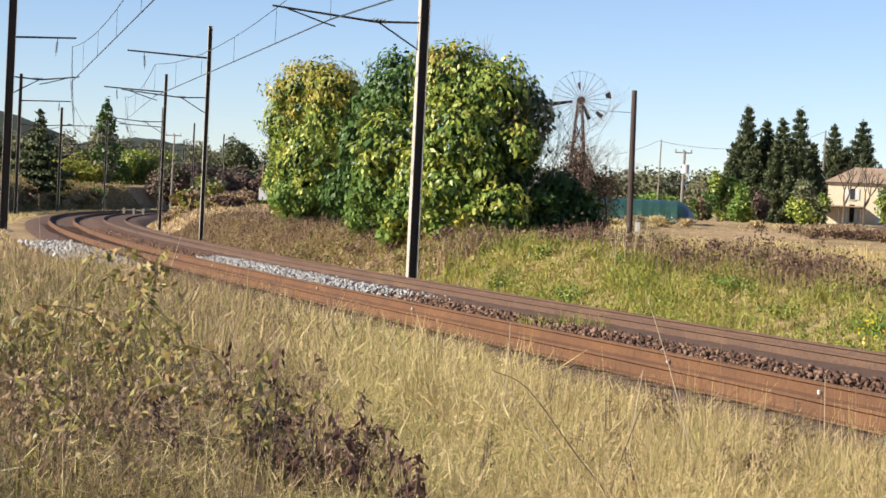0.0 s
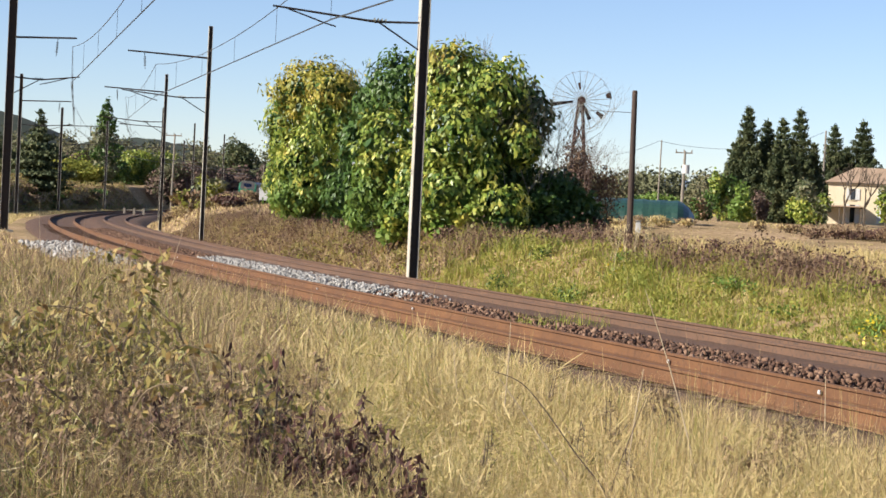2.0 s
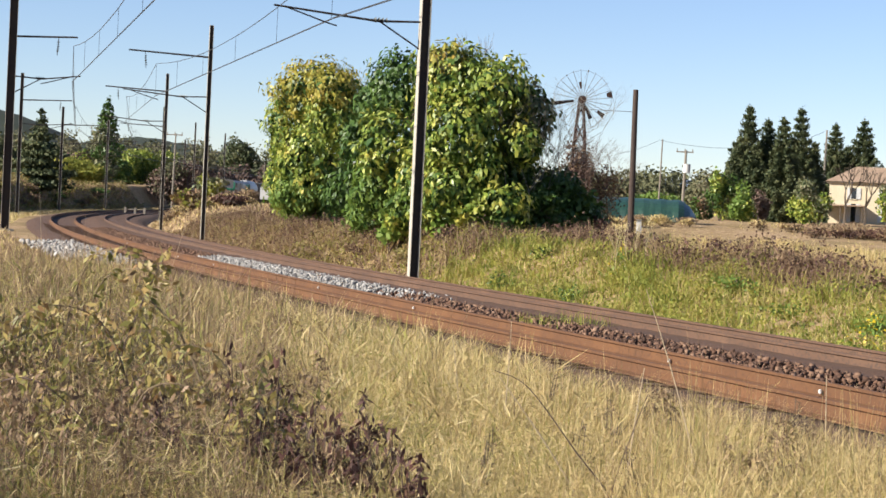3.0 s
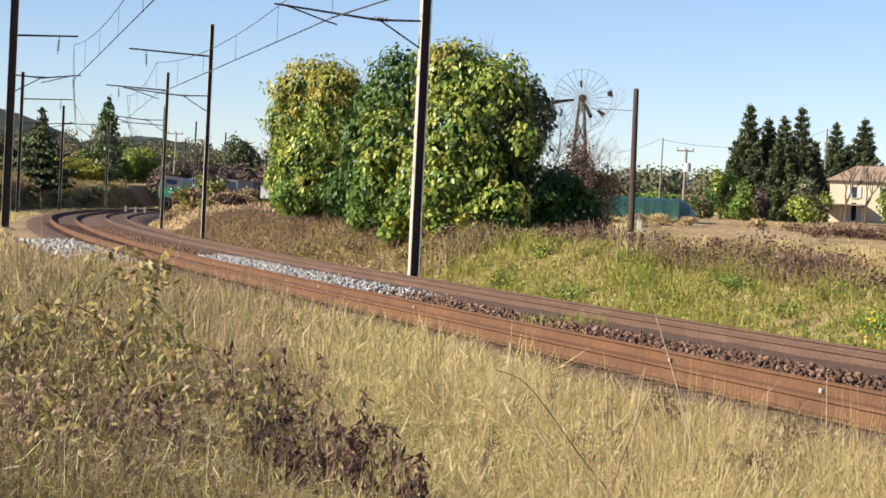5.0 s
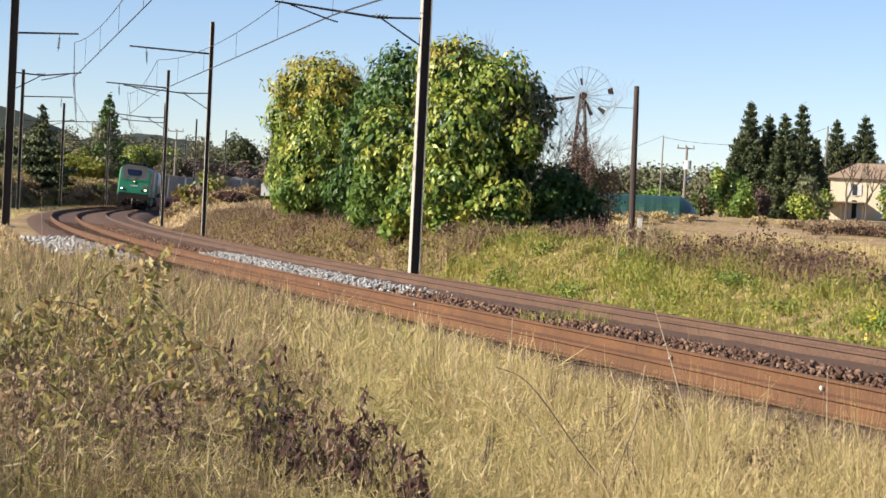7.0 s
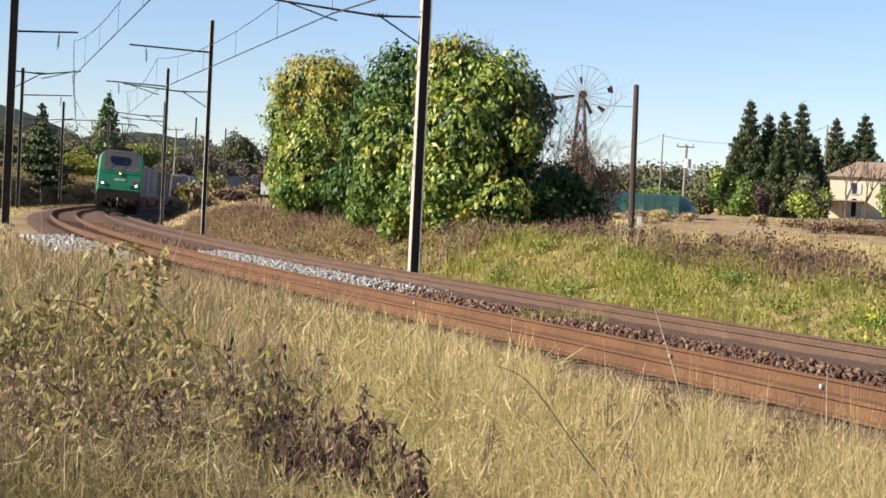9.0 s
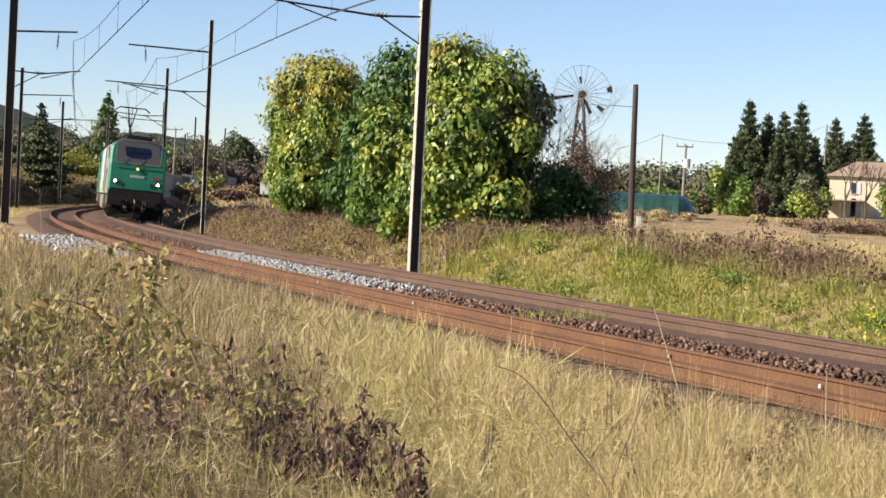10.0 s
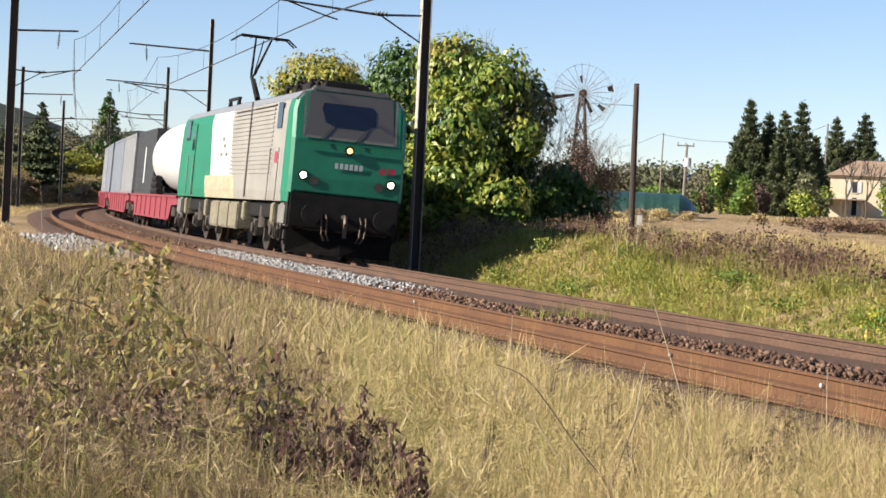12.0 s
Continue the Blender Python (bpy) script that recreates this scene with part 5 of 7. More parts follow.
def bare_tree(base, h, spread, seed, mat, label, r0=0.09, name="bare_tree", depth=4):
    x, y = base[0], base[1]
    z = gz(x, y)
    t = thing(name, label, "tree", "bare trees")
    rng = random.Random(seed)
    bm = bmesh.new()

    def grow(p, d, l, r, k):
        q = p + d * l
        mid = p.lerp(q, 0.5) + Vector((rng.uniform(-.06, .06), rng.uniform(-.06, .06), 0)) * l
        tube(bm, [p, mid, q], [r, r * 0.85, r * 0.65], 5 if k > 1 else 4)
        if k == 0:
            return
        for _ in range(rng.choice((2, 3, 3))):
            nd = (d + Vector((rng.uniform(-1, 1), rng.uniform(-1, 1), rng.uniform(-.2, .7))) * spread).normalized()
            grow(q, nd, l * rng.uniform(0.6, 0.85), r * 0.6, k - 1)
    grow(Vector((x, y, z - 0.1)), Vector((0, 0, 1)), h * 0.34, r0, depth)
    part("branch_work", bm, mat, t)
    return t


for _i, (_b, _h) in enumerate((((6.26, 95.00, 1.65), 4.6), ((6.59, 95.00, 1.67), 4.2), ((7.31, 96.00, 1.70), 5.0), ((7.95, 97.00, 1.73), 4.4), ((8.47, 98.00, 1.75), 4.0))):
    bare_tree(_b, _h, 0.6 if _i < 2 else 0.85, 400 + _i, BARETWIG if _i != 3 else GREYTWIG, "bare twiggy growth round the wind pump", 0.032, "twiggy_bush", 5)
bare_tree((33.35, 160.00, 2.24), 5.5, 0.7, 5, BARK, "bare orchard tree before the house", 0.14)
bare_tree((36.09, 165.00, 2.35), 5.0, 0.6, 6, BARK, "bare orchard tree before the house", 0.12)
for _i in range(3):
    bare_tree(thicket_place((3.86, 80.70) if _i % 2 else (4.35, 81.30)), 3.7 + 0.3 * _i, 0.75, 20 + _i, GREYTWIG, "pale bare twigs rising beside the thicket", 0.035, "twiggy_bush", 5)
for _i, (_x, _y) in enumerate(((1.9, 59.2), (2.6, 59.6), (3.2, 60.2))):
    bare_tree((_x, _y), 4.6 + 0.3 * _i, 1.0, 26 + _i, GREYTWIG, "pale bare twigs hanging over the thicket's shaded end", 0.024, "twiggy_bush", 5)
for _i, _b in enumerate(((-0.35, 77.70, 1.13), (1.49, 78.30, 1.22), (2.75, 78.30, 1.28), (-5.19, 78.30, 1.01))):
    bare_tree((thicket_place(_b)[0] * 1.03, thicket_place(_b)[1] * 1.03), (8.0 if _i == 3 else 6.4) - (0.7 if _i > 1 else 0) - (1.0 if _i == 3 else 0), 0.42, 30 + _i, GREYTWIG, "thin twigs standing out of the thicket top", 0.05, "twiggy_shoots")


# low growth at the foot of the thicket
for _i, (_b, _w, _h, _m) in enumerate((
        ((-6.91, 92.00, 1.02), 1.2, 1.5, (LEAF_D, LEAF_A)), ((-5.18, 90.00, 1.11), 1.0, 1.3, (LEAF_A,)), ((-3.17, 80.00, 0.87), 1.2, 1.2, (LEAF_D,)), ((-1.86, 74.30, 0.96), 1.0, 1.3, (LEAF_D, LEAF_A)),
        ((-0.12, 76.10, 1.15), 1.1, 1.2, (LEAF_A,)), ((1.21, 76.50, 1.22), 1.1, 1.2, (LEAF_A, LEAF_A, LEAF_B)), ((2.54, 77.00, 1.28), 1.1, 1.3, (LEAF_A, LEAF_C)), ((3.99, 77.90, 1.45), 1.2, 2.0, (LEAF_C,)),
        ((4.98, 79.10, 1.61), 1.2, 2.0, (LEAF_C,)), ((5.91, 79.10, 1.50), 1.0, 1.0, (LEAF_C, WEED)), ((-7.83, 93.00, 1.39), 0.7, 1.6, (LEAF_A,)))):
    shrub(thicket_place(_b) if _b[1] < 85 else _b, _w * 0.85, _h * 0.85, _m, "leafy undergrowth at the foot of the thicket", 90 + _i, 0.14, 75, "undergrowth", "undergrowth", 0.03, 6)

# trees beyond the bend
tree("cedar", "dark cedar with layered branches beyond the bend", (-42.34, 200.00, 2.99),
     [(0, 0, 1.2, 3.3, 2.4, 0.55, 0), (0.5, 0, 2.3, 3.2, 2.3, 0.40, 0), (-0.5, 0, 3.3, 2.9, 2.0, 0.36, 0), (0.5, 0, 4.3, 2.4, 1.8, 0.34, 0), (-0.3, 0, 5.2, 1.9, 1.4, 0.30, 0), (0.2, 0, 6.1, 1.45, 1.1, 0.28, 0), (-0.1, 0, 6.9, 0.8, 0.7, 0.32, 0), (0.1, 0, 7.7, 0.5, 0.45, 0.35, 0), (0.05, 0, 8.5, 0.25, 0.25, 0.5, 0), (0.0, 0, 4.0, 0.7, 0.6, 3.4, 0)],
     (CYPRESS, LEAF_C), 50, 0.24, 101, 0.2, 0.1, 1.6, 0.4)
tree("poplar", "slender green poplar beyond the bend", (-46.81, 264.00, 1.96),
     [(0, 0, 2.4, 1.9, 1.3, 1.8, 1), (0.3, 0, 4.6, 2.0, 1.3, 1.9, 0), (-0.3, 0, 6.6, 1.7, 1.2, 1.9, 1), (0.1, 0, 8.5, 1.3, 1.1, 1.6, 0), (0, 0, 10.0, 0.8, 0.8, 1.3, 0), (0.1, 0, 11.2, 0.35, 0.35, 0.9, 0)],
     (LEAF_C, LEAF_GREY), 20, 0.32, 102, 0.14, -0.3)
for _i, (_b, _w, _h, _m) in enumerate((
        ((-52.95, 262.00, 2.41), 4.4, 3.6, (BUSHYELLOW,)), ((-49.88, 262.00, 2.56), 4.0, 3.4, (BUSHYELLOW,)), ((-47.94, 262.00, 2.42), 2.8, 3.2, (BUSHYELLOW, LEAF_A)), ((-56.05, 262.00, 2.65), 4.0, 3.4, (BUSHYELLOW, LEAF_C)),
        ((-51.60, 275.00, 3.86), 3.4, 4.6, (BARETWIG, LEAF_A)), ((-60.14, 270.00, 2.57), 3.0, 5.0, (CYPRESS, LEAF_C)), ((-55.00, 280.00, 3.79), 4.0, 6.0, (FARWOOD, CYPRESS)), ((-50.62, 220.00, 2.29), 3.0, 5.5, (CYPRESS,)),
        ((-50.94, 308.00, 3.12), 4.0, 5.6, (LEAF_A, LEAF_C)), ((-49.31, 312.00, 3.25), 4.2, 6.0, (LEAF_C, LEAF_A)), ((-47.63, 316.00, 3.38), 3.6, 5.6, (LEAF_A, FARWOOD)), ((-51.82, 300.00, 2.97), 3.0, 4.6, (LEAF_C, BUSHYELLOW)),
        ((-39.89, 290.00, 3.84), 4.6, 7.0, (FARWOOD, BARETWIG)), ((-39.07, 300.00, 4.02), 4.6, 6.6, (FARWOOD, BARETWIG)), ((-19.94, 150.00, 2.08), 1.4, 1.8, (BUSHYELLOW, BROWNWEED)), ((-20.77, 170.00, 2.49), 1.4, 2.6, (BUSHYELLOW, LEAF_GREY)))):
    shrub(_b, _w, _h, _m, "autumn bush beyond the bend", 110 + _i, 0.30, 16, "bush", "bushes beyond the bend", 0.08, 8)
for _i, (_b, _w, _h, _m) in enumerate((
        ((-40.93, 350.00, 4.15), 5.0, 7.0, (BARETWIG,)), ((-38.40, 360.00, 4.41), 6.0, 8.0, (BARETWIG, FARWOOD)), ((-34.74, 355.00, 4.52), 5.0, 7.0, (BARETWIG,)), ((-42.88, 345.00, 4.00), 4.5, 6.5, (BARETWIG, FARWOOD)), ((-31.96, 365.00, 4.78), 6.0, 8.0, (BARETWIG, FARWOOD)),
        ((-45.44, 420.00, 5.48), 6.0, 10.5, (CYPRESS,)), ((-40.26, 420.00, 5.73), 5.0, 9.0, (CYPRESS,)))):
    shrub(_b, _w, _h, _m, "brown bare tree behind the far rails", 140 + _i, 0.45, 9, "far_tree", "trees behind the far rails", 0.1, 9)

# scrubby bank and brush heap
shrub((-14.95, 135.00, 1.69), 1.5, 0.75, (WEED, BARK), "dark heap of cut brush in the meadow", 160, 0.12, 70, "brush_heap", "brush heaps", 0.02, 8)
for _i in range(12):
    _s = -112 - _i * 9.0
    _x, _y, _ = on_line(_s, 9.6 + (_i % 3) * 0.4)
    shrub((_x, _y), 1.6, 0.9 + 0.2 * (_i % 3), (BROWNWEED, BRAMBLE, LEAF_C), "dark scrubby hedge along the outer cutting", 170 + _i, 0.2, 26, "hedge", "cutting hedge", 0.04, 7)


def wood_belt(name, label, x0, x1, y0, h, mat, seed, n, size=0.9):
    """A far belt of woodland."""
    rng = np.random.default_rng(seed)
    pts, nor = [], []
    for _ in range(n):
        cx = rng.uniform(x0, x1)
        cy = y0 + rng.uniform(-10, 25)
        w, hh = rng.uniform(3, 6), h * rng.uniform(0.55, 1.15)
        z = gz(cx, cy)
        p, d = lumpy_points(rng, 620, (cx, cy, z + hh * 0.5, w, w, hh * 0.55), 0.6)
        pts.append(p)
        nor.append(d)
    v, q = leaf_cloud(rng, np.concatenate(pts), np.concatenate(nor), size, 0.1, 0.9, 1.3)
    tagged(new(name, fast_mesh(name, v, q, mats=(mat,))), label, "woodland", kind="stuff")


wood_belt("woodland", "distant belt of autumn woodland", 20, 140, 420, 8.5, FARWOOD, 1, 150, 0.6)
wood_belt("brown_woodland", "distant brown woodland behind the line", -140, 20, 520, 13, FARWOOD, 2, 130, 0.6)


def hill(name, cx, cy, rx, ry, h, mat, label, seed):
    n, m = 70, 26
    v = []
    for j in range(m):
        for i in range(n):
            u, w = i / (n - 1) * 2 - 1, j / (m - 1) * 2 - 1
            k = max(0.0, 1 - u * u) ** 1.2 * max(0.0, 1 - w * w)
            z = h * k * (1 + 0.25 * noise.noise((u * 4 + seed, w * 3, 0))) + 0.06 * h * noise.noise((u * 22 + seed, w * 9, 1)) * (k > 0.02)
            v.append((cx + u * rx, cy + w * ry, z - 2 + 5))
    i = (np.arange(m - 1)[:, None] * n + np.arange(n - 1)[None]).ravel()
    q = np.stack([i, i + 1, i + n + 1, i + n], 1)
    me = fast_mesh(name, np.array(v), q, mats=(mat,))
    tagged(new(name, me), label, "hill", kind="structure")


HILLWOOD = surface("hillside_wood", (0.022, 0.036, 0.02), (0.045, 0.058, 0.028), 0.05, 0.95, 0, 0.5, 0.5, (0.03, 0.045, 0.025), space="World")
# Blue air haze over the far ridges is mixed into their base colour.
HAZE_TINTED = surface("haze_tinted_hill", (0.16, 0.21, 0.29), (0.20, 0.25, 0.33), 0.01, 1.0, 0, 0)
hill("backdrop_hill", -250, 760, 150, 160, 40, HILLWOOD, "wooded hill beyond the bend", 1)
hill("backdrop_hill", -140, 800, 110, 160, 22, HILLWOOD, "wooded hill beyond the bend", 5)
hill("backdrop_ridge", 330, 3300, 480, 500, 66, HAZE_TINTED, "far ridge with blue haze painted into its colour", 3)
hill("backdrop_ridge", -500, 3400, 900, 500, 60, HAZE_TINTED, "far ridge with blue haze painted into its colour", 8)

# dry growth before the polytunnel
for _i, (_x, _w, _m) in enumerate((((10.89, 128.00, 1.49), 1.5, (BROWNWEED, STRAW)), ((12.57, 126.00, 1.50), 1.6, (STRAW, BROWNWEED)), ((14.46, 128.00, 1.58), 1.3, (BROWNWEED, STRAW)), ((16.41, 130.00, 1.67), 1.2, (STRAW, BROWNWEED)), ((23.49, 130.00, 1.70), 1.4, (BROWNWEED, STRAW)), ((21.71, 132.00, 1.60), 1.0, (STRAW, BROWNWEED)))):
    shrub(_x, _w, 0.75, _m, "clump of dry brown weeds at the field edge", 170 + _i, 0.09, 45, "dry_weeds", "dry weed clumps", 0.02)
# brown scrub between the meadow and the far wagons
for _i, (_x, _y, _w, _h) in enumerate(((-17.6, 155.0, 1.1, 1.0), (-16.4, 156.5, 1.3, 1.25), (-15.2, 157.0, 1.2, 1.1), (-14.0, 157.5, 1.3, 1.2), (-12.8, 158.0, 1.2, 1.1))):
    shrub((_x, _y), _w, _h, (BROWNWEED, BARETWIG), "low brown scrub at the meadow edge", 330 + _i, 0.13, 42, "low_scrub", "low scrub", 0, 8)
# dry scrub on the rise inside the bend
for _i, (_x, _w, _h, _m) in enumerate((((-16.48, 142.00, 1.70), 1.9, 1.35, (STRAW, BROWNWEED)), ((-15.42, 143.00, 1.76), 1.9, 1.3, (BROWNWEED, STRAW)), ((-14.46, 141.00, 1.71), 1.1, 1.0, (STRAW, BROWNWEED)),
        ((-17.74, 142.00, 1.81), 1.3, 1.7, (BROWNWEED, BUSHYELLOW)), ((-19.63, 143.00, 1.81), 1.5, 1.5, (BROWNWEED, STRAW)), ((-20.19, 141.00, 1.76), 1.1, 1.0, (STRAW, BROWNWEED)))):
    shrub(_x, _w * 0.8, _h * 0.55, _m, "dry brown scrub on the rise inside the bend", 180 + _i, 0.09, 60, "dry_scrub", "dry scrub", 0.03, 9)


# ---- grasses and weeds ----
def blades(rng, x, y, h, w, lean, seg=2, zoff=0.0, toward=None):
    """Bent tapering blades at the places, as quads."""
    n = len(x)
    z = ground_z(x, y) + zoff
    a = rng.uniform(0, 6.2832, n)
    wx, wy = np.cos(a) * w * 0.5, np.sin(a) * w * 0.5
    b = rng.uniform(0, 6.2832, n) if toward is None else toward + rng.normal(0, 0.7, n)
    l = np.abs(rng.normal(0, lean, n)) * h
    lx, ly = np.cos(b) * l, np.sin(b) * l
    rows = []
    for k in range(seg + 1):
        u = k / seg
        cx, cy, cz = x + lx * u ** 1.8, y + ly * u ** 1.8, z - 0.03 + h * (u - np.minimum(0.30 * l / h, 0.62) * u * u)
        t = 1 - 0.85 * u
        rows += [np.stack([cx - wx * t, cy - wy * t, cz], 1), np.stack([cx + wx * t, cy + wy * t, cz], 1)]
    v = np.stack(rows, 1)
    m = 2 * (seg + 1)
    base = np.arange(n)[:, None] * m
    q = np.concatenate([base + np.array([[2 * k, 2 * k + 1, 2 * k + 3, 2 * k + 2]]) for k in range(seg)], 0)
    return v.reshape(-1, 3), q


def tufted(rng, x, y, per, spread):
    """Scatter each place into a tuft."""
    return (np.repeat(x, per) + rng.normal(0, spread, len(x) * per), np.repeat(y, per) + rng.normal(0, spread, len(y) * per))


def stuff(name, label, v, q, mat, category="grass"):
    tagged(new(name, fast_mesh(name, v, q, mats=(mat,))), label, category, kind="stuff")


FRESH = foliage("fresh_grass_blade", [(0.0, (0.12, 0.20, 0.05)), (0.5, (0.22, 0.32, 0.08)), (1.0, (0.38, 0.40, 0.14))], 0.5, 0.35, 1.0)
STRAWSTEM = foliage("straw_stem", [(0.0, (0.60, 0.48, 0.24)), (0.5, (0.82, 0.69, 0.40)), (1.0, (0.70, 0.60, 0.30))], 0.5, 0.2, 1.0)
DARKSTALK = foliage("dark_stalk", [(0.0, (0.07, 0.04, 0.03)), (0.5, (0.13, 0.08, 0.055)), (1.0, (0.22, 0.14, 0.08))], 0.8, 0.0, 1.0)


def meadow():
    rng = np.random.default_rng(11)
    # near side of the line: a wedge of dry grass
    n = 25000
    y = 8.6 * (46 / 8.6) ** rng.uniform(0, 1, n)
    x = y * rng.uniform(-0.27, 0.27, n)
    way = np.repeat(rng.uniform(0, 6.2832, n), 7)
    tall = np.repeat(rng.uniform(0.40, 1.75, n), 7)
    x, y = tufted(rng, x, y, 7, 0.035)
    s, o = line_coords(x, y)
    keep = (o > 4.78) & (o < 14)
    # stones lie bare on one stretch of the shoulder
    keep &= ~((s > -27) & (s < -7) & (o > 4.8) & (o < 6.6) & (rng.uniform(0, 1, len(x)) < 0.82))
    # thin the verge beside the rail
    keep &= rng.uniform(0, 1, len(x)) < np.clip((o - 4.6) / 0.6, 0.3, 1)
    x, y, o, s, way, tall = x[keep], y[keep], o[keep], s[keep], way[keep], tall[keep]
    patch = np.sin(x * 1.1 + 2 * np.sin(y * 0.33)) * np.sin(y * 0.6 + 1.0) + 0.5 * np.sin(x * 2.9 + y * 1.3)
    lump = np.sin(x * 4.7 + 1.5 * np.sin(y * 2.1)) * np.sin(y * 3.3 + 1.2 * np.sin(x * 1.9))
    h = rng.uniform(0.22, 0.42, len(x)) * tall * (1 + 0.22 * patch) * (1 + 0.35 * lump) * np.clip(0.7 + (o - 4.9) * 0.16, 0.35, 1.0)
    h = np.minimum(h, 0.07 + 0.42 * (o - 4.72))
    w = 0.0042 * np.clip(y / 10, 1, 4) * rng.uniform(0.7, 1.5, len(x))
    green = (patch < -0.5) & (rng.uniform(0, 1, len(x)) < 0.5) | (rng.uniform(0, 1, len(x)) < 0.08)
    left = (x / y < -0.14) & (rng.uniform(0, 1, len(x)) < 0.3)
    green |= left
    dark = rng.uniform(0, 1, len(x)) < 0.05 + 0.30 * (x / y < -0.08) + 0.25 * ((o < 5.8) & (x > 1.4))
    for nm, m, lab, mat in (("dry_grass", ~green & ~dark, "tall straw-coloured dry grass on the near verge", STRAW), ("green_grass", green & ~dark, "yellowing green grass among the straw", GREENGRASS), ("dead_stalks", dark, "dead brown stalks in the grass", BROWNWEED)):
        v, q = blades(rng, x[m], y[m], h[m] * (1.45 if nm == "dead_stalks" else 1), w[m] * (0.8 if nm == "dead_stalks" else 1), 0.9 if nm == "dead_stalks" else 1.6, 3, toward=way[m])
        stuff(nm, lab, v, q, mat)
    # a green tuft of fresh grass among the dead stalks
    n = 2600
    yy = rng.uniform(9.0, 11.2, n)
    xx = yy * rng.uniform(-0.245, -0.17, n)
    v, q = blades(rng, xx, yy, rng.uniform(0.25, 0.5, n), np.full(n, 0.006), 0.5, 3)
    stuff("fresh_grass", "fresh green grass tuft on the near verge", v, q, FRESH)
    # coarse stems: pale straws and dark stalks, thickest towards the brambles
    n = 21000
    yy = 8.7 * (30 / 8.7) ** rng.uniform(0, 1, n)
    u = np.where(rng.uniform(0, 1, n) < 0.55, rng.uniform(-0.26, -0.04, n), rng.uniform(-0.2, 0.26, n))
    xx = yy * u
    _, oo = line_coords(xx, yy)
    kk = oo > 6.2
    xx, yy, u = xx[kk], yy[kk], u[kk]
    hh = rng.uniform(0.22, 0.50, len(xx)) + 0.34 * (u < -0.09) * (yy < 16) * rng.uniform(0, 1, len(xx))
    pick = rng.uniform(0, 1, len(xx)) + 0.30 * (u < -0.07)
    for nm, mm, lab, mat in (("straw_stems", pick < 0.45, "coarse pale straw stems in the verge", STRAWSTEM), ("dark_stalks", pick > 0.66, "coarse dark dead stalks in the verge", DARKSTALK), ("olive_stems", (pick >= 0.45) & (pick <= 0.66), "olive green stems in the verge", GREENGRASS)):
        v, q = blades(rng, xx[mm], yy[mm], hh[mm], 0.0085 * np.clip(yy[mm] / 12, 0.8, 2.5), 1.05, 4)
        stuff(nm, lab, v, q, mat)
    # straws and leaves lying tangled in all directions through the standing grass
    for nm, lab, mat, n, lo, hi in (("lying_straw", "tangled pale straw lying through the verge grass", STRAW, 90000, -0.27, 0.27), ("lying_stems", "tangled brown stems lying through the brambles", BROWNWEED, 30000, -0.27, -0.05), ("lying_leaves", "bent green grass leaves in the brambles", GREENGRASS, 13000, -0.27, 0.0), ("pale_straws", "bleached straws lying over the brambles", STRAWSTEM, 9000, -0.27, 0.02)):
        vs, qs, k0 = [], [], 0
        for ya, yb, size in ((8.7, 12.5, 0.0042), (12.5, 18, 0.0060), (18, 30, 0.010)):
            m = n // 3
            yy = rng.uniform(ya, yb, m)
            xx = yy * rng.uniform(lo, hi, m)
            _, oo = line_coords(xx, yy)
            k = oo > 5.4
            knot = np.sin(xx * 7.3 + 2 * np.sin(yy * 1.7)) * np.sin(yy * 4.1 + 2 * np.sin(xx * 2.3))
            k &= (xx / yy > -0.06) | (rng.uniform(0, 1, m) < np.clip(0.55 + 0.9 * knot, 0.12, 1.0))
            if nm == "lying_straw":
                k &= (xx / yy > -0.075) | (rng.uniform(0, 1, m) < 0.4)
            xx, yy, oo = xx[k], yy[k], oo[k]
            lump = np.sin(xx * 4.7 + 1.5 * np.sin(yy * 2.1)) * np.sin(yy * 3.3 + 1.2 * np.sin(xx * 1.9))
            top = (0.26 + 0.12 * lump + 0.22 * (xx / yy < -0.1) * (yy < 16)) * np.clip(0.5 + (oo - 5.4) * 0.25, 0.3, 1)
            pp = np.stack([xx, yy, ground_z(xx, yy) + top * rng.uniform(0.25, 1.1, len(xx))], 1)
            v, q = leaf_cloud(rng, pp, rng.normal(0, 1, pp.shape), size, 0.15, 0.8, 38.0)
            vs.append(v)
            qs.append(q + k0)
            k0 += len(v)
        stuff(nm, lab, np.concatenate(vs), np.concatenate(qs), mat)
    # seed heads above the dry grass
    n = 5200
    yy = 8.8 * (26 / 8.8) ** rng.uniform(0, 1, n)
    xx = yy * rng.uniform(-0.2, 0.25, n)
    _, o = line_coords(xx, yy)
    k = o > 6.3
    xx, yy = xx[k], yy[k]
    hh = rng.uniform(0.34, 0.56, len(xx))
    v, q = blades(rng, xx, yy, hh, np.full(len(xx), 0.0035), 0.7, 3)
    tips = v.reshape(len(xx), 8, 3)[:, 6]
    p = np.repeat(tips, 7, 0) + rng.normal(0, 0.010, (len(xx) * 7, 3)) - np.array([0, 0, 1]) * np.tile(np.linspace(0, 0.09, 7), len(xx))[:, None]
    v2, q2 = leaf_cloud(rng, p, rng.normal(0, 1, p.shape), 0.0055, -0.8, 0.8, 3.0)
    stuff("seed_heads", "pale grass seed heads over the verge", np.concatenate([v, v2]), np.concatenate([q, q2 + len(v)]), STRAW)

    # the bank beyond the line
    n = 60000
    s = rng.uniform(-75, 22, n)
    d = rng.uniform(2.3, 17, n)
    s, d = tufted(rng, s, d, 5, 0.07)
    t = np.interp(s, _S, _th)
    x = np.interp(s, _S, _X) + np.cos(t) * d
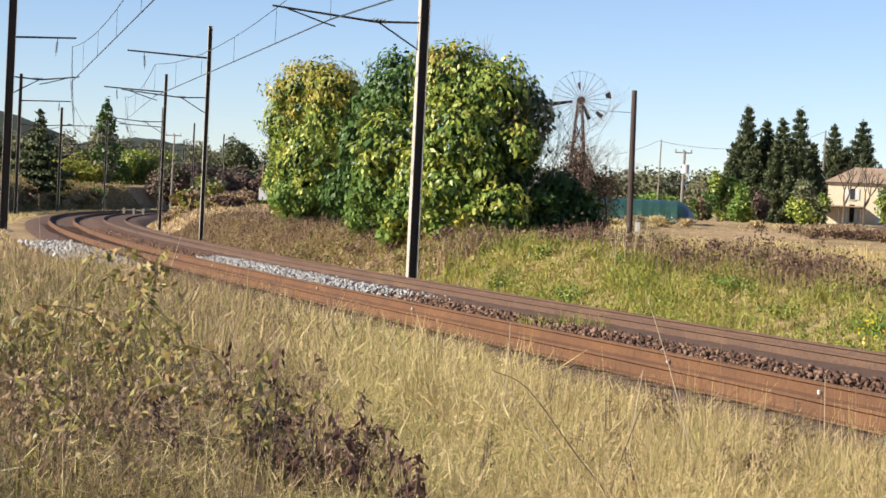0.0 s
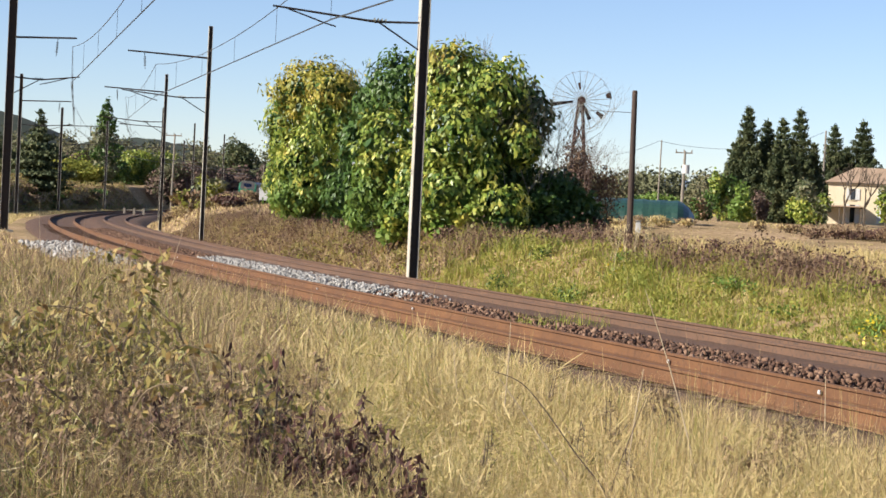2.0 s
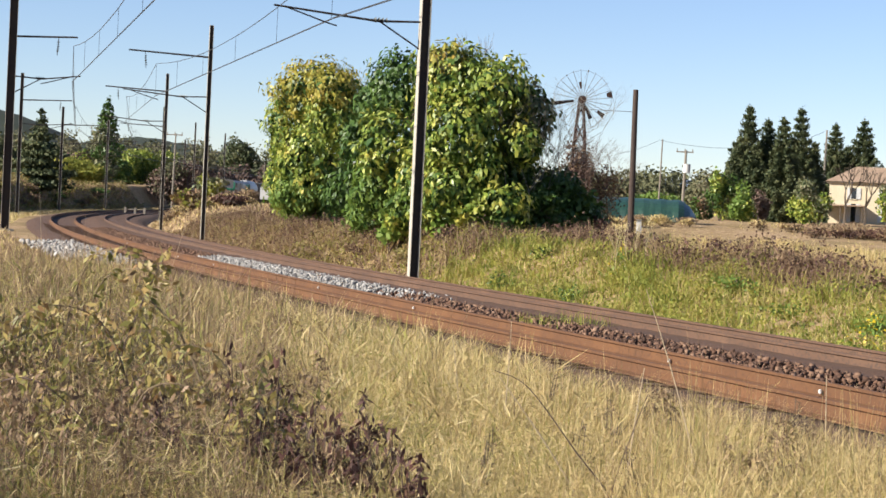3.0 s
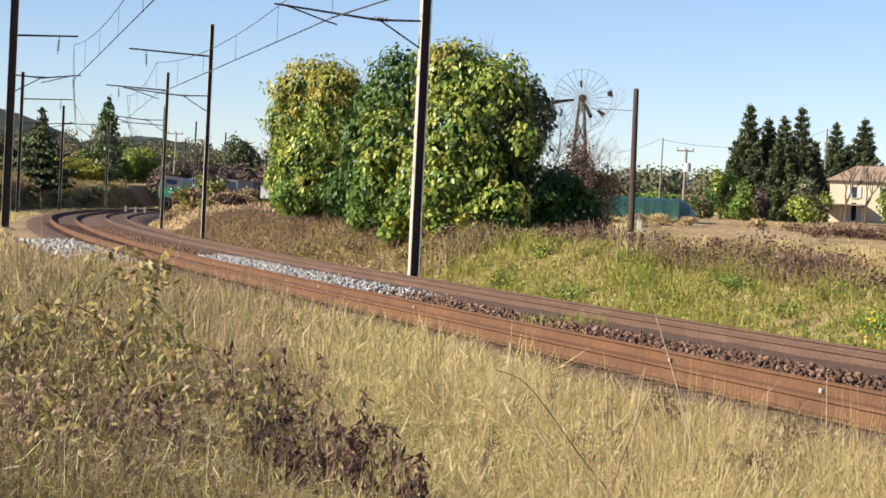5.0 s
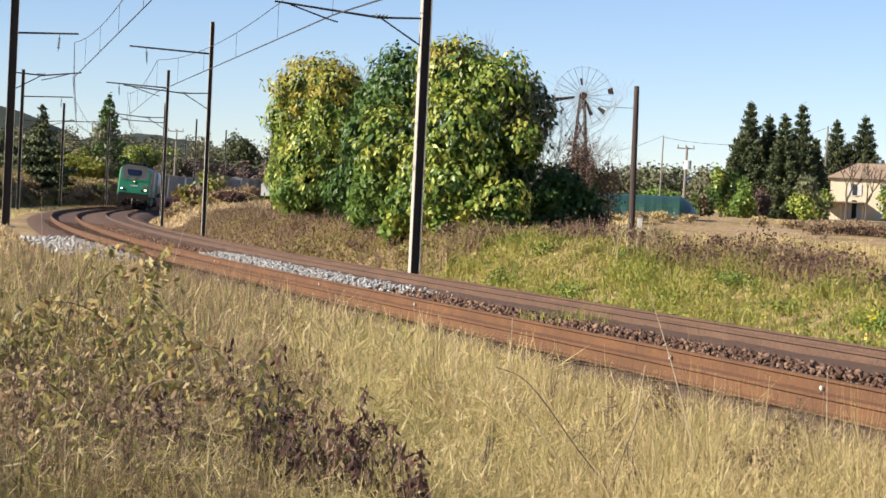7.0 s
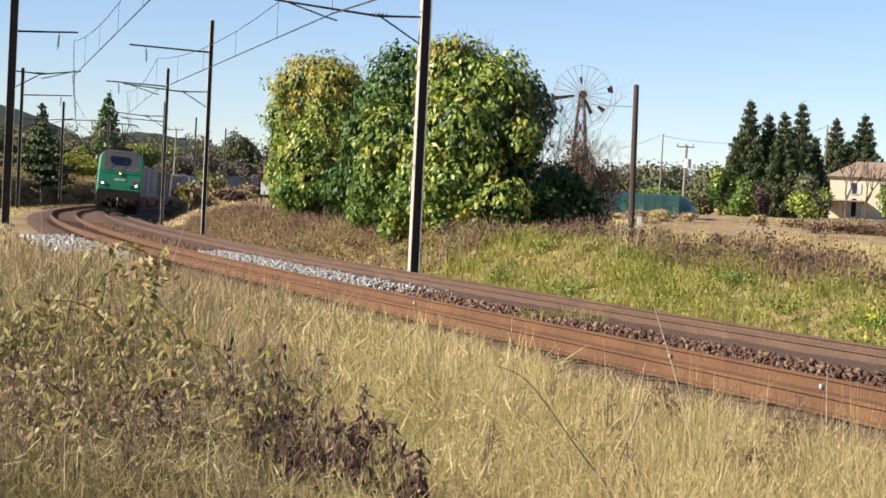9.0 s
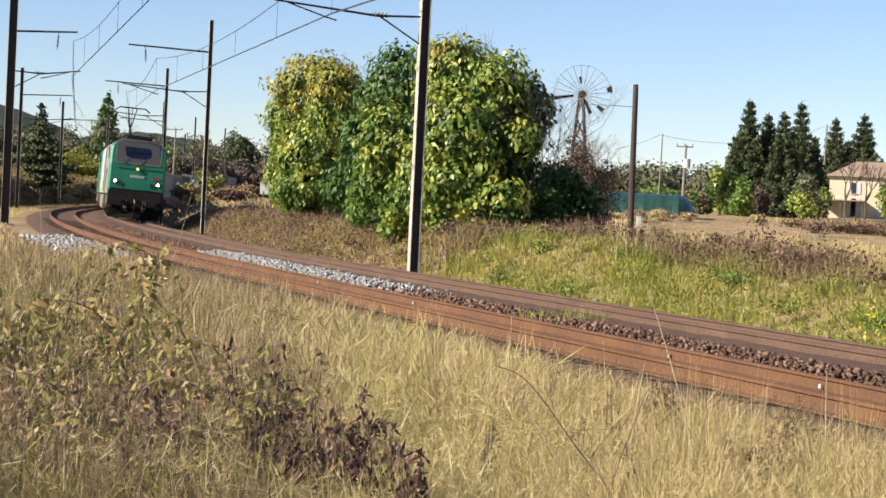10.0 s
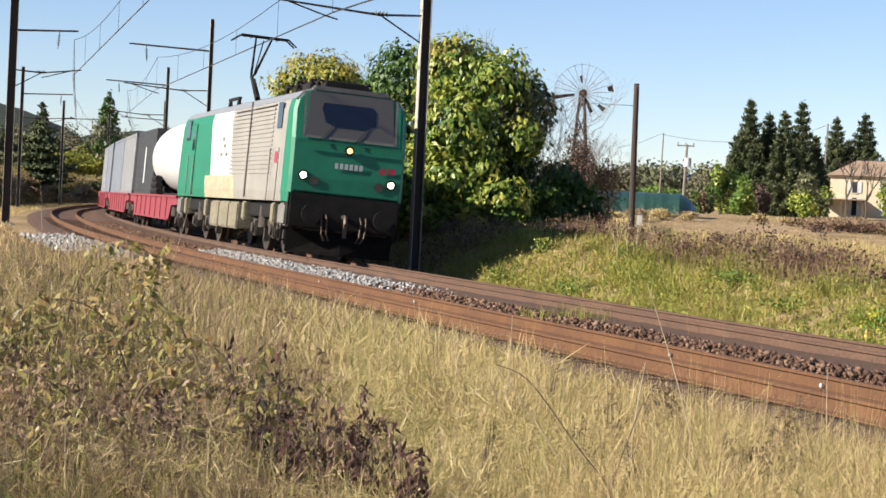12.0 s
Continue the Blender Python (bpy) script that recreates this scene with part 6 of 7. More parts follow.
    y = np.interp(s, _S, _Y) + np.sin(t) * d
    k = (abs(x / y) < 0.28) & (y > 14)
    x, y, s, d = x[k], y[k], s[k], d[k]
    patch = np.sin(s * 0.5 + d) * np.sin(d * 0.9 + 0.6 * np.sin(s * 0.3)) + 0.4 * np.sin(s * 1.7)
    r = rng.uniform(0, 1, len(x))
    weedy = (_smooth(5.6, 7.2, d) * (1 - _smooth(8.6, 10.6, d)) * (0.52 + 0.65 * patch) > r)
    weedy &= (s < 4) | (rng.uniform(0, 1, len(x)) < 0.36)
    weedy |= (s < -12) & (d < 9) & (r < 0.46 + 0.25 * patch)
    lush = ~weedy & ((s > -17) & (d < 8.3 + 1.2 * (s > 4)) | (s > -34) & (d < 6.5) & (patch > 0.1)) & (rng.uniform(0, 1, len(x)) < np.clip(0.76 + 0.4 * patch, 0.35, 0.97))
    olive = ~weedy & ~lush & (s < 8) & (d < 9) & (rng.uniform(0, 1, len(x)) < np.where(s < -8, 0.9, 0.62))
    dry = ~weedy & ~lush & ~olive
    lump = np.sin(x * 2.9 + 1.4 * np.sin(y * 1.3)) * np.sin(y * 1.9 + 1.1 * np.sin(x * 1.2))
    h = rng.uniform(0.15, 0.38, len(x)) * (1 + 0.3 * patch) * (1 + 0.45 * lump) * np.clip((d - 1.2) * 0.4, 0.35, 1)
    w = 0.0045 * np.clip(y / 10, 1, 6) * rng.uniform(0.8, 1.6, len(x))
    for nm, m, lab, mat, f in (("bank_grass", lush, "lush yellow-green grass on the bank", GREENGRASS, 1.1), ("bank_olive_grass", olive, "olive brown low growth on the bank", BRAMBLE, 0.9), ("bank_dry_grass", dry, "dry straw grass on the bank", STRAW, 0.9), ("bank_weeds", weedy, "brown dead weeds along the bank top", BROWNWEED, 1.25)):
        v, q = blades(rng, x[m], y[m], h[m] * f, w[m], 0.8, 2)
        stuff(nm, lab, v, q, mat)
    # low green growth between the tufts, and a few tufts in the space between the tracks
    m = (lush | olive) & (rng.uniform(0, 1, len(x)) < 0.8)
    v, q = blades(rng, x[m] + rng.normal(0, 0.12, m.sum()), y[m] + rng.normal(0, 0.12, m.sum()), rng.uniform(0.05, 0.13, m.sum()), w[m] * 1.8, 0.9, 1)
    stuff("bank_undergrass", "short green undergrass on the bank", v, q, GREENGRASS)
    for c, wd, num in ((11.00, 0.7, 170),):
        ss = rng.normal(c, wd * 0.5, num)
        oo = rng.uniform(1.0, 2.3, num)
        tt = np.interp(ss, _S, _th)
        v, q = blades(rng, np.interp(ss, _S, _X) - np.cos(tt) * oo, np.interp(ss, _S, _Y) - np.sin(tt) * oo, rng.uniform(0.14, 0.30, num), np.full(num, 0.014), 0.6, 2, zoff=0.55)
        stuff("track_grass", "green grass tuft between the tracks", v, q, GREENGRASS)
    # small leaves of weeds
    m = weedy & (rng.uniform(0, 1, len(x)) < 0.5)
    p = np.stack([x[m], y[m], ground_z(x[m], y[m]) + h[m] * rng.uniform(0.4, 1.4, m.sum())], 1)
    v, q = leaf_cloud(rng, p, rng.normal(0, 1, p.shape), 0.05, 0.2, 0.8, 1.6)
    stuff("weed_leaves", "withered purple-brown weed leaves on the bank", v, q, WEED)
    m = lush & (rng.uniform(0, 1, len(x)) < 0.5)
    p = np.stack([x[m], y[m], ground_z(x[m], y[m]) + h[m] * rng.uniform(0.3, 1.0, m.sum())], 1)
    v, q = leaf_cloud(rng, p, rng.normal(0, 1, p.shape), 0.045, 0.2, 0.8, 1.6)
    stuff("bank_leaves", "green herb leaves in the bank grass", v, q, BUSHYELLOW)
    # rough growth on the outer cutting
    n = 26000
    s = rng.uniform(-240, -70, n)
    o = rng.uniform(6.2, 16, n)
    t = np.interp(s, _S, _th)
    x = np.interp(s, _S, _X) - np.cos(t) * o
    y = np.interp(s, _S, _Y) - np.sin(t) * o
    face = (o > 8.6) & (o < 12.2) & (s < -80)
    for nm, m, lab, mat in (("cutting_scrub", face, "dark rough scrub on the cutting slope", BROWNWEED), ("cutting_grass", ~face, "dry grass on the cutting top", STRAW)):
        k = m.sum()
        v, q = blades(rng, x[m], y[m], rng.uniform(0.25, 0.7, k) * (1 if nm == "cutting_scrub" else 0.6), rng.uniform(0.03, 0.08, k), 0.5, 2)
        stuff(nm, lab, v, q, mat)
    m = face & (rng.uniform(0, 1, n) < 0.8)
    p = np.stack([x[m], y[m], ground_z(x[m], y[m]) + rng.uniform(0.1, 0.7, m.sum())], 1)
    v, q = leaf_cloud(rng, p, rng.normal(0, 1, p.shape), 0.16, 0.2, 0.8, 1.6)
    stuff("cutting_leaves", "dark withered leaves on the cutting slope", v, q, BRAMBLE)
    # far meadow and field stubble
    n = 70000
    y = rng.uniform(30, 175, n)
    x = y * rng.uniform(-0.26, 0.27, n)
    _, o = line_coords(x, y)
    k = (o < -14) | ((o < -2.6) & (y > 70)) | ((o > 6.5) & (y > 44))
    x, y, o = x[k], y[k], o[k]
    field = (x / y > 0.1) & (y > 45)
    k = ~field | (rng.uniform(0, 1, len(x)) < 0.12)
    x, y, o, field = x[k], y[k], o[k], field[k]
    h = np.where(field, rng.uniform(0.04, 0.12, len(x)), rng.uniform(0.10, 0.30, len(x)))
    brown = (x / y < -0.04) & (rng.uniform(0, 1, len(x)) < 0.6)
    for nm, m, lab, mat in (("field_grass", ~brown, "short dry grass over the far meadow", STRAW), ("meadow_weeds", brown, "brown dry weeds over the meadow inside the bend", BROWNWEED)):
        v, q = blades(rng, x[m], y[m], h[m], 0.0008 * y[m] * rng.uniform(0.6, 1.4, m.sum()), 0.5, 1)
        stuff(nm, lab, v, q, mat)


meadow()


def weed_plant(seed, h, leafmat, leaf, density, label, category="weed", name="dead_weed", stemmat=None, branching=5, group="dead weeds"):
    """A stalky weed with side shoots and withered leaves, built at the origin."""
    rng = random.Random(seed)
    t = thing(name, label, category, group)
    bm = bmesh.new()
    pts = []
    for _ in range(branching):
        a = rng.uniform(0, 6.28)
        l = rng.uniform(0.1, 0.4) * h
        top = Vector((math.cos(a) * l, math.sin(a) * l, h * rng.uniform(0.6, 1.0)))
        mid = top * 0.5 + Vector((rng.uniform(-.05, .05), rng.uniform(-.05, .05), 0.06)) * h
        tube(bm, [(0, 0, -0.05), mid, top], [0.005, 0.004, 0.002], 4)
        for k in range(7):
            u = rng.uniform(0.35, 1.0)
            p = Vector((0, 0, 0)).lerp(mid, u * 2) if u < 0.5 else mid.lerp(top, u * 2 - 1)
            e = p + Vector((rng.uniform(-1, 1), rng.uniform(-1, 1), rng.uniform(-.1, .8))) * h * 0.12
            tube(bm, [p, e], [0.0025, 0.0015], 3)
            pts += [p.lerp(e, q) for q in (0.4, 0.7, 1.0)]
    part("stem", bm, stemmat or BARK, t)
    r = np.random.default_rng(seed)
    P = np.array([tuple(p) for p in pts for _ in range(density)]) + r.normal(0, 0.015, (len(pts) * density, 3))
    v, q = leaf_cloud(r, P, r.normal(0, 1, P.shape), leaf, 0.9, 0.8, 2.6)
    ob = new("foliage", fast_mesh("foliage", v, q, mats=(leafmat,)))
    ob.parent = t
    return t


def plant_out(protos, places):
    first = set()
    rng = random.Random(77)
    for x, y, i in places:
        m = pose(x, y, gz(x, y), rng.uniform(-8, 8), rng.uniform(-8, 8), rng.uniform(0, 360))
        if i in first:
            copy_thing(protos[i], m)
        else:
            protos[i].matrix_basis = m
            first.add(i)


def weeds():
    rng = random.Random(5)
    P = [weed_plant(1, 0.60, WEED, 0.021, 3, "dead purple-brown weed with withered leaves in dry grass"), weed_plant(2, 0.5, WEED, 0.022, 3, "dead purple-brown weed with withered leaves in dry grass"),
         weed_plant(3, 0.42, BROWNWEED, 0.022, 2, "thin brown dead weed in dry grass"), weed_plant(4, 0.7, BROWNWEED, 0.022, 2, "thin brown dead weed in dry grass"),
         weed_plant(6, 0.6, BRAMBLE, 0.026, 1, "leafy bramble shoot among the grass", name="bramble_shoot", group="bramble shoots"), weed_plant(7, 0.95, BRAMBLE, 0.028, 1, "leafy bramble shoot among the grass", name="bramble_shoot", group="bramble shoots"),
         weed_plant(8, 0.98, WEED, 0.020, 3, "tall dead purple-brown weed with drooping leaves", branching=3),
         weed_plant(9, 0.5, BROWNWEED, 0.009, 1, "bare thin dry weed in the straw grass")]
    places = []
    for _ in range(6):
        # dark patch
        y = rng.uniform(9.6, 11.8)
        u = rng.triangular(-0.19, -0.005, -0.07) + (10.6 - y) * 0.02
        places.append((y * u, y, rng.choice((0, 1, 2, 3, 2))))
    for u, y in ((-0.056, 10.6), (-0.006, 9.5), (-0.03, 10.0)):
        places.append((y * u, y, 0))
    for u, y in ((-0.104, 11.3), (-0.083, 11.3), (-0.054, 10.3), (-0.13, 10.5)):
        places.append((y * u, y, 6))
    for _ in range(90):
        y = rng.uniform(9.5, 18)
        u = rng.uniform(-0.25, -0.14)
        places.append((y * u, y, rng.choice((2, 3, 4, 3, 2, 5, 3))))
    for _ in range(14):
        y = rng.uniform(10, 16)
        places.append((y * rng.uniform(0.02, 0.25), y, 7))
    for _ in range(9):
        # along the ballast foot
        y = rng.uniform(11, 15)
        places.append((y * rng.uniform(0.12, 0.24), y, 2))
    for _ in range(22):
        y = rng.uniform(10.5, 14.5)
        places.append((y * rng.uniform(-0.21, -0.07), y, rng.choice((4, 5, 2, 3, 1))))
    for _ in range(14):
        # the tangle of brambles on the knoll
        y = rng.uniform(10.2, 17)
        places.append((y * rng.uniform(-0.235, -0.10), y, rng.choice((4, 5, 3, 2))))
    for _ in range(26):
        y = rng.uniform(13, 19)
        places.append((y * rng.uniform(-0.24, -0.14), y, rng.choice((4, 5))))
    ok = []
    for x, y, i in places:
        if line_coords(np.array([x]), np.array([y]))[1][0] > 5.6:
            ok.append((x, y, i))
    plant_out(P, ok)


weeds()


def tall_stem(a, b, bend, seed, mat=None):
    """A dry stem from its foot to its tip."""
    A, B = Vector(a), Vector(b)
    z = gz(A.x, A.y)
    t = thing("dry_plant", "tall pale dry plant leaning out of the grass", "plant", "tall dry plants")
    bm = bmesh.new()
    F = Vector((A.x, A.y, z - 0.05))
    pts = [F.lerp(B, u / 6) + Vector((bend * math.sin(math.pi * u / 6), 0, 0)) for u in range(7)]
    tube(bm, pts, [0.0065 - 0.0007 * u for u in range(7)], 6)
    part("stalk", bm, STEMMAT, t)


STEMMAT = surface("dry_stem_skin", (0.50, 0.38, 0.24), (0.62, 0.50, 0.34), 8, 0.8, 0, 0.1, 60)
tall_stem((1.65, 11.50, 0.10), (1.23, 11.50, 1.10), 0.03, 1)
tall_stem((0.49, 14.00, 0.31), (0.53, 14.00, 0.73), 0.01, 2)
tall_stem((0.96, 10.50, 0.01), (0.34, 10.50, 0.62), 0.03, 3)
tall_stem((1.10, 11.00, 0.14), (1.19, 11.00, 0.66), -0.01, 4)
tall_stem((0.19, 15.00, 0.29), (0.11, 15.00, 0.53), 0.02, 5)
tall_stem((-2.74, 18.00, 0.55), (-2.62, 18.00, 0.98), 0.01, 6)
tall_stem((2.67, 13.00, 0.19), (2.64, 13.00, 0.52), 0.0, 7)
tall_stem((-5.71, 40.00, 0.83), (-5.25, 40.00, 1.68), 0.04, 8)
tall_stem((-9.35, 45.00, 0.87), (-9.48, 45.00, 1.53), 0.0, 9)


for _i, (_b, _w, _h, _m) in enumerate((
        ((-5.24, 24.00, 0.51), 0.9, 0.75, (BRAMBLE, GREENGRASS)), 
         ((-7.19, 32.00, 0.55), 1.0, 0.8, (BRAMBLE, BROWNWEED)), ((-6.21, 30.00, 0.55), 0.8, 0.6, (BROWNWEED, BRAMBLE)), ((-4.32, 24.00, 0.56), 0.7, 0.5, (BROWNWEED, BRAMBLE)))):
    shrub(_b, _w, _h * 0.55, _m, "tangled bramble bush in the near grass", 300 + _i, 0.03, 70, "bramble_bush", "bramble bushes", 0.012, 8)


def arching_cane(pts, r0, leaf, mat, stem, label, seed):
    """A long bent cane through the points, its foot in the ground, with leaves in pairs where it bears any."""
    t = thing("arching_cane", label, "plant", "arching canes")
    P = [Vector((pts[0][0], pts[0][1], gz(pts[0][0], pts[0][1]) - 0.05))] + [Vector(p) for p in pts]
    fine = []
    for i in range(len(P) - 1):
        p0, p1, p2, p3 = P[max(0, i - 1)], P[i], P[i + 1], P[min(len(P) - 1, i + 2)]
        for k in range(5):
            u = k / 5
            fine.append(0.5 * (2 * p1 + (p2 - p0) * u + (2 * p0 - 5 * p1 + 4 * p2 - p3) * u * u + (3 * p1 - p0 - 3 * p2 + p3) * u ** 3))
    fine.append(P[-1])
    bm = bmesh.new()
    tube(bm, fine, [r0 * (1 - 0.7 * i / len(fine)) for i in range(len(fine))], 5)
    part("stalk", bm, stem, t)
    if leaf:
        r = np.random.default_rng(seed)
        Q = np.repeat(np.array([tuple(p) for p in fine[5:]]), 4, 0)
        Q = Q + r.normal(0, 0.03, Q.shape)
        v, q = leaf_cloud(r, Q, r.normal(0, 1, Q.shape), leaf, 0.7, 0.8, 2.2)
        ob = new("foliage", fast_mesh("foliage", v, q, mats=(mat,)))
        ob.parent = t


CANE = surface("bramble_cane_skin", (0.20, 0.14, 0.08), (0.34, 0.25, 0.14), 8, 0.8, 0, 0.1, 60)
DARKCANE = surface("dark_cane_skin", (0.10, 0.065, 0.05), (0.17, 0.11, 0.08), 8, 0.8, 0, 0.1, 60)
LEAFY, BARE = "leafy bramble cane arching over the grass", "bare dark cane bent over the straw grass"
for _i, (_pts, _r, _leaf, _stem) in enumerate((
        (((-1.37, 11.5, 0.24), (-1.53, 11.5, 0.67), (-1.74, 11.5, 0.89), (-1.84, 11.5, 0.97)), 0.009, 0.03, CANE),
        (((-2.16, 13.0, 0.32), (-2.03, 13.0, 0.75), (-1.93, 13.0, 0.99), (-1.85, 13.0, 1.16)), 0.008, 0.034, DARKCANE),
        (((-2.42, 10.2, 0.35), (-2.15, 10.0, 0.53), (-1.89, 10.0, 0.39), (-1.70, 10.0, 0.16)), 0.008, 0.026, DARKCANE),
        (((-1.12, 11.0, 0.16), (-1.21, 11.0, 0.55), (-1.41, 11.0, 0.67), (-1.54, 11.0, 0.63)), 0.008, 0.03, CANE),
        (((-2.60, 14.0, 0.30), (-2.45, 13.8, 0.85), (-2.15, 13.5, 1.00), (-1.85, 13.4, 0.90)), 0.009, 0.034, CANE),
        (((-1.95, 12.2, 0.25), (-2.15, 12.2, 0.70), (-2.45, 12.0, 0.80), (-2.70, 12.0, 0.66)), 0.008, 0.034, CANE),
        (((-3.10, 16.0, 0.40), (-2.90, 15.8, 0.95), (-2.60, 15.5, 1.08), (-2.30, 15.5, 0.98)), 0.010, 0.036, CANE),
        (((-1.70, 10.6, 0.10), (-1.60, 10.5, 0.42), (-1.40, 10.4, 0.50), (-1.20, 10.4, 0.40)), 0.008, 0.028, CANE),
        (((0.95, 10.2, 0.01), (0.76, 10.2, 0.26), (0.49, 10.2, 0.59), (0.31, 10.2, 0.67)), 0.006, 0, DARKCANE),
        (((0.98, 10.4, 0.02), (1.08, 10.4, 0.36), (1.15, 10.4, 0.56)), 0.005, 0, DARKCANE))):
    arching_cane(_pts, _r, _leaf, BRAMBLE, _stem, LEAFY if _leaf else BARE, 600 + _i)


def upright_weed(x, y, h, seed):
    """A dark stalk with pairs of long drooping withered leaves on its upper half."""
    rng = random.Random(seed)
    t = thing("withered_weed", "upright dead weed with drooping dark purple leaves", "weed", "withered upright weeds", (x, y, gz(x, y)), rng.uniform(0, 360))
    bm = bmesh.new()
    lean = Vector((rng.uniform(-.06, .06), rng.uniform(-.06, .06), 0))
    at = lambda u: Vector((0, 0, h * u)) + lean * u * u
    tube(bm, [at(-0.05), at(0.4), at(0.75), at(1.0)], [0.006, 0.005, 0.004, 0.002], 5)
    part("stem", bm, DARKCANE, t)
    r = np.random.default_rng(seed)
    pts = []
    for k in range(11):
        u = 0.42 + 0.055 * k
        for side in range(3):
            a = k * 1.57 + side * 2.1
            pts.append(tuple(at(u) + Vector((math.cos(a), math.sin(a), 0.3)) * rng.uniform(0.01, 0.05)))
    Q = np.array(pts)
    v, q = leaf_cloud(r, Q, r.normal(0, 1, Q.shape) * np.array([1, 1, 0.2]), 0.021, 1.8, 0.5, 3.4)
    ob = new("foliage", fast_mesh("foliage", v, q, mats=(WEED,)))
    ob.parent = t


for _i, (_x, _y, _h) in enumerate(((-1.16, 11.2, 1.04), (-0.92, 11.2, 1.02), (-0.66, 10.6, 0.71), (-0.56, 10.4, 0.69), (-0.39, 10.2, 0.65), (-0.30, 10.3, 0.66), (-0.21, 10.0, 0.64), (-0.13, 9.8, 0.57), (-0.12, 9.3, 0.46), (-0.25, 9.4, 0.45), (-0.80, 10.3, 0.50), (-1.02, 10.6, 0.55))):
    upright_weed(_x, _y, _h, 650 + _i)


def bank_herbs():
    """Leafy and withered clumps along the bank."""
    rng = random.Random(31)
    for i in range(44):
        s = rng.uniform(-32, 13)
        top = i % 2
        d = rng.uniform(6.0, 9.5) if top else rng.uniform(3.2, 6.0)
        x, y, _ = on_line(s, -d)
        if abs(x / y) > 0.25:
            continue
        if top or s < -10:
            shrub((x, y), rng.uniform(0.4, 0.8), rng.uniform(0.35, 0.6), (BROWNWEED, WEED) if i % 4 else (BROWNWEED, BRAMBLE), "clump of withered brown weeds on the bank", 500 + i, 0.045, 110, "withered_clump", "withered clumps on the bank", 0, 6)
        else:
            shrub((x, y), rng.uniform(0.35, 0.7), rng.uniform(0.3, 0.55), (LEAF_D, GREENGRASS) if i % 4 else (LEAF_A, LEAF_C), "leafy green herb clump in the bank grass", 500 + i, 0.045, 110, "herb_clump", "herb clumps on the bank", 0, 6)


bank_herbs()


def bank_flowers():
    rng = random.Random(9)
    proto = thing("flower_clump", "clump of small yellow flowers in the bank grass", "flower", "yellow flowers")
    r = np.random.default_rng(4)
    p = r.normal(0, 0.09, (26, 3)) + np.array([0, 0, 0.36])
    v, q = leaf_cloud(r, p, np.tile([0, -0.6, 0.8], (26, 1)), 0.045, 0.0, 0.4, 1.1)
    ob = new("blossom", fast_mesh("blossom", v, q, mats=(FLOWER,)))
    ob.parent = proto
    v, q = leaf_cloud(r, p * np.array([1, 1, 0.6]), r.normal(0, 1, p.shape), 0.05, -0.3, 0.5, 3.0)
    ob = new("greenery", fast_mesh("greenery", v, q, mats=(LEAF_D,)))
    ob.parent = proto
    spots = [(2.82, 37.00, 0.02)[:2], (2.70, 37.00, -0.04)[:2], (3.91, 44.00, 0.35)[:2], (4.28, 46.00, 0.51)[:2], (6.27, 28.00, 0.28)[:2], (6.53, 30.00, 0.37)[:2], (7.19, 32.00, 0.54)[:2], (7.10, 31.00, 0.48)[:2]]
    for i, (x, y) in enumerate(spots):
        m = pose(x, y, gz(x, y), 0, 0, rng.uniform(0, 360))
        if i:
            copy_thing(proto, m)
        else:
            proto.matrix_basis = m


bank_flowers()
for _i in range(4):
    bare_tree(((4.07, 45.00, 0.19)[0] + 0.25 * _i, (4.07, 45.00, 0.19)[1] + 0.2 * _i), 1.35, 0.30, 50 + _i, STRAWSTEM, "pale dead stalks on the bank", 0.012, "dead_stalk", 3)


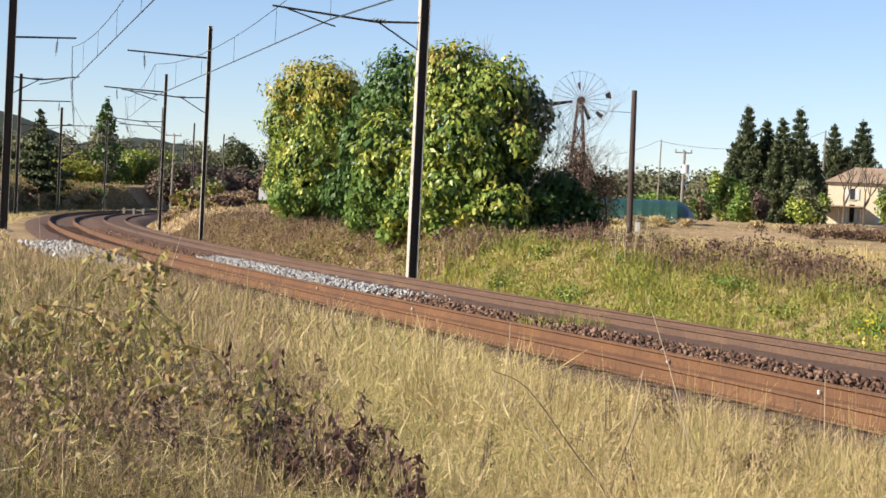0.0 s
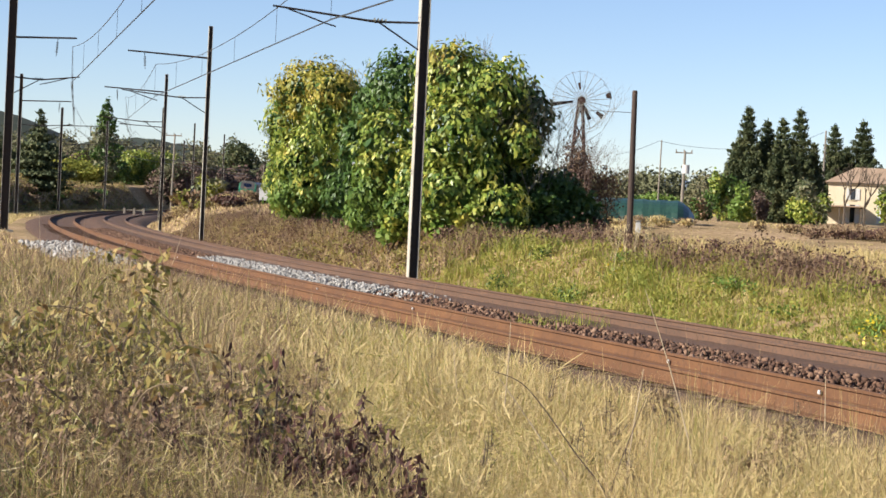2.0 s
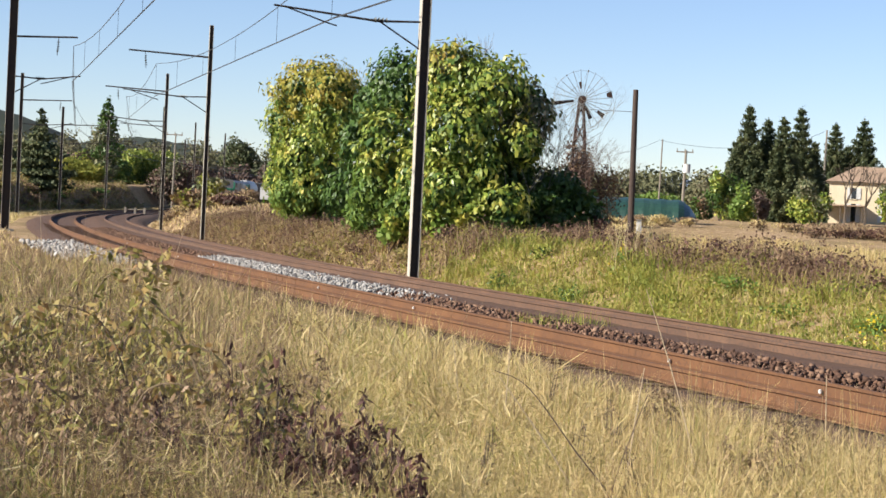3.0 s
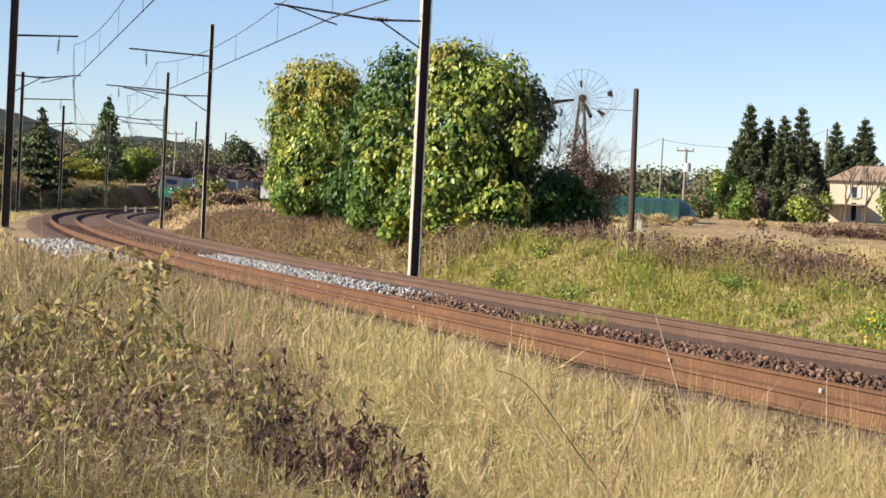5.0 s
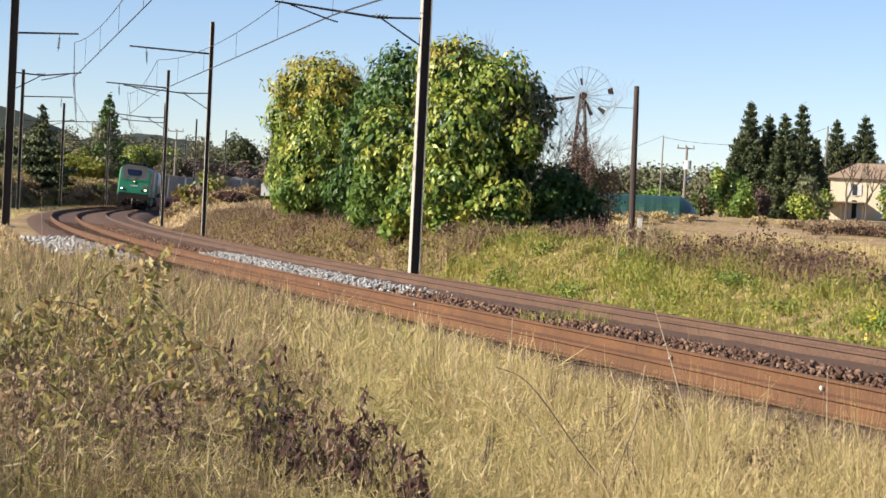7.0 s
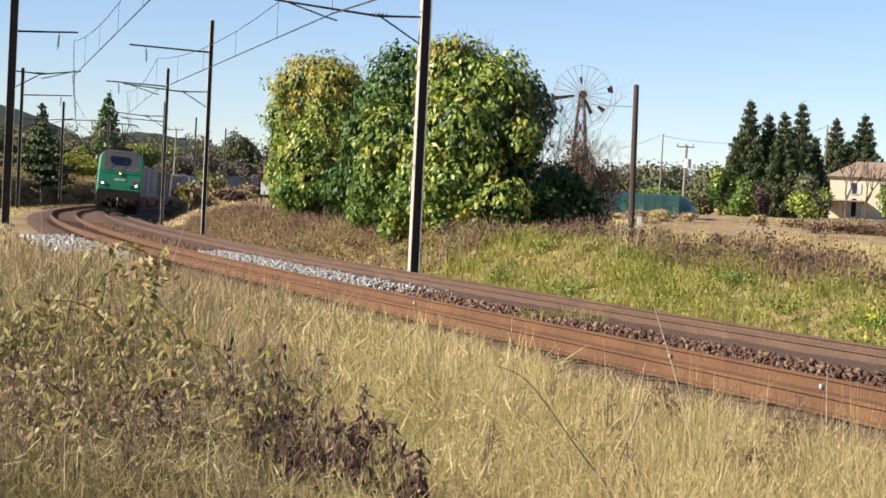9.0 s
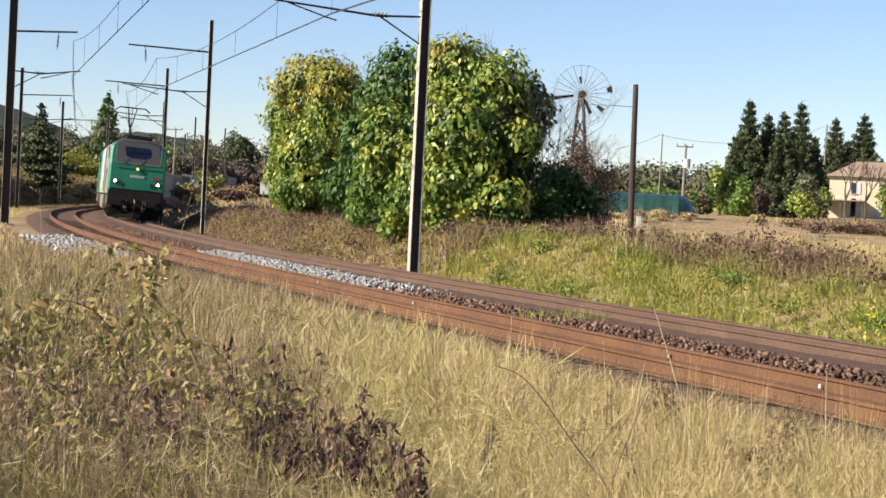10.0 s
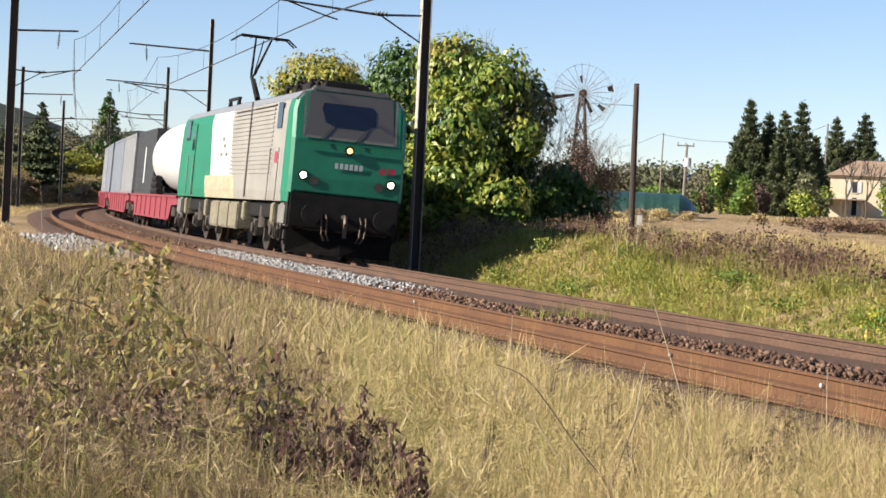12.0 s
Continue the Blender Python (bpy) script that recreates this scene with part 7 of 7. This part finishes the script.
# ---- sleepers, ballast stones, rail fittings ----
def stones():
    rng = np.random.default_rng(21)
    cube = np.array([[x, y, z] for x in (-1, 1) for y in (-1, 1) for z in (-1, 1)], float)
    fq = np.array([[0, 1, 3, 2], [4, 6, 7, 5], [0, 4, 5, 1], [2, 3, 7, 6], [0, 2, 6, 4], [1, 5, 7, 3]])

    def lay(name, label, s, o, z, r, mat):
        n = len(s)
        t = np.interp(s, _S, _th)
        x = np.interp(s, _S, _X) - np.cos(t) * o
        y = np.interp(s, _S, _Y) - np.sin(t) * o
        a = rng.uniform(0, 6.28, n)
        c = cube[None] * (r[:, None, None] * rng.uniform(0.5, 1.2, (n, 1, 3))) + rng.normal(0, 0.34, (n, 8, 3)) * r[:, None, None]
        b = rng.uniform(-.9, .9, n)
        c = np.stack([c[..., 0], c[..., 1] * np.cos(b)[:, None] - c[..., 2] * np.sin(b)[:, None], c[..., 1] * np.sin(b)[:, None] + c[..., 2] * np.cos(b)[:, None]], -1)
        v = np.stack([c[..., 0] * np.cos(a)[:, None] - c[..., 1] * np.sin(a)[:, None] + x[:, None], c[..., 0] * np.sin(a)[:, None] + c[..., 1] * np.cos(a)[:, None] + y[:, None], c[..., 2] + z[:, None]], -1)
        q = (fq[None] + (np.arange(n) * 8)[:, None, None]).reshape(-1, 4)
        stuff(name, label, v.reshape(-1, 3), q, mat, "ballast")

    n = 34000
    s = rng.uniform(-60, 26, n)
    o = rng.uniform(0.95, 2.45, n)
    grey = (s > -16) & (s < 2.5 + rng.normal(0, 1.2, n)) & (rng.uniform(0, 1, n) < 0.9)
    z = -0.145 + rng.uniform(-0.03, 0.05, n) + 0.06 * np.exp(-((o - 1.7) / 0.45) ** 2)
    r = rng.uniform(0.013, 0.030, n)
    lay("rusty_stones", "rust-brown ballast stones between the tracks", s[~grey], o[~grey], z[~grey], r[~grey], STONE_RUST)
    lay("fresh_stones", "pale grey fresh ballast stones between the tracks", s[grey], o[grey], z[grey] + 0.03, r[grey], STONE_GREY)
    n = 4200
    s = rng.uniform(-27, -6, n)
    o = rng.uniform(4.9, 6.6, n)
    k = rng.uniform(0, 1, n) < (1 - abs((s + 16.5) / 10.5) ** 2) * np.clip((6.9 - o) / 1.2, 0.2, 1)
    t = np.interp(s, _S, _th)
    zz = np.maximum(ground_z(np.interp(s, _S, _X) - np.cos(t) * o, np.interp(s, _S, _Y) - np.sin(t) * o), -0.34) + 0.06
    lay("shoulder_stones", "pale grey ballast stones spilled beside the bend", s[k], o[k], zz[k] + rng.uniform(0, 0.10, k.sum()), rng.uniform(0.03, 0.06, k.sum()), STONE_GREY)


stones()


def rail_fittings():
    for s in (0.50, 7.00, 17.00, 20.50, -17.00, -11.00, -30.50):
        x, y, th = on_line(s, TRACK_GAP - 0.752 + 0.05)
        t = thing("rail_marker", "white painted marker clamped on the rail", "marker", "rail markers", (x, y, -0.10), math.degrees(math.atan2(-math.cos(th), math.sin(th))))
        boxed("marker_plate", TANK_WHITE, t, (-0.022, 0.022, -0.012, 0.012, -0.022, 0.022), bevel=0.006)
        boxed("clamp", RUST, t, (-0.03, 0.03, -0.03, 0.03, -0.075, -0.045), bevel=0.005)


rail_fittings()


def sleepers():
    bed = new("sleeper_row")
    tagged(bed, "rust-stained sleepers carrying the rails", "sleeper", kind="structure")
    me = None
    for off in (0.0, TRACK_GAP):
        for i in range(148):
            s = -66 + i * 0.6
            x, y, th = on_line(s, off)
            if me is None:
                bm = bmesh.new()
                box(bm, -0.12, 0.12, -1.25, 1.25, -0.30, -0.168, 0.012)
                ob = part("sleeper", bm, SLEEPER, bed)
                me = ob.data
            else:
                ob = new("sleeper", me)
                ob.parent = bed
            ob.matrix_basis = Matrix.Translation((x, y, 0.75 * math.sin(CANT))) @ Matrix.Rotation(math.atan2(-math.cos(th), math.sin(th)), 4, "Z") @ Matrix.Rotation(-CANT, 4, "X")


sleepers()


def motions():
    key_train()


motions()
